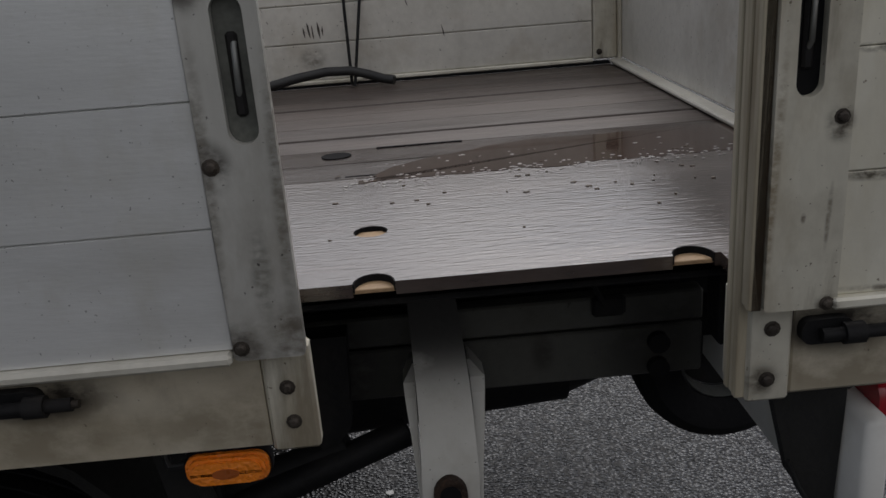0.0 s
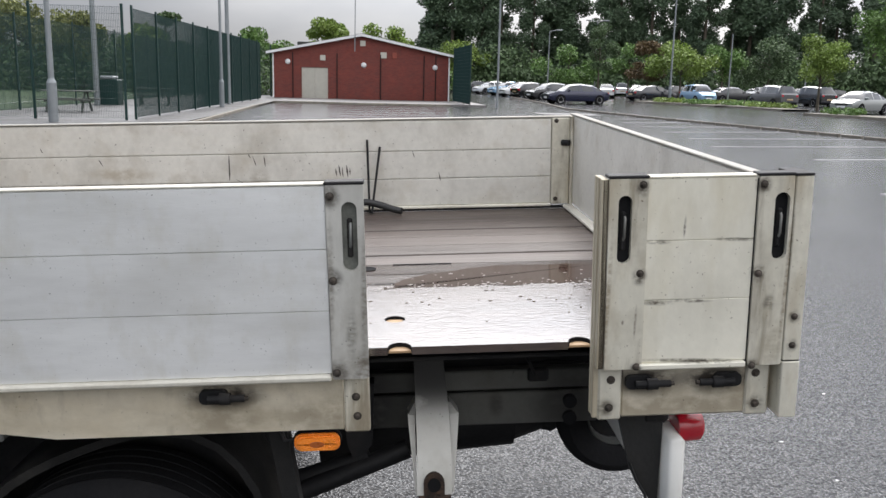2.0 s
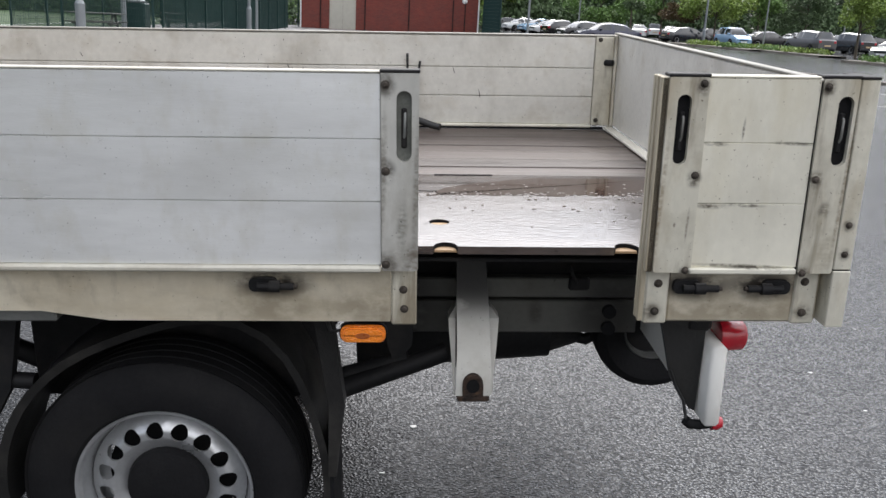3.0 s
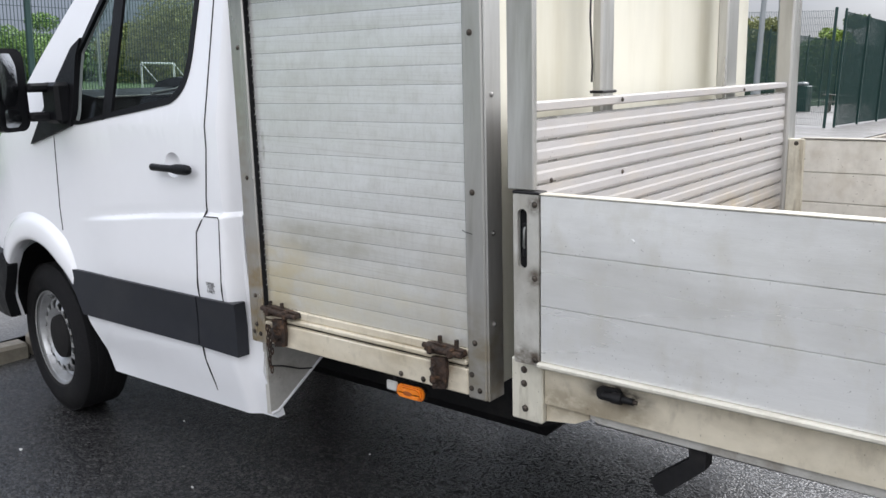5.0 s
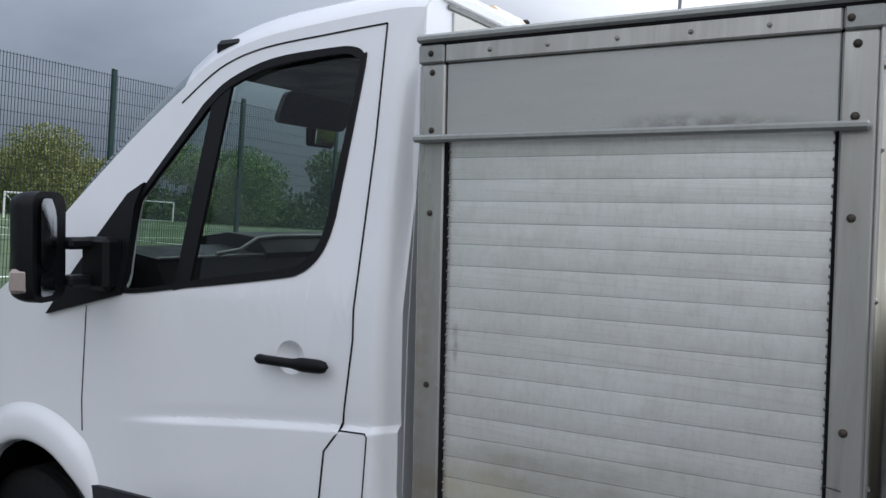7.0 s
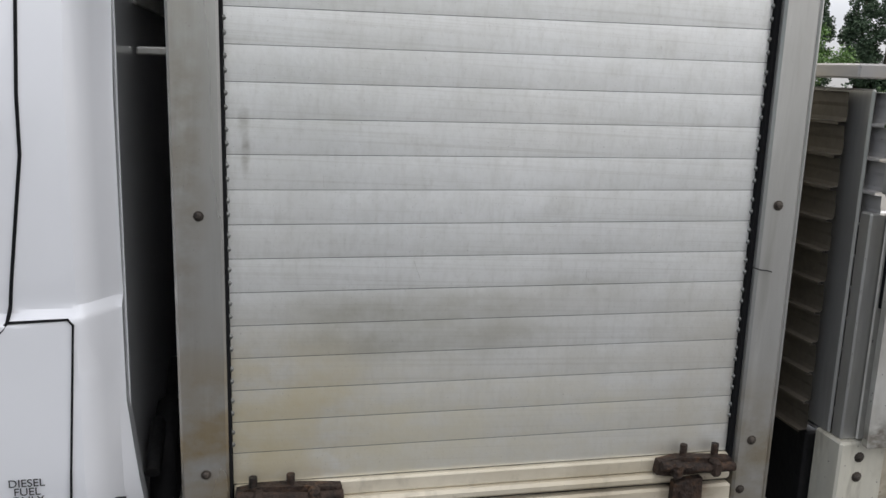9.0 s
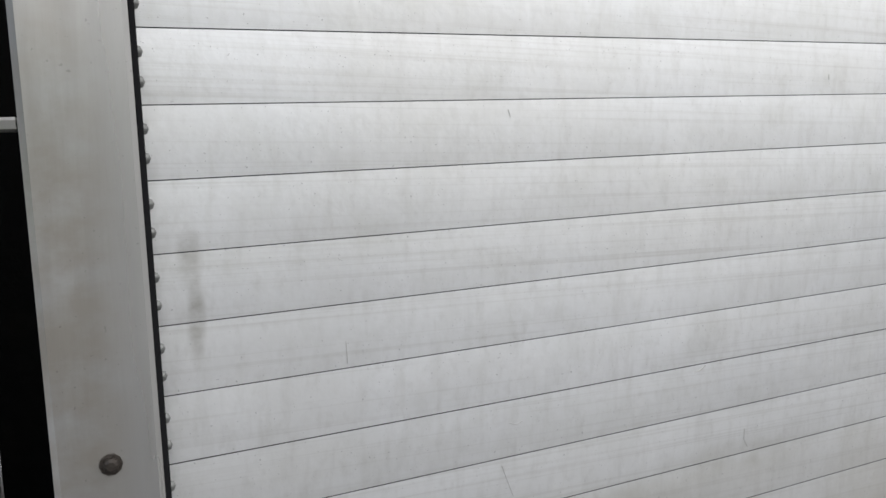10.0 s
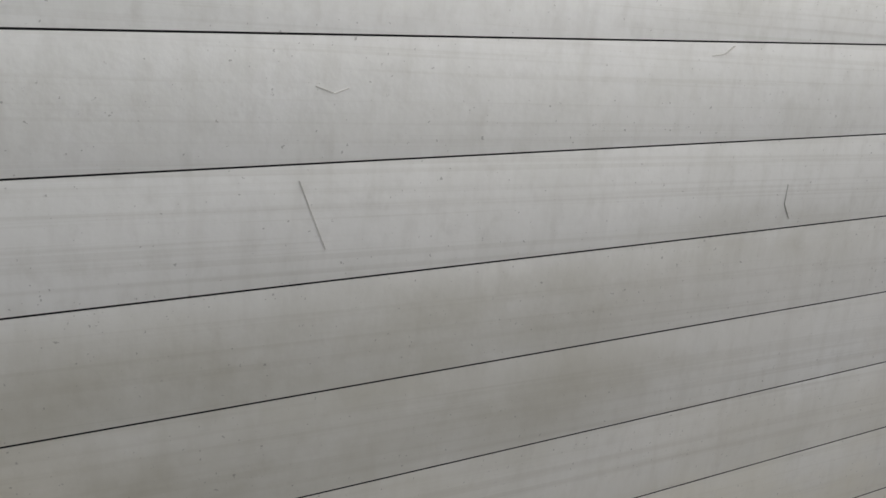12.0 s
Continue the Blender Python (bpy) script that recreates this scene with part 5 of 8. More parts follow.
for strand, (cx, top, links) in enumerate(((-0.825, 0.705, 9), (-0.812, 0.70, 5))):
    for i in range(links):
        tube(chain, [(cx + 0.0045 * math.cos(a) * (i % 2) + 0.001 * i + 0.004 * math.sin(i * 1.7), -0.024 + 0.0045 * math.cos(a) * ((i + 1) % 2), top - 0.018 * i + 0.0125 * math.sin(a)) for a in [k * math.pi / 4 for k in range(9)]], 0.0026, 5)
part("chain", chain, M_RUST, shutter, "short rusty chain", 60)


def marker_lamp(x, y, z, parent, stalk=True):
    """Orange side marker: rounded lens on a black base."""
    base = part("side_marker", slab(bmesh.new(), rounded(x - 0.055, x + 0.055, z - 0.024, z + 0.024, 0.02), XZ, y, y + 0.012), M_BLACKTRIM, parent, "orange side marker lamp")
    bm = bmesh.new()
    for k in range(3):
        o = rounded(x - 0.052 + 0.004 * k, x + 0.052 - 0.004 * k, z - 0.021 + 0.003 * k, z + 0.021 - 0.003 * k, 0.017)
        slab(bm, o, XZ, y - 0.006 * k - 0.006, y - 0.006 * k + 0.0005)
    part("lens", bm, M_ORANGE, base, "ribbed orange lens", 40)
    part("bulb", slab(bmesh.new(), circle(x, z, 0.017, 0.007, 14), XZ, y - 0.0195, y - 0.017), M_ORANGE_DARK, base)
    if stalk:
        part("lead", tube(bmesh.new(), [(x - 0.05, y + 0.005, z + 0.005), (x - 0.075, y + 0.01, z + 0.0), (x - 0.09, y + 0.03, z + 0.03), (x - 0.09, y + 0.05, z + 0.09)], 0.005, 6), M_CABLE, base, "", 60)
        part("bracket", box(x - 0.02, x + 0.02, y + 0.012, y + 0.03, z - 0.01, z + 0.12), M_CHASSIS, base)


marker_lamp(2.318, -0.008, 0.628, truck)
marker_lamp(-0.266, 0.05, 0.580, truck)
part("reflector", box(-0.369, -0.324, 0.05, 0.06, 0.566, 0.598), M_CLEARLENS, truck, "small pale reflector plate")

# ---- chassis and running gear
chassis = part("chassis", cbox(cbox(bmesh.new(), -2.9, 3.2, 0.55, 0.62, 0.46, 0.60), -2.9, 3.2, 1.41, 1.48, 0.46, 0.60), M_CHASSIS, truck, "black steel chassis rails")
for x in (-0.6, 0.7, 1.5, 2.2, 3.1):
    part("cross_member", box(x, x + 0.06, 0.62, 1.41, 0.48, 0.58), M_CHASSIS, chassis)
part("lower_beam", box(0.376, 1.618, 0.0, 0.04, 0.650, 0.685), M_GALV, chassis, "galvanised lower rail")
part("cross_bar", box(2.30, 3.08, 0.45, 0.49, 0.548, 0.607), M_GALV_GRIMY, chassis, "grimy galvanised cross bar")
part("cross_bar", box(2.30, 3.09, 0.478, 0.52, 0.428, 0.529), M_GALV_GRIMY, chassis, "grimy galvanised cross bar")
part("bed_back", box(2.3, 3.2, 0.53, 0.56, 0.56, 0.76), M_CHASSIS, chassis)
part("bar_lug", box(2.875, 2.935, 0.432, 0.449, 0.575, 0.615, c=0.006), M_CHASSIS, chassis)
part("bar_lug_rod", rod(bmesh.new(), (2.895, 0.43, 0.60), (2.87, 0.42, 0.655), 0.005, 8), M_CHASSIS, chassis)
for x, z in ((3.005, 0.498), (3.005, 0.446)):
    part("rubber_stop", rod(bmesh.new(), (x, 0.478, z), (x, 0.462, z), 0.02, 16), M_RUBBER, chassis, "", 50)
# white lifting bracket in the gap
def bent_plate(rows, thick):
    """A folded plate from rows of (z, y, x0, x1)."""
    bm = bmesh.new()
    rings = [[bm.verts.new(p) for p in ((x0, y, z), (x1, y, z), (x1, y + thick, z), (x0, y + thick, z))] for z, y, x0, x1 in rows]
    for a, b in zip(rings, rings[1:]):
        for k in range(4):
            bm.faces.new((a[k], a[(k + 1) % 4], b[(k + 1) % 4], b[k]))
    bm.faces.new(rings[0])
    bm.faces.new(rings[-1][::-1])
    return bm


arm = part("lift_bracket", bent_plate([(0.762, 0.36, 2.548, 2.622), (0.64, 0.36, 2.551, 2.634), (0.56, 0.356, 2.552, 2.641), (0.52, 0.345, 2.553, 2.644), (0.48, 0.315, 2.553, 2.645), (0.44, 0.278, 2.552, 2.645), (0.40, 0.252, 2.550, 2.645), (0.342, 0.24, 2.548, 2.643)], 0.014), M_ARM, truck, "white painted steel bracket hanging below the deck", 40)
part("arm_top", box(2.552, 2.622, 0.376, 0.45, 0.60, 0.762, c=0.006), M_CHASSIS, arm)
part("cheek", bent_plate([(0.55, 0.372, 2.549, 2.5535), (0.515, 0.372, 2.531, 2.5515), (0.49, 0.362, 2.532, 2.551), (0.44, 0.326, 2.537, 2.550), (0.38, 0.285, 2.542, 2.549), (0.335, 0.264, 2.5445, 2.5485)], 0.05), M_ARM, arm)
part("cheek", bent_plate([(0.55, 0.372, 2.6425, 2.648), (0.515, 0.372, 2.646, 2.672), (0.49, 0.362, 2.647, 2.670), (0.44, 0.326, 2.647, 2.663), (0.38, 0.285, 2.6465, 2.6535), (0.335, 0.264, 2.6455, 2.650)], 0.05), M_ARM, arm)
part("cheek_gap", box(2.5545, 2.6435, 0.376, 0.42, 0.36, 0.56), M_CHASSIS, arm)
part("pin_eye", slab(bmesh.new(), [(2.595 + 0.028 * math.cos(a), 0.374 + 0.03 * math.sin(a)) for a in [math.pi * i / 9 for i in range(10)]] + [(2.567, 0.3425), (2.623, 0.3425)], XZ, 0.2375, 0.256), M_RUST, arm, "rusty hollow eye")
part("pin_bore", slab(bmesh.new(), circle(2.595, 0.372, 0.018, 0.02, 14), XZ, 0.2355, 0.2385), M_GAP, arm)
part("toe", box(2.552, 2.64, 0.236, 0.30, 0.325, 0.341), M_RUST, arm)
# rear bumper end
bumper = part("rear_bumper_bar", box(3.152, 3.192, 0.024, 2.0, 0.364, 0.580, c=0.008), M_BUMPER, truck, "white rear under-run bar on black brackets", 60)
part("bracket", slab(bmesh.new(), [(3.02, 0.69), (3.135, 0.69), (3.15, 0.60), (3.144, 0.385), (3.128, 0.392), (3.075, 0.475), (3.045, 0.60)], XZ, 0.075, 0.095), M_BRACKET, bumper, "dusty dark steel bracket plate")
part("lead", tube(bmesh.new(), [(3.07, 0.07, 0.50), (3.085, 0.065, 0.46), (3.108, 0.06, 0.42), (3.116, 0.055, 0.38), (3.122, 0.05, 0.362)], 0.004, 6), M_CABLE, bumper, "", 60)
part("tail_lamp", spin(bmesh.new(), [(0.0, 0.05), (0.03, 0.048), (0.04, 0.038), (0.042, 0.0), (0.043, -0.004), (0.043, -0.02), (0.0, -0.021)], (3.207, 0.10, 0.583), 18, "x"), M_RED, bumper, "round red tail lamp", 50)
part("lamp_base", box(3.10, 3.165, 0.07, 0.12, 0.60, 0.66, c=0.01), M_CHASSIS, bumper)
part("end_lamp", spin(bmesh.new(), [(0.0, 0.03), (0.014, 0.026), (0.02, 0.012), (0.02, 0.0), (0.0, -0.001)], (3.18, 0.05, 0.366), 14, "x"), M_RED, bumper, "small red end lamp", 50)
part("lamp_arm", tube(bmesh.new(), [(3.115, 0.05, 0.372), (3.125, 0.05, 0.362), (3.15, 0.05, 0.360), (3.182, 0.05, 0.365)], 0.013, 8), M_RUBBER, bumper, "black rubber arm", 50)


def tyre_mesh(width=0.225, r=0.357, rim=0.225):
    bm = bmesh.new()
    w = width / 2
    prof = [(rim, -w + 0.018), (rim + 0.012, -w + 0.004), (rim + 0.05, -w - 0.004), (rim + 0.085, -w + 0.002), (r - 0.018, -w + 0.016), (r - 0.006, -w + 0.030)]
    for k in range(5):
        y = -w + 0.036 + (width - 0.072) * k / 4.0
        prof += [(r, y - 0.012), (r, y + 0.012)]
        if k < 4:
            prof += [(r - 0.0025, y + 0.013), (r - 0.0025, y + (width - 0.072) / 4 - 0.013)]
    prof += [(r - 0.006, w - 0.03), (r - 0.02, w - 0.014), (rim + 0.07, w + 0.003), (rim, w - 0.018)]
    spin(bm, prof, (0, 0, 0), 64)
    return bm


def wheel(parent, x, y, z, flip=False, dish=0.0):
    """Steel wheel with a ring of round holes, flange and plastic hub cap, and its tyre."""
    tag = part("wheel", spin(bmesh.new(), [(0.219, -0.098), (0.227, -0.1), (0.229, -0.092), (0.214, -0.084), (0.208, -0.06), (0.2, -0.03), (0.2, 0.09)], (0, 0, 0), 56), M_WHEEL, parent, "silver steel wheel with a black tyre", 35)
    tag.location = (x, y, z)
    if flip:
        tag.rotation_euler = (0, 0, math.pi)
    part("tyre", tyre_mesh(), M_RUBBER, tag, "black tyre", 35)
    holes = [circle(0.158 * math.cos(a), 0.158 * math.sin(a), 0.0225, 0.0215, 14) for a in [2 * math.pi * (i + 0.3) / 16 for i in range(16)]]
    disc = sheet(circle(0, 0, 0.2, None, 48), holes + [circle(0, 0, 0.075, None, 24)], lambda u, v, d: (u, d - 0.045 - 0.035 * smoothstep(0.2, 0.16, math.hypot(u, v)) + 0.045 * smoothstep(0.14, 0.09, math.hypot(u, v)), v), 0.006)
    part("disc", disc, M_WHEEL, tag, "pressed steel disc with round holes", 35)
    part("hub_cap", spin(bmesh.new(), [(0.0, -0.094), (0.05, -0.092), (0.075, -0.087), (0.1, -0.08), (0.105, -0.06), (0.105, -0.03)], (0, 0, 0), 32), M_RUBBER, tag, "black hub cap", 40)
    part("brake_drum", spin(bmesh.new(), [(0.0, 0.0), (0.17, 0.0), (0.175, 0.05)], (0, 0, 0), 24), M_CHASSIS, tag)
    return tag


WY = 0.19
wheel(truck, 1.797, WY, 0.146)
wheel(truck, -2.525, WY + 0.01, 0.335).rotation_euler = (0, 0, radians(-6))
wheel(truck, 1.797, 2.03 - WY, 0.146, True)
wheel(truck, -2.485, 2.03 - WY, 0.335, True)
axle = part("rear_axle", rod(bmesh.new(), (1.797, 0.25, 0.146), (1.797, 1.75, 0.146), 0.05, 14), M_CHASSIS, truck, "black rear axle", 50)
part("diff_housing", spin(bmesh.new(), [(0.0, -0.16), (0.09, -0.13), (0.14, 0.0), (0.09, 0.13), (0.0, 0.16)], (1.797, 1.0, 0.146), 18), M_CHASSIS, axle, "", 60)
part("leaf_spring", tube(bmesh.new(), [(1.15, 0.42, 0.47), (1.4, 0.42, 0.36), (1.797, 0.42, 0.24), (2.15, 0.42, 0.29), (2.42, 0.42, 0.37)], 0.03, 8), M_CHASSIS, axle, "", 60)
part("damper", rod(bmesh.new(), (2.22, 0.38, 0.29), (2.53, 0.42, 0.392), 0.028, 12), M_CHASSIS, axle, "", 60)
part("spring_hanger", slab(bmesh.new(), [(2.34, 0.60), (2.44, 0.60), (2.43, 0.42), (2.38, 0.36), (2.36, 0.42)], XZ, 0.40, 0.45), M_CHASSIS, axle)
# mudguard round the rear wheel
guard = bmesh.new()
prev = None
for i in range(25):
    d = -8 + 196 * i / 24
    a = radians(d)
    rr = 0.415 + 0.09 * math.exp(-((d - 62) / 28) ** 2)
    ring = [guard.verts.new((1.80 + r * math.cos(a), y, 0.146 + r * math.sin(a))) for r, y in ((rr - 0.012, 0.10), (rr + 0.01, 0.095), (rr + 0.01, 0.33), (rr - 0.012, 0.33))]
    if prev:
        for k in range(4):
            guard.faces.new((prev[k], prev[(k + 1) % 4], ring[(k + 1) % 4], ring[k]))
    prev = ring
mud = part("mudguard", guard, M_MUDGUARD, truck, "black plastic mudguard over the rear wheel", 40)
part("mud_flap", slab(bmesh.new(), [(0.09, 0.30), (0.33, 0.30), (0.33, -0.10), (0.09, -0.10)], YZ, 2.222, 2.232), M_RUBBER, mud)
part("stay", slab(bmesh.new(), [(2.19, 0.66), (2.235, 0.66), (2.265, 0.40), (2.24, 0.20), (2.22, 0.20), (2.225, 0.40)], XZ, 0.07, 0.12), M_MUDGUARD, mud)
part("stay", slab(bmesh.new(), [(1.40, 0.60), (1.47, 0.62), (1.43, 0.42), (1.36, 0.30), (1.33, 0.32)], XZ, 0.12, 0.15), M_CHASSIS, mud)
part("inner_guard", box(1.40, 2.2, 0.33, 0.36, 0.30, 0.66), M_CHASSIS, mud)
# hanger and tank bracket under the bed
SPARE = (3.187, 0.66, 0.375)
part("lower_flange", slab(bmesh.new(), [(0.3765, 0.688), (0.3765, 0.676), (0.40, 0.667), (1.30, 0.663), (1.30, 0.688)], XZ, -0.022, -0.012), M_DIRTYWHITE, rail, "dull pale flange under the rail")
part("hook_rod", rod(bmesh.new(), (0.525, -0.006, 0.69), (0.562, -0.008, 0.662), 0.006, 8), M_CHASSIS, rail, "", 60)
part("step_hanger", slab(bmesh.new(), [(0.620, 0.70), (0.665, 0.70), (0.663, 0.613), (0.566, 0.523), (0.551, 0.5175), (0.530, 0.552), (0.624, 0.630)], XZ, -0.008, 0.035), M_CHASSIS, truck, "black steel step hanger")
br = part("underside_bracket", slab(bmesh.new(), [(1.045, 0.65), (1.31, 0.65), (1.29, 0.612), (1.235, 0.588), (1.195, 0.555), (1.168, 0.52), (1.165, 0.48), (1.10, 0.48), (1.106, 0.55), (1.09, 0.60), (1.062, 0.628)], XZ, 0.08, 0.14), M_DIRTYWHITE, truck, "dirty white underside bracket")
part("tube_end", box(1.096, 1.166, 0.055, 0.16, 0.437, 0.525, c=0.02), M_DIRTYWHITE, br, "chipped dirty white tube end")
part("tube_bore", rod(bmesh.new(), (1.138, 0.0535, 0.462), (1.138, 0.08, 0.462), 0.019, 12), M_RUST, br)
part("tie_bar", rod(bmesh.new(), (1.165, 0.13, 0.46), (1.48, 0.15, 0.428), 0.022, 10), M_CHASSIS, br, "", 50)
part("tie_bolt", rod(bmesh.new(), (1.383, 0.14, 0.44), (1.383, 0.14, 0.478), 0.014, 8), M_CHASSIS, br)
spare = part("spare_tyre", spin(bmesh.new(), [(0.094, -0.05), (0.11, -0.066), (0.155, -0.072), (0.18, -0.055), (0.187, -0.03), (0.187, 0.03), (0.18, 0.055), (0.155, 0.072), (0.094, 0.05), (0.094, -0.05)], (SPARE[0], SPARE[1], SPARE[2]), 44), M_RUBBER, truck, "spare tyre slung under the chassis", 40)
part("rim", spin(bmesh.new(), [(0.0935, -0.045), (0.089, -0.05), (0.086, -0.04), (0.084, -0.01)], (SPARE[0], SPARE[1], SPARE[2]), 36), M_GALV, spare, "dull steel rim", 40)
part("wheel_centre", spin(bmesh.new(), [(0.0, -0.012), (0.05, -0.014), (0.084, -0.004), (0.0865, 0.02)], (SPARE[0], SPARE[1], SPARE[2]), 24), M_CHASSIS, spare, "black wheel centre", 40)
# Unseen boxes added to keep far-side light off the ground below the truck.
part("fuel_tank", box(-0.9, 0.25, 1.50, 1.78, 0.08, 0.6, c=0.05), M_CHASSIS, truck, "black box added under the bed to block light")
part("gearbox", box(-1.9, -0.2, 0.75, 1.3, 0.16, 0.62, c=0.06), M_CHASSIS, truck, "dark box added under the cab to block light")
part("exhaust_box", tube(bmesh.new(), [(2.25, 0.8, 0.275), (2.32, 0.8, 0.275), (2.36, 0.8, 0.28), (2.86, 0.8, 0.318), (2.88, 0.8, 0.318)], 0.10, 18), M_CHASSIS, truck, "black exhaust silencer", 50)
part("exhaust_cone", rod(bmesh.new(), (2.875, 0.8, 0.316), (2.99, 0.8, 0.285), 0.096, 16, 0.024), M_CHASSIS, truck, "black exhaust cone", 50)
part("tail_pipe", tube(bmesh.new(), [(2.96, 0.8, 0.285), (3.01, 0.79, 0.275), (3.05, 0.78, 0.305), (3.09, 0.78, 0.345), (3.16, 0.79, 0.36), (3.25, 0.80, 0.36)], 0.02, 10), M_CHASSIS, truck, "black tail pipe", 50)
cab_ = bmesh.new()
for k in range(3):
    tube(cab_, [(2.36 + 0.1 * i, 0.5 + 0.03 * k, 0.50 - 0.07 * math.sin(i * 0.6 + k) + 0.03 * k) for i in range(8)], 0.008, 6)
part("hose_run", cab_, M_CABLE, truck, "black hoses under the bed", 60)

# loose rods and hose on the deck
hose = things("rubber_hose", "black rubber hose lying along the deck", "hose")
hose.matrix_world = TRUCK
part("hose_length", tube(bmesh.new(), [(1.9, 1.93, 0.80), (2.1, 1.90, 0.812), (2.22, 1.94, 0.833), (2.32, 1.98, 0.842), (2.40, 1.99, 0.838), (2.46, 1.985, 0.822), (2.51, 1.97, 0.806), (2.545, 1.955, 0.801)], 0.0155, 10), M_CABLE, hose, "", 60)
rods = things("iron_rods", "two thin dark iron rods leaning on the far board", "rod")
rods.matrix_world = TRUCK
part("rod", rod(bmesh.new(), (2.40, 2.0, 0.787), (2.397, 2.052, 1.114), 0.0052, 8), M_CHASSIS, rods, "", 60)
part("rod", rod(bmesh.new(), (2.41, 1.98, 0.787), (2.454, 2.052, 1.081), 0.0052, 8), M_CHASSIS, rods, "", 60)

# ---- cab
CW = 2.03            # the far flank mirrors the near one about y = CW / 2


def flank(x, z):
    """Depth of the cab's near flank at a place in its side view."""
    y = 0.02 + 0.18 * max(0.0, z - 1.36)
    y += 0.05 * smoothstep(0.55, 0.30, z)
    c = 1.055 + 0.078 * (x + 1.17) - 0.035 * (x + 1.17) ** 2
    y -= (0.0135 * smoothstep(c, c - 0.016, z) - 0.004 * smoothstep(c + 0.05, c, z) * smoothstep(c - 0.004, c, z)) * smoothstep(-2.05, -1.7, x) * smoothstep(0.70, 0.80, z)
    if x < -2.5:
        xs = x - 0.40 * max(-0.25, min(0.4, z - 0.92)) * smoothstep(-2.5, -2.9, x)
        y += 0.30 * (-2.5 - xs) ** 2 + 0.3 * max(0, -3.1 - xs) ** 1.5
    if x > -1.075:
        y += 0.055 * smoothstep(-1.075, -1.02, x) * (1 if z > 0.62 else 0.5) * smoothstep(2.12, 1.9, z)
    return y


def NEAR(u, v, d):
    return (u, flank(u, v) + d, v)


def FAR(u, v, d):
    return (u, CW - flank(u, v) - d, v)


ARCH = [(-2.81, 0.40), (-2.785, 0.53), (-2.735, 0.645), (-2.645, 0.755), (-2.545, 0.815), (-2.44, 0.837), (-2.335, 0.82), (-2.245, 0.775), (-2.165, 0.71), (-2.105, 0.63), (-2.05, 0.52), (-1.99, 0.40), (-1.965, 0.295)]
TOPLINE = [(-1.02, 2.15), (-1.12, 2.155), (-1.35, 2.14), (-1.57, 2.115), (-1.74, 2.065), (-1.86, 1.985), (-2.04, 1.845), (-2.2, 1.705), (-2.33, 1.585), (-2.42, 1.49)]
NOSE = [(-2.5, 1.39), (-2.69, 1.285), (-3.0, 1.18), (-3.2, 1.11), (-3.32, 1.03), (-3.4, 0.9), (-3.45, 0.72), (-3.44, 0.5), (-3.36, 0.38)]


def glide(points, per=4, closed=False):
    """Catmull-Rom curve through points of any dimension."""
    n = len(points)
    out = []
    for i in range(n if closed else n - 1):
        p = [points[(i + k) % n] if closed else points[max(0, min(n - 1, i + k))] for k in (-1, 0, 1, 2)]
        for s in range(per):
            t = s / per
            out.append(tuple(0.5 * (2 * b + (c - a) * t + (2 * a - 5 * b + 4 * c - d) * t * t + (3 * b - a - 3 * c + d) * t ** 3) for a, b, c, d in zip(*p)))
    return out if closed else out + [points[-1]]


CROWN = (0.083, 0.085, 0.09, 0.095, 0.10, 0.10, 0.09, 0.08, 0.065, 0.055)
BOW = (0, 0, 0.01, 0.03, 0.06, 0.10, 0.14, 0.17, 0.19, 0.2)
TOP = glide([(x, z, c, b) for (x, z), c, b in zip(TOPLINE, CROWN, BOW)], 4)
TOPLINE = [(x, z) for x, z, c, b in TOP]
OUTLINE = [(-0.948, 0.316), (-0.962, 0.62), (-1.0, 0.70), (-1.02, 0.9)] + TOPLINE + NOSE + ARCH
WINDOW = [(-1.99, 1.352), (-1.72, 1.385), (-1.40, 1.428), (-1.33, 1.443), (-1.282, 1.474), (-1.25, 1.522), (-1.232, 1.585), (-1.224, 1.66), (-1.193, 2.0), (-1.203, 2.038), (-1.24, 2.058), (-1.32, 2.060), (-1.52, 2.045), (-1.67, 1.996), (-1.752, 1.935), (-1.80, 1.88), (-1.975, 1.665), (-2.005, 1.60), (-2.003, 1.40)]
WINDOW = glide(WINDOW, 4, True)
RECESS = circle(-1.338, 1.217, 0.048, 0.046, 20)
CUT_X = [-3.3, -3.15, -3.0, -2.93, -2.75, -2.6, -2.45, -2.3, -2.15] + steps(-2.05, -1.1, 30) + [-1.075, -1.06, -1.045, -1.03]
CUT_Z = [0.4, 0.5, 0.62, 0.7, 0.73, 0.76, 0.82, 0.9] + steps(0.94, 1.075, 27) + [1.09, 1.105, 1.2, 1.36, 1.5, 1.65, 1.8, 1.95, 2.08]

cab = part("cab_side", sheet(OUTLINE, [WINDOW, RECESS], NEAR, 0.035, CUT_X, CUT_Z), M_PAINT, truck, "glossy white cab side", 32)
part("cab_side", sheet(OUTLINE, [WINDOW], FAR, 0.035, CUT_X[::4], CUT_Z[::4]), M_PAINT, truck, "glossy white cab side", 32)


def across(stations, n=40):
    """Roof and bonnet skin: stations of (x, edge height, crown, forward bow)."""
    bm = bmesh.new()
    rows = []
    for x, z, crown, bow in stations:
        y0 = flank(x, z)
        row = []
        for i in range(n + 1):
            u = i / n
            s = abs(2 * u - 1)
            row.append(bm.verts.new((x - bow * (1 - s ** 2.2), y0 + (CW - 2 * y0) * u, z + crown * (1 - s ** 14) ** 0.75)))
        rows.append(row)
    for a, b in zip(rows, rows[1:]):
        for i in range(n):
            bm.faces.new((a[i], a[i + 1], b[i + 1], b[i]))
    return bm


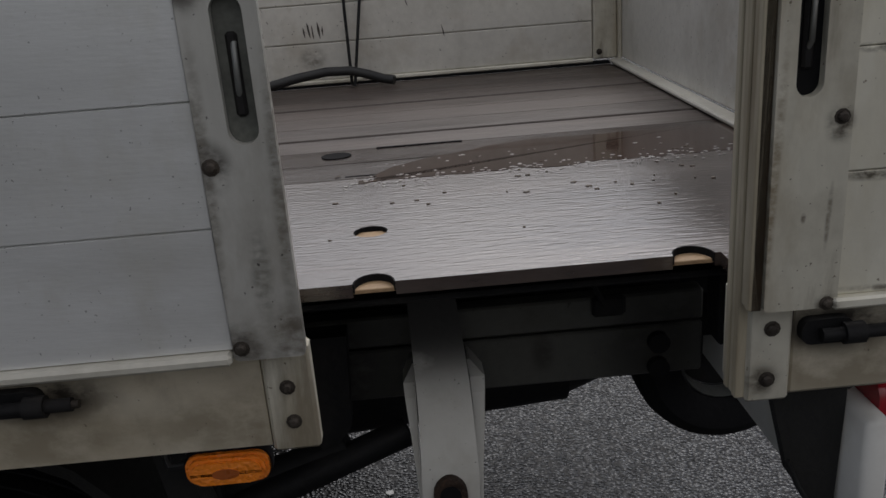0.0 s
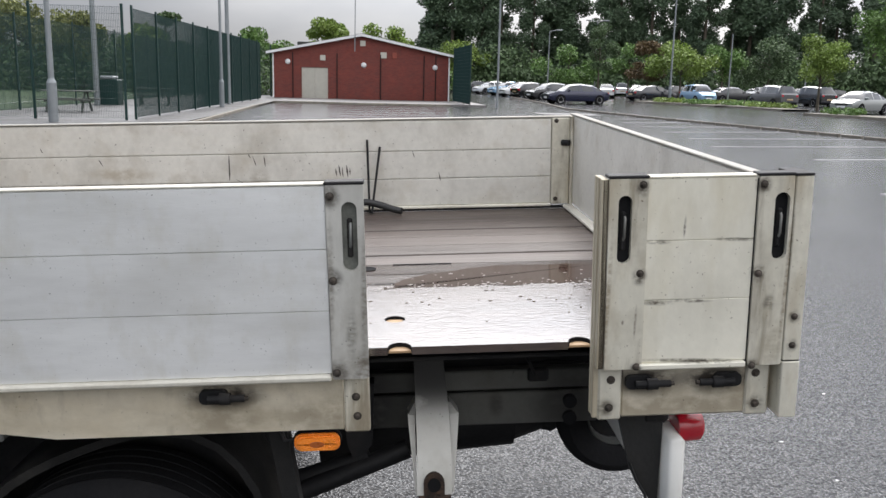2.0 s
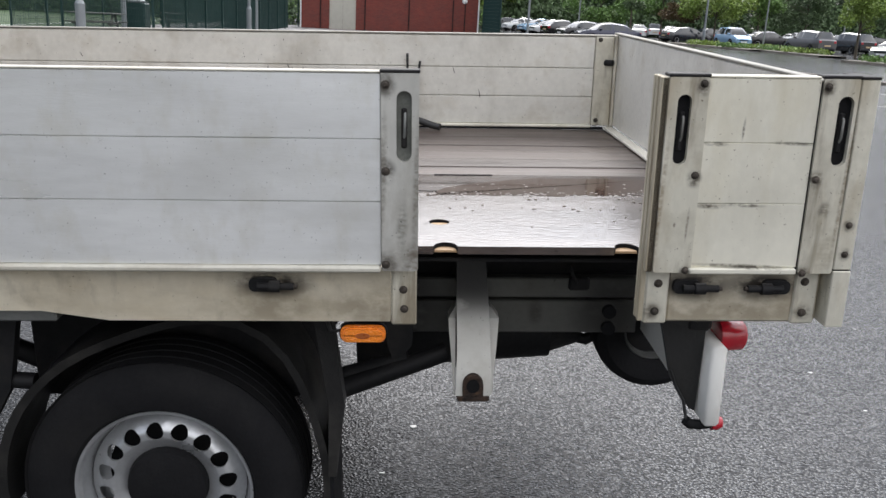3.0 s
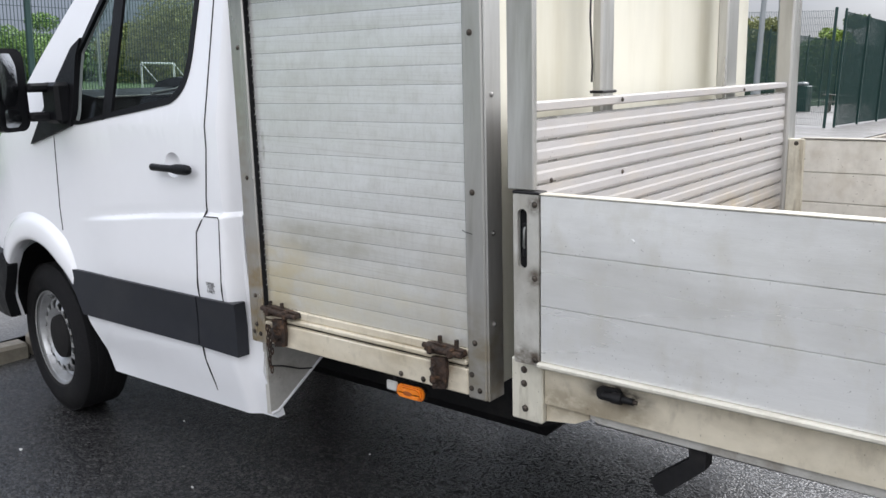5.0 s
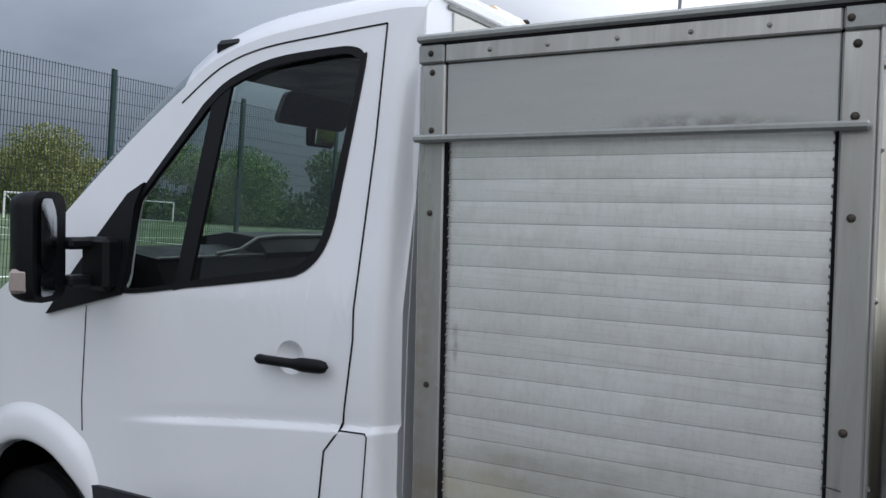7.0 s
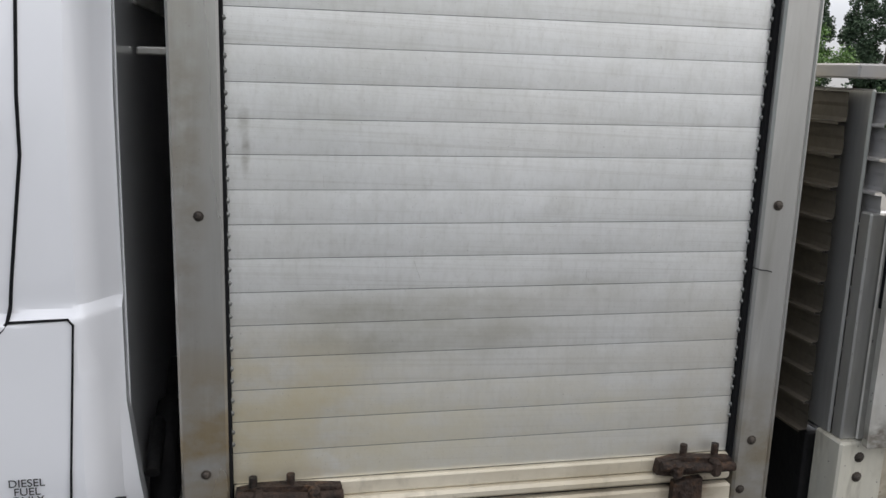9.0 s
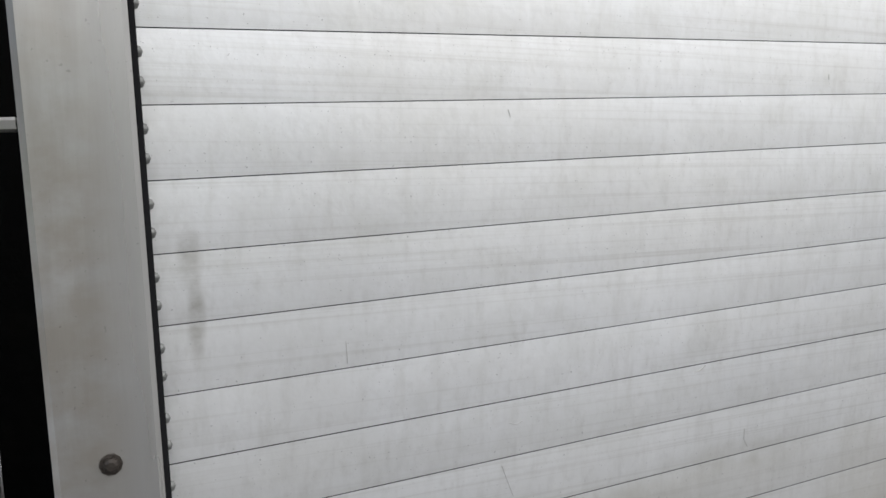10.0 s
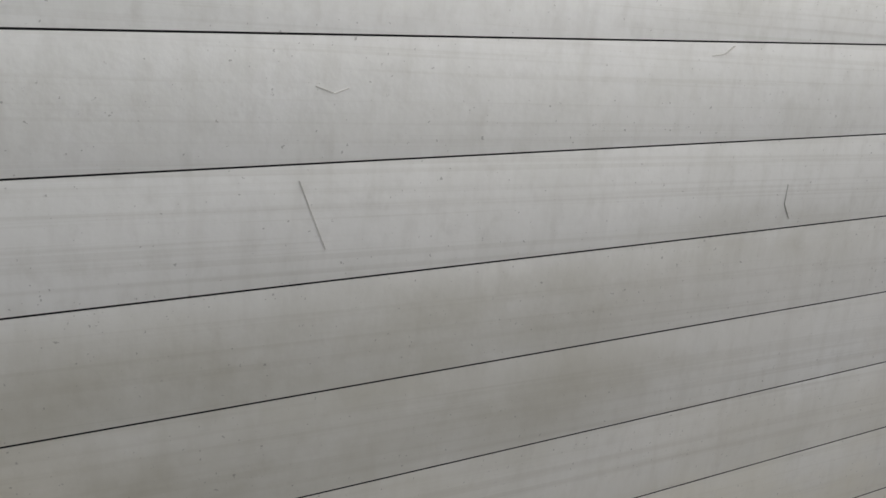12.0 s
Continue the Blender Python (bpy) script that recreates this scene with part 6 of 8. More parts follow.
ROOF, SCREEN = TOP[:21], list(TOP[20:]) + [(-2.5, 1.39, 0.012, 0.2)]
HOOD = [(x, z, crown, bow) for (x, z), crown, bow in zip(NOSE[:7], (0.012, 0.03, 0.045, 0.045, 0.045, 0.045, 0.045), (0.2, 0.18, 0.14, 0.12, 0.11, 0.1, 0.1))] + [(-3.44, 0.5, 0.0, 0.1), (-3.36, 0.38, 0.0, 0.1)]
part("roof", across(ROOF), M_PAINT, truck, "white cab roof", 40)
part("windscreen", across(SCREEN), M_WSCREEN, truck, "tinted windscreen", 40)
part("bonnet", across(HOOD), M_PAINT, truck, "white bonnet and nose", 40)
part("front_bumper", sheet([(-2.80, 0.41), (-2.765, 0.53), (-2.71, 0.63), (-2.69, 0.685), (-2.75, 0.74), (-2.95, 0.765), (-3.43, 0.75), (-3.43, 0.5), (-3.35, 0.39)], [], lambda u, v, d: NEAR(u, v, d - 0.033), 0.05, [-3.3, -3.2, -3.1, -3.0, -2.95, -2.9, -2.8], [0.5, 0.6]), M_BLACKTRIM, truck, "dark grey plastic bumper corner")
part("headlamp", sheet([(-3.17, 1.10), (-3.31, 1.01), (-3.38, 0.88), (-3.3, 0.86), (-3.2, 0.97)], [], lambda u, v, d: NEAR(u, v, d - 0.006), 0.012), M_CLEARLENS, truck, "clear headlamp corner")
rear_cab = part("cab_back", slab(bmesh.new(), [(0.08, 0.60), (CW - 0.08, 0.60), (CW - 0.1, 1.3), (CW - 0.164, 2.15)] + [(CW - 0.164 - (CW - 0.328) * u, 2.15 + 0.0825 * (1 - abs(2 * u - 1) ** 14) ** 0.75) for u in [k / 40 for k in range(1, 40)]] + [(0.164, 2.15), (0.1, 1.3)], YZ, -1.035, -1.018), M_PAINT, truck, "white cab rear wall")
part("drip_channel", box(-1.022, -1.006, 0.24, CW - 0.24, 2.186, 2.218, c=0.004), M_PAINT, rear_cab)
part("lower_closing", slab(bmesh.new(), [(0.066, 0.34), (0.10, 0.34), (0.5, 0.59), (0.5, 0.66), (0.066, 0.64)], YZ, -0.965, -0.946), M_DIRTYWHITE, rear_cab, "scuffed pale closing panel")
for line in ([(0.08, 0.60), (0.16, 0.575), (0.24, 0.585), (0.33, 0.60)], [(0.075, 0.52), (0.14, 0.50), (0.21, 0.47), (0.27, 0.455)]):
    part("lead", tube(bmesh.new(), [(-0.943, y, z) for y, z in glide(line, 4)], 0.0028, 6), M_CABLE, rear_cab, "thin black lead", 60)
part("closing_flange", tube(bmesh.new(), [(-0.95, 0.068, 0.342), (-0.95, 0.10, 0.342), (-0.95, 0.5, 0.592)], 0.008, 8), M_PAINT, rear_cab, "white folded edge", 60)
part("rear_recess", box(-1.0175, -1.012, 0.30, CW - 0.30, 1.5, 2.165, c=0.002), M_WHITEMETAL, rear_cab, "cream recessed panel")
part("recess_shadow", box(-1.0175, -1.011, 0.27, CW - 0.27, 2.168, 2.180, c=0.002), M_GALV, rear_cab)
part("brake_pipe", tube(bmesh.new(), [(-0.995, 0.12 + 0.1 * i, 0.75 + 0.05 * math.sin(2 * i)) for i in range(8)], 0.012, 8), M_CHASSIS, rear_cab, "", 60)
# Added dark sheet in place of the unlit depth between cab and pod.
part("closing_gaiter", box(-1.016, -0.939, 0.85, 0.87, 0.45, 1.98, c=0.004), M_CHASSIS, rear_cab, "dark sheet added to fill the gap to the pod")
part("gap_strut", box(-1.016, -0.939, 0.30, 0.325, 1.418, 1.432, c=0.003), M_FRAME, rear_cab, "pale metal strut")
part("hose_elbow", tube(bmesh.new(), [(-0.985, 0.16, 0.66), (-0.985, 0.2, 0.76), (-0.985, 0.3, 0.79), (-0.985, 0.4, 0.74)], 0.022, 10), M_RUBBER, rear_cab, "", 60)
liner = bmesh.new()
prev = None
for k in range(25):
    a = math.pi * k / 24
    ring = [liner.verts.new((-2.47 + r * math.cos(a), y, 0.38 + r * math.sin(a))) for r, y in ((0.43, 0.09), (0.45, 0.5), (0.05, 0.52))]
    if prev:
        liner.faces.new((prev[0], prev[1], ring[1], ring[0]))
        liner.faces.new((prev[1], prev[2], ring[2], ring[1]))
    prev = ring
part("arch_liner", liner, M_GAP, truck, "dark wheel arch liner")
flare = bmesh.new()
prev = None
rim_line = dense(glide(ARCH[1:10], 4), 0.02)
for i, (u, v) in enumerate(rim_line):
    L = math.hypot(u + 2.44, v - 0.40)
    du, dv = (u + 2.44) / L, (v - 0.40) / L
    f = min(1.0, 0.25 + i / 9, 0.25 + (len(rim_line) - 1 - i) / 9)
    ring = [flare.verts.new((u + du * o * f, flank(u + du * o * f, v + dv * o * f) + (d * f if d < 0 else d), v + dv * o * f)) for o, d in ((-0.004, 0.03), (-0.004, -0.018), (0.004, -0.026), (0.02, -0.030), (0.07, -0.027), (0.095, -0.019), (0.108, -0.006), (0.122, 0.001))]
    if prev:
        for k in range(7):
            flare.faces.new((prev[k], prev[k + 1], ring[k + 1], ring[k]))
    prev = ring
part("wheel_arch_flare", flare, M_PAINT, cab, "white wheel arch flare", 50)

# windows
def pane(name, outline, at, off, mat, parent, label):
    bm = sheet(outline, [], lambda u, v, d: at(u, v, d + off), 0.0, [-1.9, -1.6, -1.4], [1.5, 1.65, 1.8, 1.95], True)
    p = part(name, bm, mat, parent, label, 40)
    p.visible_shadow = False
    return p


MAIN = [(-1.715, 1.392), (-1.35, 1.443), (-1.30, 1.462), (-1.262, 1.505), (-1.233, 1.59), (-1.203, 2.0), (-1.212, 2.032), (-1.245, 2.05), (-1.32, 2.052), (-1.52, 2.037), (-1.66, 1.988)]
MAIN = MAIN[:1] + glide(MAIN[1:], 3)
QUARTER = [(-1.993, 1.36), (-1.775, 1.385), (-1.735, 1.94), (-1.79, 1.875), (-1.966, 1.66), (-1.996, 1.59)]
for at, side in ((NEAR, cab), (FAR, cab)):
    pane("side_window", MAIN, at, 0.014, M_GLASS, side, "tinted side window")
    pane("quarter_light", QUARTER, at, 0.014, M_GLASS, side, "tinted quarter light")
    inner = []
    cx = sum(u for u, v in WINDOW) / len(WINDOW)
    cz = sum(v for u, v in WINDOW) / len(WINDOW)
    for u, v in WINDOW:
        L = math.hypot(u - cx, v - cz)
        inner.append((u + (cx - u) * 0.021 / L, v + (cz - v) * 0.021 / L))
    outer = [(u + (u - cx) * 0.004 / math.hypot(u - cx, v - cz), v + (v - cz) * 0.004 / math.hypot(u - cx, v - cz)) for u, v in WINDOW]
    part("window_surround", sheet(outer, [inner], lambda u, v, d, at=at: at(u, v, d - 0.004), 0.016, [-1.9, -1.7, -1.5, -1.3], [1.5, 1.65, 1.8, 1.95]), M_BLACKTRIM, side, "black window surround", 40)
    part("pillar_bar", sheet([(-1.783, 1.37), (-1.722, 1.385), (-1.663, 2.0), (-1.733, 1.95)], [], lambda u, v, d, at=at: at(u, v, d - 0.002), 0.012, [], [1.5, 1.65, 1.8]), M_BLACKTRIM, side, "black window pillar", 40)
    part("mirror_sail", sheet([(-2.35, 1.262), (-2.0, 1.345), (-1.985, 1.42), (-1.99, 1.62), (-1.965, 1.69), (-2.03, 1.655), (-2.14, 1.52), (-2.24, 1.39)], [], lambda u, v, d, at=at: at(u, v, d - 0.012), 0.014, [-2.2, -2.1], [1.4, 1.5]), M_BLACKTRIM, side, "black mirror mount panel", 40)

# door gaps, strip, flap, handle
for line in ([(-1.135, 2.117), (-1.128, 1.8), (-1.135, 1.28), (-1.165, 1.045), (-1.212, 0.985), (-1.235, 0.76), (-1.25, 0.545), (-1.235, 0.35)],
             glide([(-1.135, 2.117), (-1.31, 2.105), (-1.56, 2.083), (-1.72, 2.035), (-1.86, 1.935)], 5),
             [(-2.163, 1.30), (-2.183, 1.0), (-2.18, 0.90)],
             [(-1.165, 1.045), (-1.085, 1.048), (-1.078, 1.04), (-1.098, 0.745)]):
    part("door_gap", ribbon(bmesh.new(), dense(line, 0.02), 0.0014 if line[0][0] == -1.165 or line[0][0] == -2.163 else 0.0022, NEAR, -0.0022, 0.004), M_GAP, cab, "dark door shut line")
part("rubbing_strip", sheet([(-2.205, 0.735), (-2.06, 0.740), (-1.247, 0.744), (-1.258, 0.556), (-2.065, 0.548), (-2.112, 0.635)], [], lambda u, v, d: NEAR(u, v, d - 0.014), 0.016, CUT_X, [0.6, 0.65]), M_STRIP, cab, "broad black rubbing strip", 40)
part("rubbing_strip", sheet([(-1.238, 0.744), (-1.026, 0.748), (-1.030, 0.552), (-1.25, 0.556)], [], lambda u, v, d: (u, flank(min(u, -1.072), v) - 0.014 + d, v), 0.05, [-1.1, -1.06], [0.6, 0.65]), M_STRIP, cab, "broad black rubbing strip", 40)
dish = bmesh.new()
prev = None
for k in range(6):
    f = 1 - k / 5
    ring = [dish.verts.new((-1.338 + 0.049 * f * math.cos(a), 0.021 + 0.026 * (1 - f ** 2), 1.217 + 0.047 * f * math.sin(a))) for a in [2 * math.pi * i / 20 for i in range(20)]]
    if prev:
        for i in range(20):
            dish.faces.new((prev[i], prev[(i + 1) % 20], ring[(i + 1) % 20], ring[i]))
    prev = ring
part("handle_recess", dish, M_PAINT, cab, "", 60)
grip = bmesh.new()
prev = None
for i in range(25):
    f = i / 24
    x = -1.437 + 0.246 * f
    end = (1 - abs(2 * f - 1) ** 9) ** 0.5
    w = (0.0125 + 0.006 * smoothstep(0.5, 0.68, f) + 0.003 * smoothstep(0.16, 0.05, f)) * end + 0.0008
    zc = 1.2095 - 0.0015 * math.sin(f * 3.1) - 0.001 * f
    ring = [grip.verts.new((x, -0.01 + 0.014 * math.cos(a) * (0.3 + 0.7 * end), zc + w * math.sin(a))) for a in [2 * math.pi * k / 12 for k in range(12)]]
    if prev:
        for k in range(12):
            grip.faces.new((prev[k], prev[(k + 1) % 12], ring[(k + 1) % 12], ring[k]))
    else:
        grip.faces.new(ring)
    prev = ring
grip.faces.new(prev)
part("door_handle", grip, M_BLACKTRIM, cab, "black door handle", 60)


def words(text, size, at, turn, parent, mat):
    c = bpy.data.curves.new("lettering", "FONT")
    c.body = text
    c.size = size
    c.align_x = "CENTER"
    c.space_line = 0.8
    c.extrude = 0.0003
    tmp = bpy.data.objects.new("lettering", c)
    me = bpy.data.meshes.new_from_object(tmp)
    me.materials.clear()
    me.materials.append(mat)
    bpy.data.objects.remove(tmp)
    o = new("lettering", me)
    o.parent = parent
    o.location = at
    o.rotation_euler = turn
    return o


words("DIESEL\nFUEL\nONLY", 0.017, (-1.155, flank(-1.155, 0.79) - 0.0015, 0.797), (radians(90), 0, 0), cab, M_TEXT)["label"] = "small black fuel lettering"

# mirror
MY, MX = -0.185, -2.165


def swivel(bm, more=0.0):
    """Turn a piece of the mirror inwards, towards the cab; more: degrees that the glass is set further."""
    bmesh.ops.rotate(bm, verts=bm.verts, cent=(MX + 0.085, MY, 1.49), matrix=Matrix.Rotation(radians(more), 3, "Z"))
    bmesh.ops.rotate(bm, verts=bm.verts, cent=(MX + 0.06, MY, 1.49), matrix=Matrix.Rotation(radians(23), 3, "Z"))
    return bm


def bulged(y0, y1, z0, z1, r, depth):
    """A rounded, slightly convex pane of mirror glass."""
    bm = bmesh.new()
    cy, cz = (y0 + y1) / 2, (z0 + z1) / 2
    rings = []
    for k in range(7):
        f = 1 - k / 6
        rings.append([bm.verts.new((MX + 0.092 + depth * (1 - f * f), cy + (u - cy) * f, cz + (v - cz) * f)) for u, v in rounded(y0, y1, z0, z1, r)] if f else [bm.verts.new((MX + 0.092 + depth, cy, cz))])
    for a, b in zip(rings, rings[1:]):
        for i in range(len(a)):
            j = (i + 1) % len(a)
            bm.faces.new((a[i], a[j], b[j], b[i]) if len(b) > 1 else (a[i], a[j], b[0]))
    return bm


mir = bmesh.new()
prev = None
for k in range(9):
    f = k / 8
    sw = 0.6 + 0.4 * math.sin(min(1, f * 1.5) * math.pi / 2)
    o = rounded(-0.084 * sw, 0.084 * sw, -0.16 * (0.8 + 0.2 * sw), 0.16 * (0.8 + 0.2 * sw), 0.045 * sw, 4)
    ring = [mir.verts.new((MX + 0.09 * f, MY + u, 1.492 + v)) for u, v in o]
    if prev:
        for i in range(len(ring)):
            mir.faces.new((prev[i], prev[(i + 1) % len(ring)], ring[(i + 1) % len(ring)], ring[i]))
    else:
        mir.faces.new(ring)
    prev = ring
mir.faces.new(prev[::-1])
mirror = part("door_mirror", swivel(mir), M_BLACKTRIM, truck, "large black door mirror on two arms", 50)
part("mirror_glass", swivel(bulged(MY - 0.066, MY + 0.070, 1.43, 1.632, 0.03, 0.006), 10), M_MIRROR, mirror, "mirror glass", 60)
part("lower_glass", swivel(bulged(MY - 0.066, MY + 0.070, 1.35, 1.42, 0.02, 0.006), 10), M_MIRROR, mirror, "small lower mirror glass", 60)
part("indicator", swivel(box(MX + 0.015, MX + 0.075, MY - 0.088, MY - 0.06, 1.36, 1.43, c=0.01)), M_INDICATOR, mirror, "smoky pink indicator lens")
for z in (1.50, 1.385):
    part("arm", box(MX + 0.01, MX + 0.09, MY + 0.08, 0.04, z - 0.018, z + 0.018, c=0.01), M_BLACKTRIM, mirror)
part("arm_base", box(MX + 0.03, MX + 0.15, -0.03, 0.04, 1.355, 1.52, c=0.015), M_BLACKTRIM, mirror)

# roof fittings
part("aerial", rod(bmesh.new(), (-1.40, 0.74, 2.26), (-1.525, 0.974, 2.533), 0.003, 8), M_CHASSIS, truck, "thin black aerial", 60)
bar = part("beacon", box(-1.24, -1.10, 0.74, 1.12, 2.226, 2.30, c=0.022), M_BEACON, truck, "faded amber light bar on the cab roof")
part("beacon_band", box(-1.242, -1.098, 0.99, 1.01, 2.226, 2.302, c=0.022), M_CHASSIS, bar)
part("roof_beacon", box(-1.775, -1.66, 0.165, 0.34, 2.06, 2.128, c=0.016), M_BLACKTRIM, truck, "black roof lamp")

# cab interior
inside = part("cab_floor", box(-2.4, -1.04, 0.10, CW - 0.10, 0.55, 0.62), M_INTERIOR, truck, "dark cab interior with dashboard and seats")
part("headliner", box(-1.80, -1.04, 0.20, CW - 0.20, 2.03, 2.09), M_INTERIOR, inside)
part("back_trim", box(-1.09, -1.045, 0.30, CW - 0.30, 0.62, 2.06), M_INTERIOR, inside)
dash = part("dashboard", sheet([(-2.42, 1.33), (-2.32, 1.465), (-2.15, 1.485), (-1.95, 1.455), (-1.88, 1.34), (-1.95, 1.0), (-2.3, 0.8)], [], lambda u, v, d: (u, 0.10 + d, v), CW - 0.20), M_DASH, inside, "grey dashboard", 40)
part("instrument_hood", sheet([(-2.36, 1.42), (-2.27, 1.51), (-2.12, 1.53), (-1.98, 1.515), (-1.93, 1.46), (-1.95, 1.42)], [], lambda u, v, d: (u, 0.60 + d, v), 1.12), M_DASH, dash, "", 40)
# Pale strips stand in for sky reflected along the dash and hood tops.
part("trim_strip", box(-1.958, -1.945, 0.11, CW - 0.12, 1.449, 1.459, c=0.003), M_GALV, dash, "thin pale strip added for the sky sheen on the dash")
part("hood_edge", tube(bmesh.new(), [(-1.935, 0.35, 1.462), (-1.94, 0.47, 1.475), (-1.97, 0.59, 1.512), (-1.98, 0.70, 1.518), (-1.98, 1.70, 1.518)], 0.007, 8), M_GALV, dash, "pale line added for the sky sheen on the instrument hood", 60)
steer = bmesh.new()
pts = [(-1.78 - 0.07 * math.sin(a), 1.48 + 0.2 * math.cos(a), 1.36 + 0.18 * math.sin(a)) for a in [2 * math.pi * i / 24 for i in range(25)]]
tube(steer, pts, 0.016, 8)
rod(steer, (-1.78, 1.29, 1.36), (-1.78, 1.67, 1.36), 0.018, 8)
rod(steer, (-1.78, 1.48, 1.36), (-1.95, 1.48, 1.30), 0.03, 8)
part("steering_wheel", steer, M_INTERIOR, inside, "black steering wheel", 60)
for y in (0.2, 0.63, 1.3):
    seat = part("seat_back", box(-1.22, -1.08, y, y + 0.42, 0.9, 1.62, c=0.05), M_INTERIOR, inside, "dark cloth seat", 40)
    part("head_rest", box(-1.2, -1.11, y + 0.1, y + 0.32, 1.64, 1.85, c=0.04), M_INTERIOR, seat)
    part("seat_cushion", box(-1.68, -1.2, y, y + 0.42, 0.82, 0.95, c=0.04), M_INTERIOR, seat)
part("sun_visor", sheet(rounded(0.70, 1.12, 1.945, 2.06, 0.03, 4), [], lambda u, v, d: (-2.0 + 0.45 * (v - 1.945) + d, u, v), 0.022), M_VISOR, inside, "grey sun visor")
part("sun_visor", sheet(rounded(1.25, 1.72, 1.945, 2.06, 0.03, 4), [], lambda u, v, d: (-2.0 + 0.45 * (v - 1.945) + d, u, v), 0.022), M_VISOR, inside, "grey sun visor")
rear_view = part("rear_view_mirror", box(-1.985, -1.962, 0.87, 1.03, 1.87, 1.945, c=0.008), M_DASH, inside)
glass = box(-1.9625, -1.957, 0.878, 1.022, 1.877, 1.938, c=0.001)
for turn, axis in ((7.0, "Y"), (8.5, "Z")):
    bmesh.ops.rotate(glass, verts=glass.verts, cent=(-1.962, 0.95, 1.907), matrix=Matrix.Rotation(radians(turn), 3, axis))
bmesh.ops.translate(glass, verts=glass.verts, vec=(0.014, 0, 0))
part("mirror_glass", glass, M_REARVIEW, rear_view, "bright mirror glass")
part("mirror_stalk", rod(bmesh.new(), (-1.99, 0.95, 1.94), (-2.02, 0.95, 1.99), 0.01, 8), M_DASH, rear_view)
part("air_vent", box(-1.925, -1.90, 0.16, 0.30, 1.27, 1.36, c=0.006), M_GAP, dash, "black air vent")
for at in (NEAR, FAR):
    part("door_card", sheet([(-2.1, 0.6), (-1.15, 0.6), (-1.15, 1.42), (-1.36, 1.40), (-1.72, 1.36), (-2.0, 1.33)], [], lambda u, v, d, at=at: at(u, v, d + 0.04), 0.05), M_INTERIOR, inside)
# ---------------------------------------------------------------- surroundings: ground details


def strip(name, line, width, lift, mat, label, category, thick=0.0):
    """A flat band on the ground along a line of (x, y)."""
    bm = bmesh.new()
    rows = []
    line = dense(line, 1.5)
    for i, (x, y) in enumerate(line):
        a, b = line[max(i - 1, 0)], line[min(i + 1, len(line) - 1)]
        t = Vector((b[0] - a[0], b[1] - a[1])).normalized()
        px, py = -t.y * width / 2, t.x * width / 2
        top = lift + thick
        rows.append([bm.verts.new((x + s * px, y + s * py, ground_z(y + s * py, x + s * px) + h)) for s, h in ((-1, lift - 0.05), (-1, top), (1, top), (1, lift - 0.05))])
    for a, b in zip(rows, rows[1:]):
        for k in range(3):
            bm.faces.new((a[k], a[k + 1], b[k + 1], b[k]))
    return tagged(link(name, bm, mat), label, category, kind="structure")


def kerb(line, label, near=None):
    """A row of concrete kerb stones; near: (from, to) along y where each stone is a piece of its own."""
    bm = bmesh.new()
    base = None
    done = []
    for (x0, y0), (x1, y1) in zip(line, line[1:]):
        n = max(1, int(math.hypot(x1 - x0, y1 - y0) / 0.915))
        ang = math.atan2(y1 - y0, x1 - x0)
        for i in range(n):
            f = (i + 0.5) / n
            x, y = x0 + (x1 - x0) * f, y0 + (y1 - y0) * f
            if near and near[0] < y < near[1]:
                done.append((x, y, ang))
                continue
            t = bmesh.new()
            cbox(t, -0.45, 0.45, -0.0625, 0.0625, -0.15, 0.1, c=0.015)
            t.transform(Matrix.Translation((x, y, ground_z(y, x))) @ Matrix.Rotation(ang, 4, "Z"))
            me = bpy.data.meshes.new("tmp")
            t.to_mesh(me)
            t.free()
            bm.from_mesh(me)
            bpy.data.meshes.remove(me)
    k = tagged(link("kerb", bm, M_KERB), label, "kerb", kind="structure")
    stone = None
    for x, y, ang in done:
        if stone is None:
            t = cbox(bmesh.new(), -0.45, 0.45, -0.0625, 0.0625, -0.15, 0.1, c=0.018)
            stone = part("kerb_stone", t, M_KERB, k)
            stone.location, stone.rotation_euler = (x, y, ground_z(y, x)), (0, 0, ang)
        else:
            share("kerb_stone", stone, k, (x, y, ground_z(y, x)), (0, 0, ang))
    return k


M_PATCH = material("dark_tarmac_patch", (0.025, 0.025, 0.027), 0.5, 0.0, 0.2, 3, 0.5, 90)
M_TARMAC = material("worn_tarmac_path", (0.07, 0.069, 0.068), 0.5, 0.0, 0.2, 1.2, 0.6, 70, dirt=(0.2, 0.2, 0.195), dirt_amount=0.8, dirt_scale=70)
wear_and_shade(M_TARMAC, (), 0.6, 120.0, (0.4, 0.4, 0.4), (((0.03, 0.03, 0.03), 0.6, 60.0, (1, 1, 1), 0.5, 0.65), ((0.12, 0.115, 0.1), 0.5, 1.2, (1, 1, 1), 0.5, 0.7)))
KERB_LEFT = [(-3.42, -20), (-3.42, 5), (-3.63, 26.7), (-4.3, 48.0)]
kerb(KERB_LEFT, "weathered concrete kerb beside the path", (-6, 7))
bm = bmesh.new()
rows = [[bm.verts.new((x, y, ground_z(y, x) + 0.092)) for x in (-11.6, -3.48 - 0.014 * max(0, y - 5))] for y in [-60] + NEAR_Y + [20, 30, 40, 49, 62]]
for a, b in zip(rows, rows[1:]):
    bm.faces.new((a[0], a[1], b[1], b[0]))
tagged(link("pavement", bm, M_TARMAC), "grey tarmac footpath between kerb and fence", "path", kind="structure")
strip("pavement", [(-4.3, 52.6), (8.2, 53.2)], 7.0, 0.03, M_PAVE, "grey paved strip in front of the brick building", "path", 0.07)
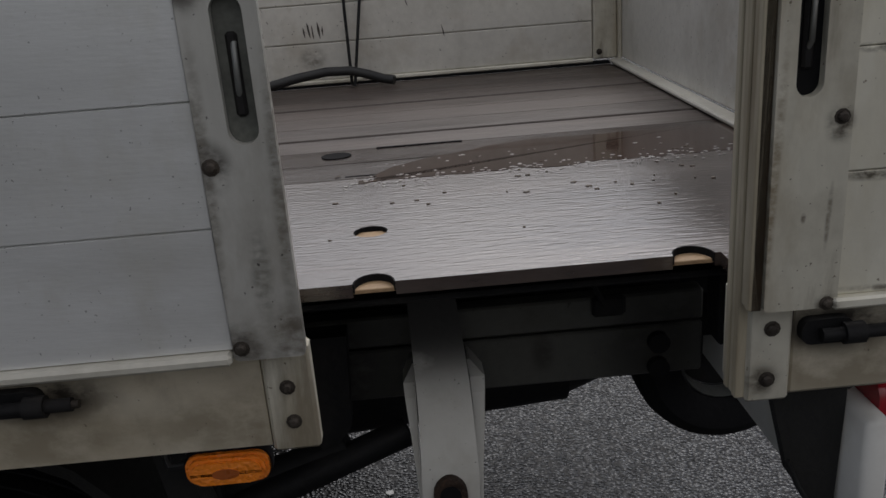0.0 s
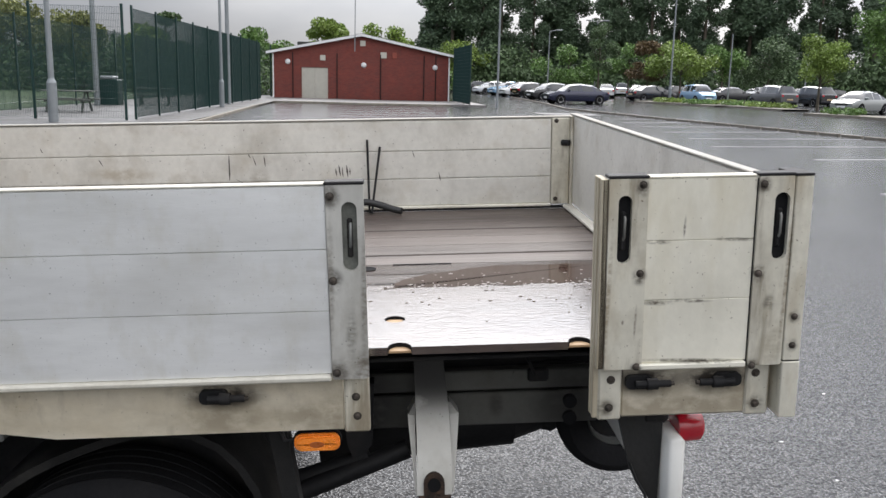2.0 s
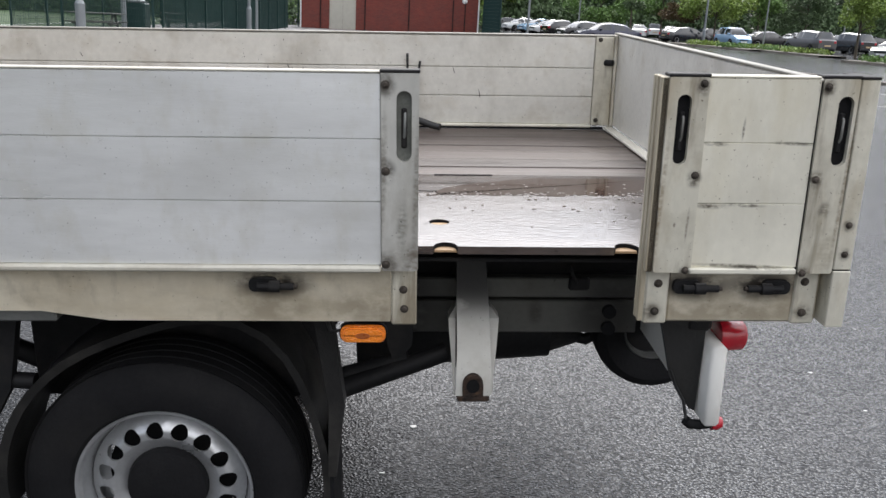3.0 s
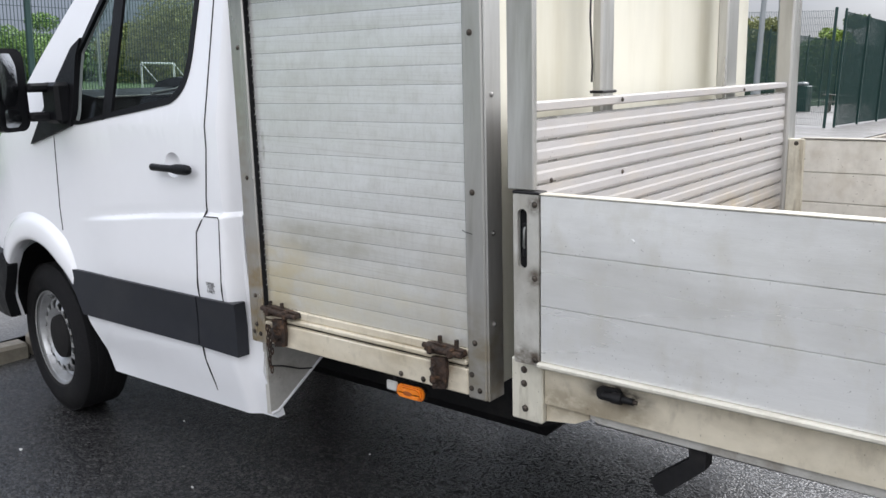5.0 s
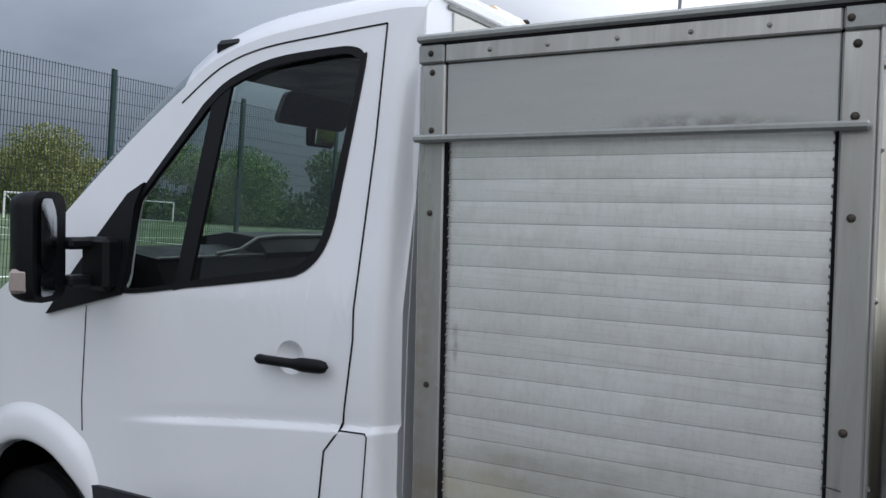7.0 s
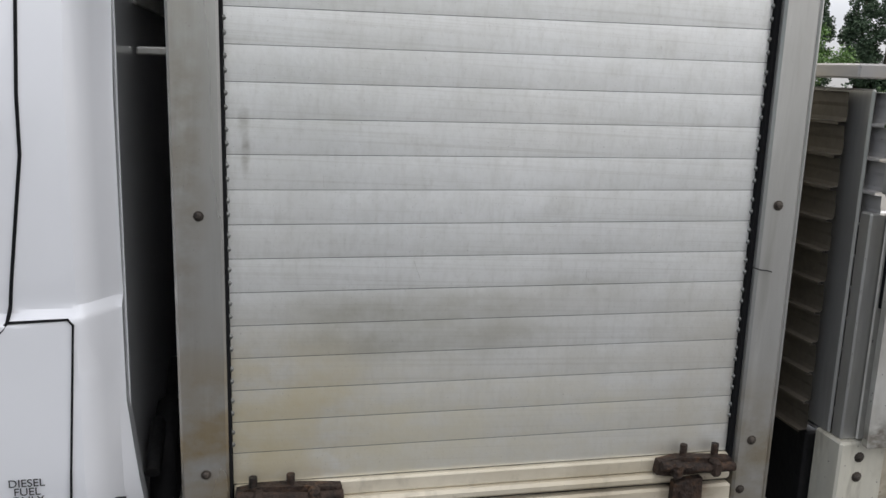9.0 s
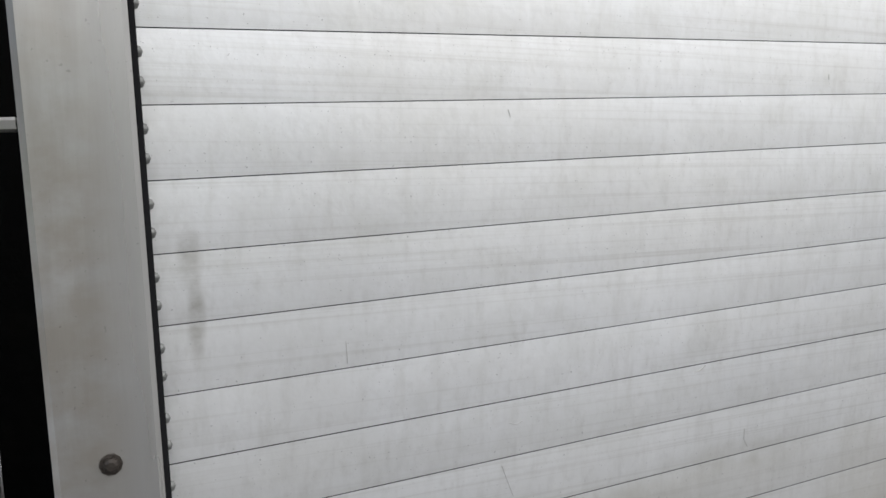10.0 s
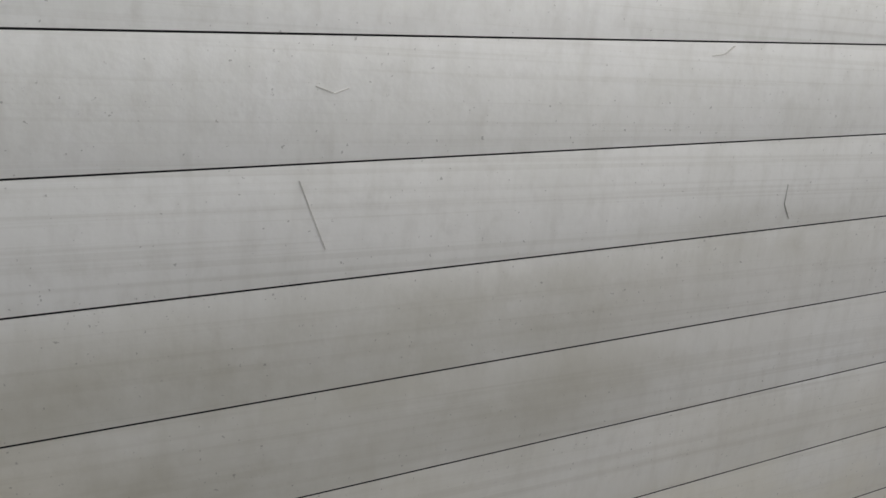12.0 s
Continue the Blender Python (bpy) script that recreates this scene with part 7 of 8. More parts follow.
kerb([(-4.3, 48.6), (6.2, 49.4)], "concrete kerb in front of the building")
kerb([(14.2, 80), (13.6, 59), (12.8, 47.7), (15.0, 36.3), (16.6, 29.8), (18.0, 23.8), (20.4, 14), (23, 2)], "concrete kerb along the car park road")
# the turf pitch and its lines
bm = bmesh.new()
rows = [[bm.verts.new((x, y, ground_z(y, x) + 0.10)) for x in (-160, -11.3)] for y in [-120, -30, 0, 6, 12, 30, 64, 120]]
for a, b in zip(rows, rows[1:]):
    bm.faces.new((a[0], a[1], b[1], b[0]))
tagged(link("grass_pitch", bm, M_TURF), "green artificial turf sports pitch", "pitch", kind="structure")
for line in ([(-14.1, -40), (-14.1, 60)], [(-28.5, -40), (-28.5, 60)], [(-14.1, 21), (-70, 21)], [(-45, -20), (-45, 60)], [(-14.1, 2.0), (-70, 2.0)]):
    strip("pitch_line", line, 0.12, 0.104, M_TURFLINE, "white line painted on the turf", "line", 0.002)
for y0, x0, x1 in ((10.74, 10.1, 20.5), (16.7, 12.0, 19.2), (20.2, 11.0, 18.4), (23.4, 11.5, 17.6), (26.6, 11.8, 16.8), (29.9, 12.0, 16.2), (33.2, 12.2, 15.4), (36.4, 12.6, 14.6)):
    strip("bay_line", [(x0, y0), (x1, y0 + 0.28 * (x1 - x0))] if y0 > 25 else [(x0, y0), (x1, y0 + 0.2 * (x1 - x0))], 0.1, 0.004, M_LINE, "worn white parking bay line", "line", 0.002)
for k in range(7):
    strip("bay_line", [(-2.6, 31 + 2.5 * k), (4.6, 31.2 + 2.5 * k)], 0.1, 0.004, M_LINE, "worn white parking bay line", "line", 0.002)
strip("tarmac_patch", [(9.9, 40.8), (12.9, 41.0)], 2.6, 0.006, M_PATCH, "dark patched stretch of tarmac beside the kerb", "patch", 0.002)
# small pale litter on the asphalt
bits = random.Random(21)
bm = bmesh.new()
for i in range(80):
    x, y = bits.uniform(-2.4, 3.6), bits.uniform(-1.9, 0.9)
    if bits.random() < 0.35:
        x, y = bits.uniform(1.6, 5.0), bits.uniform(-1.0, 3.5)
    r, a = bits.uniform(0.002, 0.007) * (1.8 if bits.random() < 0.08 else 1), bits.uniform(0, 6.3)
    z = ground_z(y, x)
    o = [(x + r * (0.5 + bits.random()) * math.cos(a + k * 1.26) * 1.6, y + r * (0.5 + bits.random()) * math.sin(a + k * 1.26)) for k in range(5)]
    slab(bm, o, XY, z - 0.002, z + 0.004)
tagged(link("ground_litter", bm, M_CLEARLENS), "scattered pale grit and leaf bits on the asphalt", "litter", kind="stuff")

# ---------------------------------------------------------------- fences


def fence_run(name, points, first, spacing, height, label, lo=None, step=0.05):
    """A welded mesh fence: posts as pieces, wires as one mesh."""
    f = things(name, label, "fence")
    wires = bmesh.new()
    post_ob = None

    def prism(p, q, r):
        d = (Vector(q) - Vector(p)).normalized()
        u = d.orthogonal().normalized() * r
        w = d.cross(u)
        ring = []
        for e in (p, q):
            ring.append([wires.verts.new(Vector(e) + u * math.cos(k * 2.094) + w * math.sin(k * 2.094)) for k in range(3)])
        for k in range(3):
            wires.faces.new((ring[0][k], ring[0][(k + 1) % 3], ring[1][(k + 1) % 3], ring[1][k]))

    for (x0, y0), (x1, y1) in zip(points, points[1:]):
        L = math.hypot(x1 - x0, y1 - y0)
        ang = math.atan2(y1 - y0, x1 - x0)
        ux, uy = (x1 - x0) / L, (y1 - y0) / L
        base = lambda s: ground_z(y0 + uy * s, x0 + ux * s) + 0.09
        s = first
        while s <= L + 0.01:
            if post_ob is None:
                post_ob = part("post", cbox(bmesh.new(), -0.04, 0.04, -0.03, 0.03, 0, height + 0.08, c=0.008), M_FENCE, f)
                post_ob.location, post_ob.rotation_euler = (x0 + ux * s, y0 + uy * s, base(s)), (0, 0, ang)
            else:
                share("post", post_ob, f, (x0 + ux * s, y0 + uy * s, base(s)), (0, 0, ang))
            s += spacing
        n = int(L / step)
        for i in range(n):
            t = i * step
            x, y = x0 + ux * t - uy * 0.04, y0 + uy * t + ux * 0.04
            prism((x, y, base(t) + 0.05), (x, y, base(t) + height), 0.0060)
        rows = int(height / 0.2)
        for k in range(rows + 1):
            z = 0.06 + k * (height - 0.08) / rows
            t = 0.0
            while t < L:
                t2 = min(L, t + 3.0)
                prism((x0 + ux * t - uy * 0.045, y0 + uy * t + ux * 0.045, base(t) + z), (x0 + ux * t2 - uy * 0.045, y0 + uy * t2 + ux * 0.045, base(t2) + z), 0.004)
                t = t2
    tagged(part("mesh_panel", wires, M_FENCE, f, "green welded wire mesh"), kind="stuff")
    return f


fence_run("mesh_fence", [(-11.0, -7.23), (-11.0, 25.0)], 0.0, 2.88, 3.45, "tall dark green welded mesh fence round the pitch")
fence_run("mesh_fence", [(-11.0, 25.1), (-5.6, 25.3)], 0.0, 2.7, 3.4, "tall dark green welded mesh fence round the seating area")
fence_run("mesh_fence", [(-5.45, 25.8), (-5.3, 52.0)], 0.0, 2.75, 3.4, "tall dark green welded mesh fence along the path")
fence_run("mesh_fence", [(-11.0, 27.8), (-11.0, 60.0)], 0.0, 2.88, 3.4, "tall dark green welded mesh fence behind the seating area")
fence_run("mesh_fence", [(7.3, 49.0), (6.9, 56.8)], 0.0, 2.6, 3.5, "tall dark green fence beside the brick building", step=0.025)
fence_run("mesh_fence", [(-10.9, 57.5), (-5.4, 58.2)], 0.0, 2.7, 3.4, "tall dark green fence at the end of the path")

# ---------------------------------------------------------------- brick building
M_BRICKWALL = material("red_brick_courses", (0.25, 0.062, 0.044), 0.85, 0.0, 0.22, 1.3, 0.2, 20)
nt = M_BRICKWALL.node_tree
bt = nt.nodes.new("ShaderNodeTexBrick")
bt.inputs["Color1"].default_value = (0.19, 0.042, 0.031, 1)
bt.inputs["Color2"].default_value = (0.145, 0.033, 0.026, 1)
bt.inputs["Mortar"].default_value = (0.14, 0.06, 0.048, 1)
bt.inputs["Scale"].default_value = 1.0
bt.inputs["Brick Width"].default_value = 0.225
bt.inputs["Row Height"].default_value = 0.075
bt.inputs["Mortar Size"].default_value = 0.006
btc = nt.nodes.new("ShaderNodeTexCoord")
btm = nt.nodes.new("ShaderNodeMapping")
btm.inputs["Rotation"].default_value = (radians(90), 0, 0)
nt.links.new(btc.outputs["Object"], btm.inputs["Vector"])
nt.links.new(btm.outputs["Vector"], bt.inputs["Vector"])
for node in nt.nodes:
    if node.type == "HUE_SAT":
        nt.links.new(bt.outputs["Color"], node.inputs["Color"])

BZ = ground_z(57) + 0.05
hut = things("brick_building", "low red brick building with a shallow gable roof", "building", loc=(0.68, 57.0, BZ))
HW = 5.95
wall_out = [(-HW, 0), (HW, 0), (HW, 3.05), (0, 4.25), (-HW, 3.05)]
door_hole = [(-4.02, 0.06), (-2.26, 0.06), (-2.26, 2.10), (-4.02, 2.10)]
part("wall", sheet(wall_out, [door_hole], XZ, 0.25), M_BRICKWALL, hut, "red brick gable wall")
part("wall", box(-HW, -HW + 0.25, 0.25, 12, 0, 3.05), M_BRICKWALL, hut)
part("wall", box(HW - 0.25, HW, 0.25, 12, 0, 3.05), M_BRICKWALL, hut)
part("wall", box(-HW + 0.25, HW - 0.25, 11.8, 12, 0, 3.05), M_BRICKWALL, hut)
for s in (-1, 1):
    roof = part("roof", slab(bmesh.new(), [(0, 4.30), (s * (HW + 0.35), 3.02), (s * (HW + 0.35), 3.10), (0, 4.40)], XZ, -0.25, 12.2), M_ROOF, hut, "dark sheet roof")
    part("fascia", slab(bmesh.new(), [(0, 4.21), (s * (HW + 0.38), 2.93), (s * (HW + 0.38), 3.09), (0, 4.38)], XZ, -0.30, -0.252), M_FASCIA, roof, "white fascia board")
door = part("door", box(-4.02, -3.145, 0.06, 0.12, 0.06, 2.10, c=0.01), M_DOORCREAM, hut, "cream louvred double door")
leaf = part("door_leaf", box(-3.135, -2.26, 0.06, 0.12, 0.06, 2.10, c=0.01), M_DOORCREAM, door)
for k in range(16):
    for x0 in (-3.95, -3.06):
        part("louvre", box(x0, x0 + 0.72, 0.045, 0.062, 0.25 + k * 0.108, 0.30 + k * 0.108, c=0.004), M_DOORCREAM, door)
for x, z, w, h in ((-2.6, 2.75, 0.36, 0.36), (0.07, 3.75, 0.36, 0.36), (1.46, 3.0, 0.42, 0.4), (2.2, 3.0, 0.3, 0.4)):
    part("vent", box(x - w / 2, x + w / 2, -0.06, 0.0, z - h / 2, z + h / 2, c=0.02), M_DOORCREAM if x < 2 else M_BRICK, hut, "small wall vent")
for x, z in ((-4.93, 2.45), (0.14, 2.33), (4.95, 2.28)):
    part("bulkhead_light", spin(bmesh.new(), [(0.0, -0.12), (0.12, -0.11), (0.17, -0.06), (0.18, 0.0)], (x, 0, z), 16), M_FASCIA, hut, "round white wall light", 60)
for x in (-4.6, -1.65, 1.27, 4.2, 5.0):
    part("wall_post", rod(bmesh.new(), (x, -0.05, 0), (x, -0.05, 3.05), 0.03, 8), M_CHASSIS, hut)
part("downpipe", rod(bmesh.new(), (-HW + 0.05, -0.06, 0), (-HW + 0.05, -0.06, 2.95), 0.045, 8), M_FASCIA, hut, "white downpipe")
part("downpipe", rod(bmesh.new(), (HW - 0.05, -0.06, 0), (HW - 0.05, -0.06, 2.95), 0.045, 8), M_FASCIA, hut, "white downpipe")
part("ridge_box", box(-4.6, -2.6, 3.0, 4.2, 3.45, 3.9, c=0.05), M_ROOF, hut)
part("flag_pole", rod(bmesh.new(), (-0.45, -0.35, 3.2), (-0.42, -0.35, 7.5), 0.03, 8), M_POLE, hut)

# ---------------------------------------------------------------- poles and lamps


def lamp_column(x, y, height, r=0.06, heads=0, label="tapered grey steel lamp column", thick_base=True):
    z = ground_z(y, x)
    p = things("street_lamp", label, "lamp post", "lamp columns", (x, y, z))
    part("column", rod(bmesh.new(), (0, 0, 1.2 if thick_base else 0), (0, 0, height), r, 12, r * 0.65), M_POLE, p, "", 50)
    if thick_base:
        part("base", rod(bmesh.new(), (0, 0, 0), (0, 0, 1.2), r * 1.6, 12), M_POLE, p, "", 50)
        part("collar", rod(bmesh.new(), (0, 0, 1.2), (0, 0, 1.32), r * 1.6, 12, r), M_POLE, p, "", 50)
    for k in range(heads):
        s = 1 if k == 0 else -1
        part("arm", rod(bmesh.new(), (0, 0, height), (s * 0.7, 0, height + 0.12), 0.03, 8), M_POLE, p, "", 50)
        part("lantern", box(min(s * 0.6, s * 1.3), max(s * 0.6, s * 1.3), -0.14, 0.14, height + 0.08, height + 0.2, c=0.05), M_POLE, p, "pale lantern head")
    return p


lamp_column(-7.12, 23.5, 7.0, 0.085)
lamp_column(-5.0, 37.6, 8.0, 0.07)
lamp_column(8.82, 48.2, 8.0, 0.07, thick_base=False)
lamp_column(18.9, 86.8, 6.6, 0.07, 1)
lamp_column(25.3, 93.0, 8.1, 0.08, 2)
lamp_column(28.6, 77.0, 11.0, 0.09, 2)
lamp_column(29.0, 64.2, 5.5, 0.06, 0, thick_base=False)
lamp_column(41.5, 77.1, 6.1, 0.07, 1)


def floodlight(x, y, height, r=0.11):
    z = ground_z(y, x) + 0.1
    p = things("floodlight_mast", "tall grey floodlight mast beside the pitch", "floodlight", "floodlight masts", (x, y, z))
    part("mast", rod(bmesh.new(), (0, 0, 0), (0, 0, height), r, 12, r * 0.6), M_POLE, p, "", 50)
    part("cross_arm", box(-1.1, 1.1, -0.05, 0.05, height - 0.05, height + 0.05), M_POLE, p)
    for k in (-0.9, -0.3, 0.3, 0.9):
        part("lamp_head", box(k - 0.22, k + 0.22, -0.18, 0.18, height + 0.06, height + 0.22, c=0.06), M_POLE, p, "pale floodlight head")
    return p


floodlight(-5.4, 41.5, 13.0)
floodlight(-51.2, 28.8, 9.3)
floodlight(-10.2, 36.7, 14.0, 0.12)


def goal(x, y, ang, w=5.0, h=2.0):
    g = things("football_goal", "white football goal standing on the pitch", "goal", "football goals", (x, y, ground_z(y, x) + 0.1))
    g.rotation_euler = (0, 0, ang)
    for s in (-1, 1):
        part("goal_post", rod(bmesh.new(), (s * w / 2, 0, 0), (s * w / 2, 0, h), 0.06, 10), M_GOAL, g)
        part("stay", rod(bmesh.new(), (s * w / 2, 0, h), (s * w / 2, 1.6, 0), 0.03, 8), M_GOAL, g)
    part("crossbar", rod(bmesh.new(), (-w / 2, 0, h), (w / 2, 0, h), 0.06, 10), M_GOAL, g)
    part("back_bar", rod(bmesh.new(), (-w / 2, 1.6, 0.04), (w / 2, 1.6, 0.04), 0.03, 8), M_GOAL, g)


goal(-47.2, 30.4, radians(7), 3.0, 1.55)
goal(-54.5, 47.3, radians(50), 2.6, 1.6)


def picnic(x, y, ang):
    t = things("picnic_table", "dark timber picnic table with fixed benches", "table", "picnic tables", (x, y, ground_z(y, x) + 0.09))
    t.rotation_euler = (0, 0, ang)
    for k in range(4):
        part("top_board", box(-0.9, 0.9, -0.38 + k * 0.195, -0.2 + k * 0.195, 0.72, 0.76), M_TIMBER, t)
    for s in (-1, 1):
        part("bench", box(-0.9, 0.9, min(s * 0.62, s * 0.88), max(s * 0.62, s * 0.88), 0.42, 0.46), M_TIMBER, t)
        for e in (-0.6, 0.6):
            part("leg", rod(bmesh.new(), (e, s * 0.75, 0), (e, s * 0.15, 0.72), 0.045, 6), M_TIMBER, t)
    for e in (-0.6, 0.6):
        part("cross_rail", box(e - 0.03, e + 0.03, -0.85, 0.85, 0.36, 0.42), M_TIMBER, t)


picnic(-9.1, 30.3, 0.1)
picnic(-8.2, 38.5, 0.2)
bin_ = things("litter_bin", "square dark green litter bin with a pale lid", "bin", loc=(-9.9, 37.6, ground_z(37.6) + 0.09))
part("body", box(-0.45, 0.45, -0.4, 0.4, 0, 1.15, c=0.04), M_FENCE, bin_)
part("lid", box(-0.3, 0.3, -0.44, 0.3, 1.15, 1.3, c=0.05), M_POLE, bin_)

# ---------------------------------------------------------------- cars


def car(kind, color, x, y, heading, size=1.0, label="", metal=0.3):
    """A parked car: lofted body with shoulders and wheel arches, curved glasshouse, wheels, lamps."""
    L, H, W = {"saloon": (4.75, 1.46, 1.82), "hatch": (4.1, 1.48, 1.72), "suv": (4.55, 1.72, 1.86), "mpv": (4.3, 1.66, 1.76)}[kind]
    h2, belt = L / 2, {"saloon": 0.93, "hatch": 0.95, "suv": 1.06, "mpv": 1.0}[kind]
    name = {"saloon": "saloon_car", "hatch": "hatchback_car", "suv": "estate_car", "mpv": "people_carrier"}[kind]
    c = things(name, label, "car", "cars parked in the car park", (x, y, ground_z(y, x)))
    c.rotation_euler = (0, 0, heading)
    paint = material("car_paint", color, 0.22, metal, 0.03, 1.5, coat=0.8, rough_var=0.05)
    fx, rx = h2 - 0.85, -h2 + 0.82
    scuttle, brow = h2 - (1.15 if kind != "mpv" else 0.9), h2 - (2.0 if kind != "mpv" else 1.7)
    tail_top, tail_low = {"saloon": (-h2 + 1.3, -h2 + 0.5), "hatch": (-h2 + 0.75, -h2 + 0.16), "suv": (-h2 + 0.5, -h2 + 0.12), "mpv": (-h2 + 0.6, -h2 + 0.14)}[kind]

    def top(u):
        """Height of the middle line: boot, roof, windscreen, bonnet."""
        if u > scuttle:
            return 0.70 + (belt + 0.02 - 0.70) * (1 - ((u - scuttle) / (h2 - scuttle)) ** 2.4)
        if u > brow:
            return belt + 0.02 + (H - 0.03 - belt - 0.02) * math.sin(0.5 * math.pi * (scuttle - u) / (scuttle - brow)) ** 0.9
        if u > tail_top:
            f = (brow - u) / (brow - tail_top)
            return H - 0.03 + 0.03 * math.sin(math.pi * min(1, f * 1.3)) - 0.05 * f * f
        if u > tail_low:
            f = (tail_top - u) / (tail_top - tail_low)
            return H - 0.08 - (H - 0.08 - belt - 0.04) * f ** 1.15
        return belt + 0.04 - 0.10 * ((tail_low - u) / (tail_low + h2)) ** 2

    def half(u):
        return W / 2 * (1 - 0.22 * smoothstep(h2 - 0.75, h2 + 0.1, u) - 0.16 * smoothstep(-h2 + 0.6, -h2 - 0.1, u))

    def ring(u):
        w, t = half(u), top(u)
        b = min(belt - 0.03 * smoothstep(0, h2, u), t - 0.015)
        low = 0.24 + 0.10 * smoothstep(h2 - 0.3, h2, abs(u))
        g = max(0.0, t - b - 0.02)
        inset = 0.24 * min(1, g / 0.4)
        return [(w * 0.93, low), (w * 0.985, 0.42), (w, 0.60), (w * 0.985, b - 0.12), (w * 0.93, b), (w * (0.93 - inset), b + 0.84 * g), (w * (0.80 - inset), t - 0.012), (w * 0.4, t), (0.0, t + 0.004)]

    us = sorted({round(v, 3) for v in steps(-h2, h2, 34) + [scuttle, brow, tail_top, tail_low, -0.16, -0.06]})
    shells = collections.defaultdict(bmesh.new)
    for s in (-1, 1):
        for u0, u1 in zip(us, us[1:]):
            m = (u0 + u1) / 2
            a, b = ring(u0), ring(u1)
            for k in range(8):
                where = "body"
                if tail_low + 0.12 < m < scuttle - 0.1 and k == 4 and top(m) - belt > 0.14 and not -0.16 < m < -0.06 and not tail_top - 0.16 < m < tail_top - 0.02:
                    where = ("side_window", s, 0 if m > -0.06 else 1 if m > tail_top - 0.05 else 2)
                if k >= 5 and brow + 0.04 < m < scuttle - 0.02:
                    where = "windscreen"
                if k >= 5 and tail_low + 0.05 < m < tail_top - 0.03:
                    where = "rear_window"
                bm = shells[where]
                bm.faces.new([bm.verts.new(p) for p in ((u0, s * a[k][0], a[k][1]), (u1, s * b[k][0], b[k][1]), (u1, s * b[k + 1][0], b[k + 1][1]), (u0, s * a[k + 1][0], a[k + 1][1]))])
    for u in (-h2, h2):
        r = ring(u)
        shells["body"].faces.new([shells["body"].verts.new((u, v, z)) for v, z in r] + [shells["body"].verts.new((u, -v, z)) for v, z in r[::-1] if v > 0])
    for key, bm in shells.items():
        bmesh.ops.remove_doubles(bm, verts=bm.verts, dist=0.001)
        part(key if isinstance(key, str) else key[0], bm, paint if key == "body" else M_CARGLASS, c, "" if key == "body" else "dark glass", 42)
    part("underside", box(-h2 + 0.3, h2 - 0.3, -W / 2 + 0.12, W / 2 - 0.12, 0.2, 0.3), M_GAP, c)
    for cx in (fx, rx):
        for s in (-1, 1):
            yw = s * (half(cx) - 0.10)
            part("wheel_arch", slab(bmesh.new(), circle(cx, 0.33, 0.37, None, 20), XZ, yw - 0.105, yw + 0.105), M_GAP, c)
            w = part("wheel", spin(bmesh.new(), [(0.2, -0.11), (0.29, -0.112), (0.315, -0.08), (0.315, 0.08), (0.29, 0.112), (0.2, 0.11)], (cx, yw, 0.315), 20), M_RUBBER, c, "", 40)
            part("rim", spin(bmesh.new(), [(0.0, -0.10), (0.06, -0.105), (0.17, -0.1), (0.205, -0.113), (0.205, 0.113), (0.17, 0.1), (0.06, 0.105), (0.0, 0.10)], (cx, yw, 0.315), 20), M_WHEEL, w, "", 40)
    for s in (-1, 1):
        part("tail_lamp", box(-h2 - 0.012, -h2 + 0.16, min(s * 0.52, s * 0.76), max(s * 0.52, s * 0.76), belt - 0.26, belt - 0.06, c=0.03), M_RED, c)
        part("headlamp", box(h2 - 0.34, h2 - 0.03, min(s * 0.42, s * 0.70), max(s * 0.42, s * 0.70), 0.60, 0.73, c=0.05), M_CLEARLENS, c)
        part("mirror", box(scuttle - 0.42, scuttle - 0.28, min(s * 0.42 * W, s * (0.42 * W + 0.22)), max(s * 0.42 * W, s * (0.42 * W + 0.22)), belt + 0.0, belt + 0.13, c=0.03), paint, c)
    part("bumper", box(-h2 - 0.03, -h2 + 0.1, -0.70, 0.70, 0.32, 0.5, c=0.05), M_STRIP if kind == "suv" else paint, c)
    part("number_plate", box(h2 - 0.01, h2 + 0.012, -0.26, 0.26, 0.40, 0.51, c=0.002), M_FASCIA, c)
    part("number_plate", box(-h2 - 0.036, -h2 - 0.005, -0.26, 0.26, 0.56, 0.67, c=0.002), M_BEACON, c)
    part("grille", box(h2 - 0.03, h2 + 0.004, -0.42, 0.42, 0.54, 0.64, c=0.01), M_BLACKTRIM, c)
    return c


SILVER, WHITE, NAVY, BLACK, LIGHTBLUE, GREY, DARKGREY = (0.33, 0.35, 0.34), (0.75, 0.76, 0.77), (0.008, 0.012, 0.042), (0.010, 0.010, 0.012), (0.27, 0.44, 0.62), (0.09, 0.088, 0.09), (0.03, 0.031, 0.035)
car("saloon", NAVY, 16.3, 61.4, radians(192), label="dark blue saloon car parked by the kerb")
car("hatch", BLACK, 13.8, 112.0, radians(200), label="black hatchback car parked in the far row")
car("hatch", WHITE, 14.2, 97.0, radians(205), label="white hatchback car parked in the row")
car("hatch", LIGHTBLUE, 15.3, 91.0, radians(205), label="light blue hatchback car parked in the row")
car("hatch", WHITE, 15.6, 84.5, radians(205), label="white hatchback car partly hidden in the row")
car("hatch", BLACK, 16.0, 78.6, radians(25), label="black hatchback car with red tail lamps, parked")
car("hatch", DARKGREY, 16.4, 72.6, radians(203), label="dark grey hatchback car parked beside the kerb")
car("hatch", WHITE, 25.3, 88.0, radians(80), label="white hatchback car parked beyond the island")
car("mpv", WHITE, 31.6, 105.0, radians(80), label="white people carrier parked in the far row")
car("saloon", WHITE, 33.0, 103.0, radians(75), label="white saloon car parked in the far row")
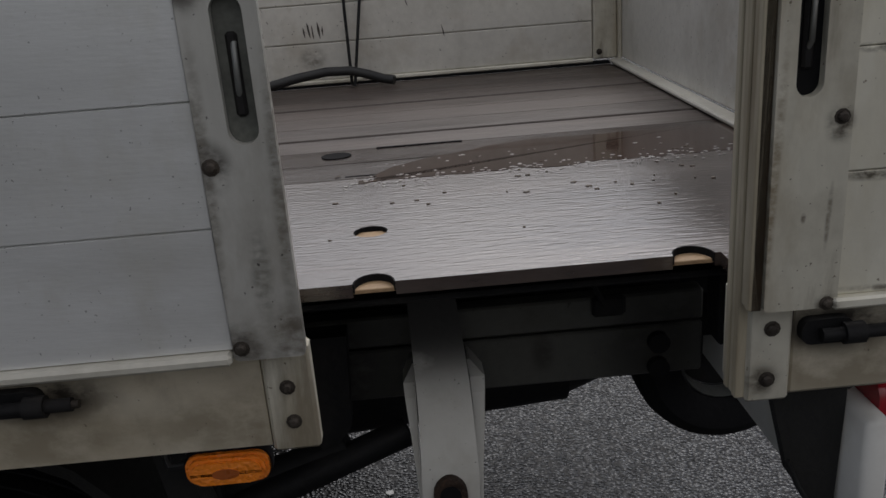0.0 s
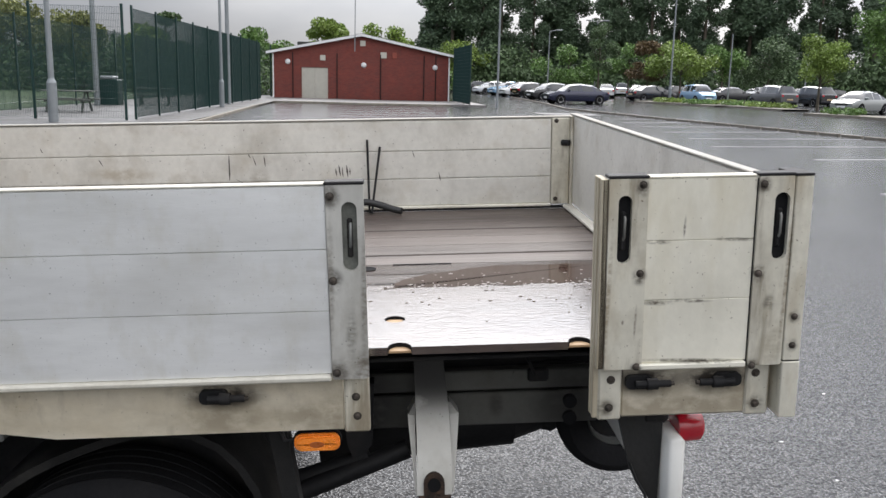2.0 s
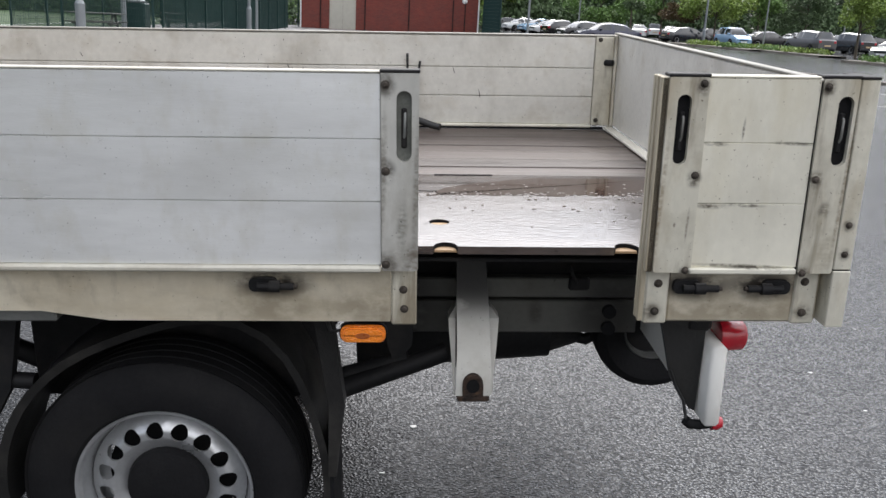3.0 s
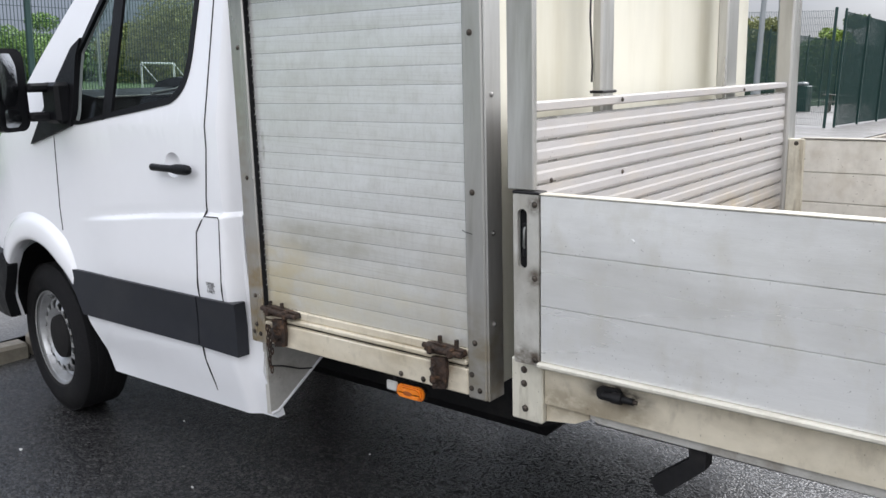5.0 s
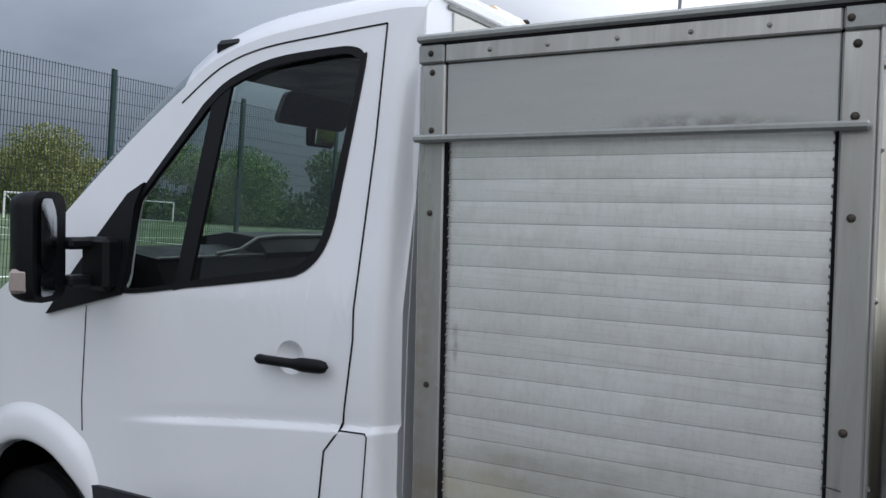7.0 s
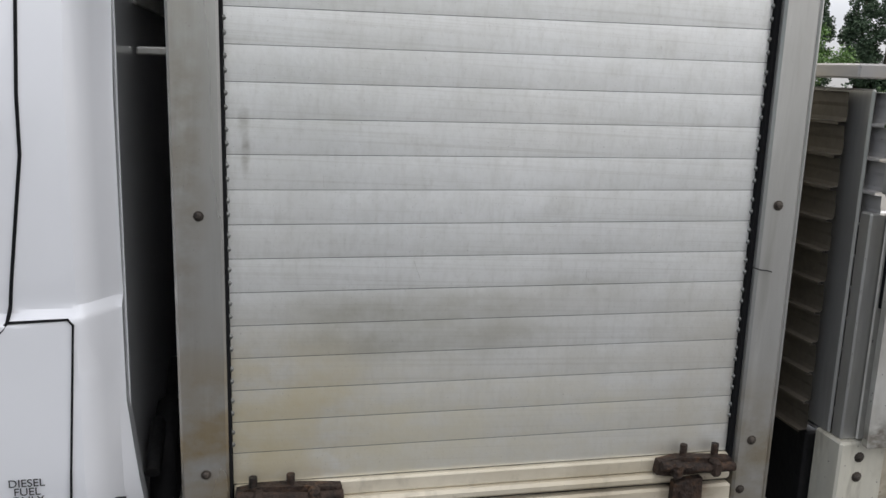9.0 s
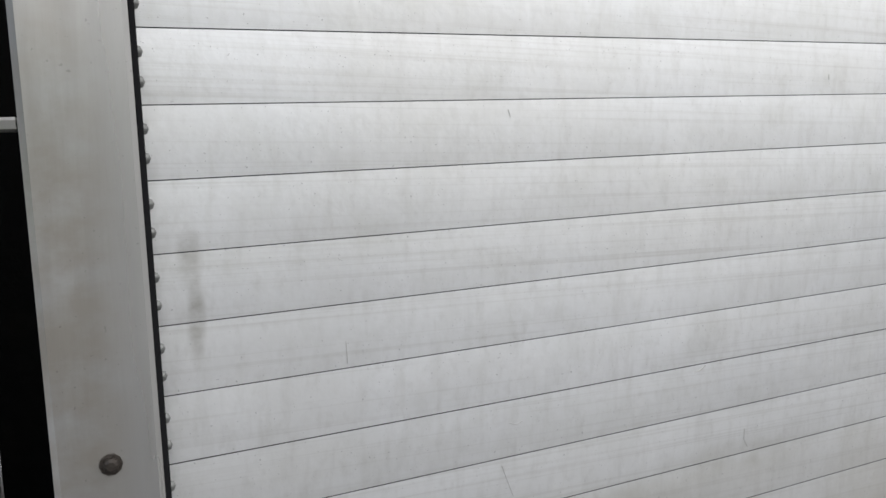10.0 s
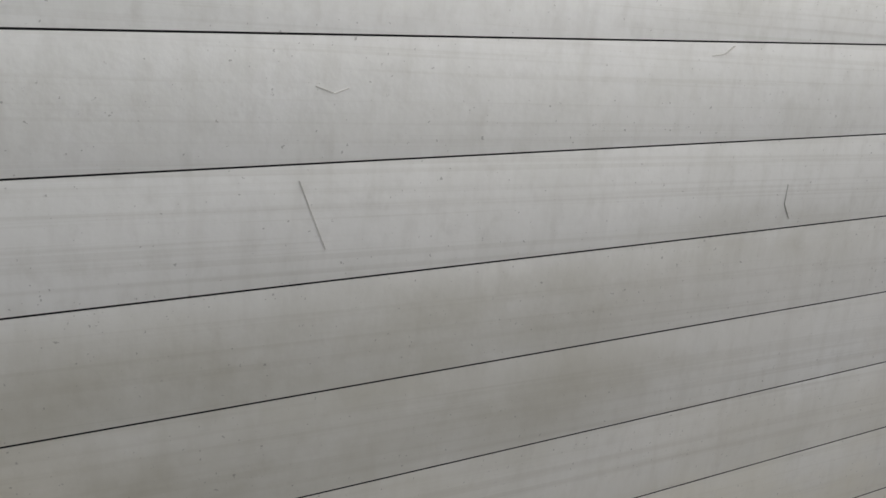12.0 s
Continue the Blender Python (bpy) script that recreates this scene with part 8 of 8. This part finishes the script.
car("saloon", GREY, 38.0, 104.0, radians(200), label="grey saloon car parked in the far row")
car("mpv", LIGHTBLUE, 30.0, 73.5, radians(-84), label="light blue people carrier facing the road")
car("saloon", BLACK, 46.0, 108.0, radians(200), label="black saloon car parked in the far row")
car("hatch", WHITE, 48.5, 104.0, radians(190), label="white hatchback car parked in the far row")
car("suv", GREY, 33.4, 66.0, radians(100), label="silver grey estate car seen from behind")
car("suv", BLACK, 38.6, 70.0, radians(103), label="black estate car seen from behind")
car("saloon", BLACK, 57.0, 101.0, radians(190), label="black saloon car parked in the far row")
car("saloon", SILVER, 32.6, 51.6, radians(215), label="silver saloon car behind a planted island")
car("hatch", SILVER, 33.9, 46.2, radians(215), label="silver hatchback car behind a planted island")
car("hatch", WHITE, 24.6, 32.3, radians(60), label="white hatchback car at the road edge")
car("saloon", SILVER, 50.0, 96.0, radians(200), label="silver saloon car parked in the far row")
car("saloon", BLACK, 35.6, 80.0, radians(15), label="black saloon car parked beyond the island")
car("mpv", WHITE, 42.0, 82.0, radians(70), label="white people carrier beyond the estate cars")
car("saloon", DARKGREY, 27.2, 78.0, radians(20), label="dark grey saloon car half hidden by shrubs")
car("hatch", DARKGREY, 43.0, 88.0, radians(100), label="dark grey hatchback car parked in the far row")

# planted islands
for line, w in (([(24.5, 71.5), (27.5, 61.0)], 1.8), ([(27.6, 68.0), (29.6, 54.0)], 2.0), ([(27.6, 47.0), (29.5, 40.5)], 2.2)):
    strip("planted_island", line, w, 0.0, M_KERB, "low kerbed island in the car park", "island", 0.14)

# ---------------------------------------------------------------- trees


def leaf_mesh(name, lobes, n, size, mat, seed, squash=1.0):
    """A crown of many small leaf clumps, scattered through several lobes (x, y, z, rx, ry, rz)."""
    rng = np.random.default_rng(seed)
    vol = np.array([l[3] * l[4] * l[5] for l in lobes]) ** 0.75
    pick = rng.choice(len(lobes), n, p=vol / vol.sum())
    d = rng.normal(size=(n, 3))
    d /= np.linalg.norm(d, axis=1)[:, None]
    r = rng.random(n) ** 0.45
    lo = np.array(lobes)[pick]
    c = lo[:, :3] + d * r[:, None] * lo[:, 3:6]
    u = rng.normal(size=(n, 3))
    u /= np.linalg.norm(u, axis=1)[:, None]
    v = np.cross(u, rng.normal(size=(n, 3)))
    v /= np.linalg.norm(v, axis=1)[:, None]
    s = size * (0.5 + rng.random(n))[:, None]
    verts = np.stack([c - u * s * 0.9, c - v * s * 0.5 + u * s * 0.1, c + u * s * 0.9, c + v * s * 0.5 - u * s * 0.1], axis=1).reshape(-1, 3)
    faces = np.arange(4 * n).reshape(-1, 4)
    me = bpy.data.meshes.new(name)
    me.from_pydata(verts.tolist(), [], faces.tolist())
    me.materials.append(mat)
    return me


def tree(x, y, h, crown_w, mat, seed, n=1800, leaf=0.22, trunk=0.12, low=0.3, label="young leafy tree in the car park", lean=0.0, group="car park trees"):
    rng = random.Random(seed)
    t = things("tree", label, "tree", group, (x, y, ground_z(y, x)))
    bm = bmesh.new()
    tube(bm, [(lean * k / 6 * 0.5 + rng.uniform(-0.03, 0.03) * h * 0.1, rng.uniform(-0.03, 0.03) * h * 0.1, h * 0.75 * k / 6) for k in range(7)], trunk * 0.6, 8)
    for k in range(9):
        a, z0 = rng.uniform(0, 6.28), h * rng.uniform(low, 0.65)
        e = rng.uniform(0.35, 0.85) * crown_w / 2
        rod(bm, (0, 0, z0), (e * math.cos(a), e * math.sin(a), z0 + h * rng.uniform(0.1, 0.28)), trunk * 0.35, 5, trunk * 0.1)
    rod(bm, (0, 0, -0.1), (0, 0, h * 0.3), trunk, 8, trunk * 0.6)
    part("trunk", bm, M_BARK, t, "", 60)
    lobes = []
    for k in range(14):
        a, f = rng.uniform(0, 6.28), rng.random() ** 0.6
        z = h * rng.uniform(low + 0.1, 0.93)
        spread = crown_w / 2 * (1 - 0.75 * abs((z / h - (low + 0.95) / 2) / (0.95 - low)) * 1.3)
        rr = crown_w * rng.uniform(0.13, 0.24)
        lobes.append((f * spread * math.cos(a), f * spread * math.sin(a), z, rr, rr, rr * rng.uniform(0.6, 0.9)))
    crown = new("crown", leaf_mesh("crown", lobes, n, leaf, mat, seed))
    crown.parent = t
    return t


tree(13.0, 118.0, 6.6, 7.5, M_LEAF_YELLOW, 1, 7040, 0.165, label="pale green spreading tree behind the cars")
tree(22.1, 92.0, 5.6, 6.5, M_LEAF, 2, 7040, 0.143, low=0.12, label="rounded leafy tree behind the cars")
tree(23.5, 84.0, 7.6, 3.2, M_LEAF_DARK, 3, 4800, 0.110, label="slim grey-green tree beside the road")
tree(29.5, 94.5, 5.6, 5.0, M_LEAF, 4, 5440, 0.138)
tree(29.4, 87.0, 6.0, 4.6, M_LEAF_RUST, 5, 5440, 0.132, label="bronze-leaved young tree in the car park")
tree(31.4, 82.5, 6.3, 6.0, M_LEAF_YELLOW, 6, 6400, 0.138, label="bright green young tree in the car park")
tree(37.8, 88.0, 5.8, 4.5, M_LEAF, 7, 4800, 0.132)
tree(43.0, 88.5, 6.2, 7.0, M_LEAF_DARK, 8, 7040, 0.132, label="grey-green spreading tree in the car park")
tree(32.6, 57.0, 5.2, 4.2, M_LEAF_YELLOW, 9, 6400, 0.094, label="bright green young tree beside parked cars")
tree(33.4, 49.0, 8.2, 5.6, M_LEAF, 10, 8320, 0.105, label="tall green tree on the planted island")
for i, (x, y, w) in enumerate(((25.6, 68.0, 1.4), (26.6, 63.6, 1.4), (28.2, 64.0, 1.6), (28.8, 60.5, 1.6), (29.2, 57.2, 1.6), (28.4, 44.6, 1.2))):
    b = things("shrub", "low clipped green shrub on the planted island", "shrub", "island shrubs", (x, y, ground_z(y, x) + 0.13))
    rng = random.Random(50 + i)
    cr = new("foliage", leaf_mesh("foliage", [(rng.uniform(-0.9, 0.9), rng.uniform(-1.4, 1.4), 0.18, w * 0.42, w * 0.5, 0.22) for k in range(7)], 900, 0.09, M_LEAF if i % 2 else M_LEAF_YELLOW, 60 + i))
    cr.parent = b
    part("stem", rod(bmesh.new(), (0, 0, -0.02), (0, 0, 0.4), 0.05, 6), M_BARK, b)


def poplar_mesh(seed, h):
    rng = random.Random(seed)
    lobes = []
    for k in range(34):
        f = k / 33
        w = 2.7 * math.sin(min(1, 0.22 + f * 0.95) * math.pi * 0.86) + 0.2
        a = rng.uniform(0, 6.28)
        lobes.append((math.cos(a) * w * 0.55, math.sin(a) * w * 0.55, h * (0.04 + 0.94 * f), w * 0.5, w * 0.5, h * 0.055))
    return leaf_mesh("crown", lobes, 20000, 0.2, M_LEAF_POPLAR, seed)


POPLARS = [poplar_mesh(70 + k, 25.0) for k in range(3)]
prng = random.Random(5)
for i in range(24):
    f = i / 23
    x, y = 9.5 + 76 * f + prng.uniform(-1, 1), 127 - 25 * f + prng.uniform(-2, 3)
    t = things("poplar_tree", "tall dark poplar tree in the boundary row", "tree", "row of poplars", (x, y, ground_z(y, x)))
    s = prng.uniform(0.8, 1.15)
    cr = new("crown", POPLARS[i % 3])
    cr.parent = t
    cr.scale = (s * prng.uniform(0.95, 1.25), s * prng.uniform(0.95, 1.25), s)
    cr.rotation_euler = (0, 0, prng.uniform(0, 6.28))
    part("trunk", rod(bmesh.new(), (0, 0, -0.2), (0, 0, 18 * s), 0.35, 8, 0.1), M_BARK, t)


def thicket(name, line, height, depth, n, size, mat, seed, label):
    """An uncountable belt of undergrowth along a line."""
    rng = random.Random(seed)
    lobes = []
    for k in range(46):
        f = rng.random() * (len(line) - 1)
        i = min(int(f), len(line) - 2)
        f -= i
        x = line[i][0] + (line[i + 1][0] - line[i][0]) * f
        y = line[i][1] + (line[i + 1][1] - line[i][1]) * f
        hh = height * rng.uniform(0.55, 1.1)
        lobes.append((x + rng.uniform(-depth, depth) * 0.3, y + rng.uniform(-depth, depth) * 0.3, ground_z(y, x) + hh * 0.42, depth * rng.uniform(0.8, 1.4), depth * rng.uniform(0.8, 1.4), hh * 0.58))
    ob = new(name, leaf_mesh(name, lobes, n, size, mat, seed))
    return tagged(ob, label, "hedge", kind="stuff")


thicket("woodland", [(14, 138), (50, 129), (96, 108)], 11.0, 5.0, 40000, 0.36, M_LEAF_POPLAR, 80, "dark wood closing the view behind the poplars")
thicket("undergrowth", [(2, 124), (40, 112), (86, 98)], 6.5, 4.5, 30000, 0.3, M_LEAF_DARK, 81, "dark undergrowth below the poplars")
thicket("tree_belt", [(-40, 72), (-22, 78), (-8, 84), (6, 90)], 4.6, 4.5, 30000, 0.2, M_LEAF, 82, "green trees behind the fence and building")
thicket("tree_belt", [(-34, 62), (-20, 66), (-9, 70)], 4.2, 3.5, 22000, 0.18, M_LEAF_DARK, 83, "dark green shrubs behind the seating area")
tree(-3.6, 84.0, 7.0, 4.8, M_LEAF_YELLOW, 21, 7000, 0.16, 0.2, label="fresh green tree behind the brick building", group="trees behind the building")
tree(1.8, 85.0, 7.2, 5.4, M_LEAF_YELLOW, 22, 7000, 0.16, 0.2, label="fresh yellow-green tree behind the brick building", group="trees behind the building")
tree(-10.6, 84.0, 5.8, 6.0, M_LEAF, 26, 8000, 0.17, 0.2, label="dark leafy tree behind the path", group="trees behind the building")
tree(-24.5, 66.0, 6.6, 7.5, M_LEAF_WILLOW, 23, 10000, 0.16, 0.25, label="olive green tree behind the fence", group="trees behind the building")
tree(-20.5, 65.0, 6.0, 5.5, M_LEAF_WILLOW, 24, 8000, 0.15, 0.25, label="olive green tree behind the fence", group="trees behind the building")
tree(-16.2, 67.0, 5.3, 4.6, M_LEAF_YELLOW, 27, 6000, 0.15, 0.2, label="yellow-green tree behind the fence", group="trees behind the building")
tree(-18.9, 84.0, 8.0, 3.4, M_LEAF_DARK, 25, 5000, 0.18, 0.2, low=0.1, label="dark conifer rising behind the fence", group="trees behind the building")
# beyond the pitch
tree(-62.5, 41.0, 5.3, 15.5, M_LEAF_WILLOW, 31, 70000, 0.11, 0.3, low=0.05, label="broad yellow-green willow beyond the pitch", group="trees beyond the pitch")
tree(-57.0, 56.0, 6.3, 13.0, M_LEAF, 32, 36000, 0.12, 0.3, low=0.05, label="broad green tree beyond the pitch", group="trees beyond the pitch")
tree(-66.0, 31.0, 5.2, 7.0, M_LEAF, 33, 18000, 0.11, 0.25, low=0.05, label="dark green tree beyond the pitch", group="trees beyond the pitch")
tree(-48.0, 66.0, 8.0, 10.0, M_LEAF_DARK, 34, 10000, 0.2, 0.3, low=0.05, label="dark green tree beyond the pitch", group="trees beyond the pitch")
thicket("tree_belt", [(-86, 5), (-76, 24), (-70, 44), (-58, 62), (-40, 74)], 4.2, 4.5, 30000, 0.24, M_LEAF_DARK, 84, "dark hedge and trees beyond the pitch")
thicket("tree_belt", [(-84, 10), (-74, 28), (-66, 46), (-52, 62)], 3.0, 3.5, 16000, 0.2, M_LEAF, 85, "green shrubs beyond the pitch")
# behind the camera the car park goes on to a line of trees
thicket("tree_belt", [(-70, -45), (-40, -62), (0, -70), (60, -80), (110, -30)], 7.0, 6.0, 9000, 0.5, M_LEAF_DARK, 86, "line of trees round the car park")
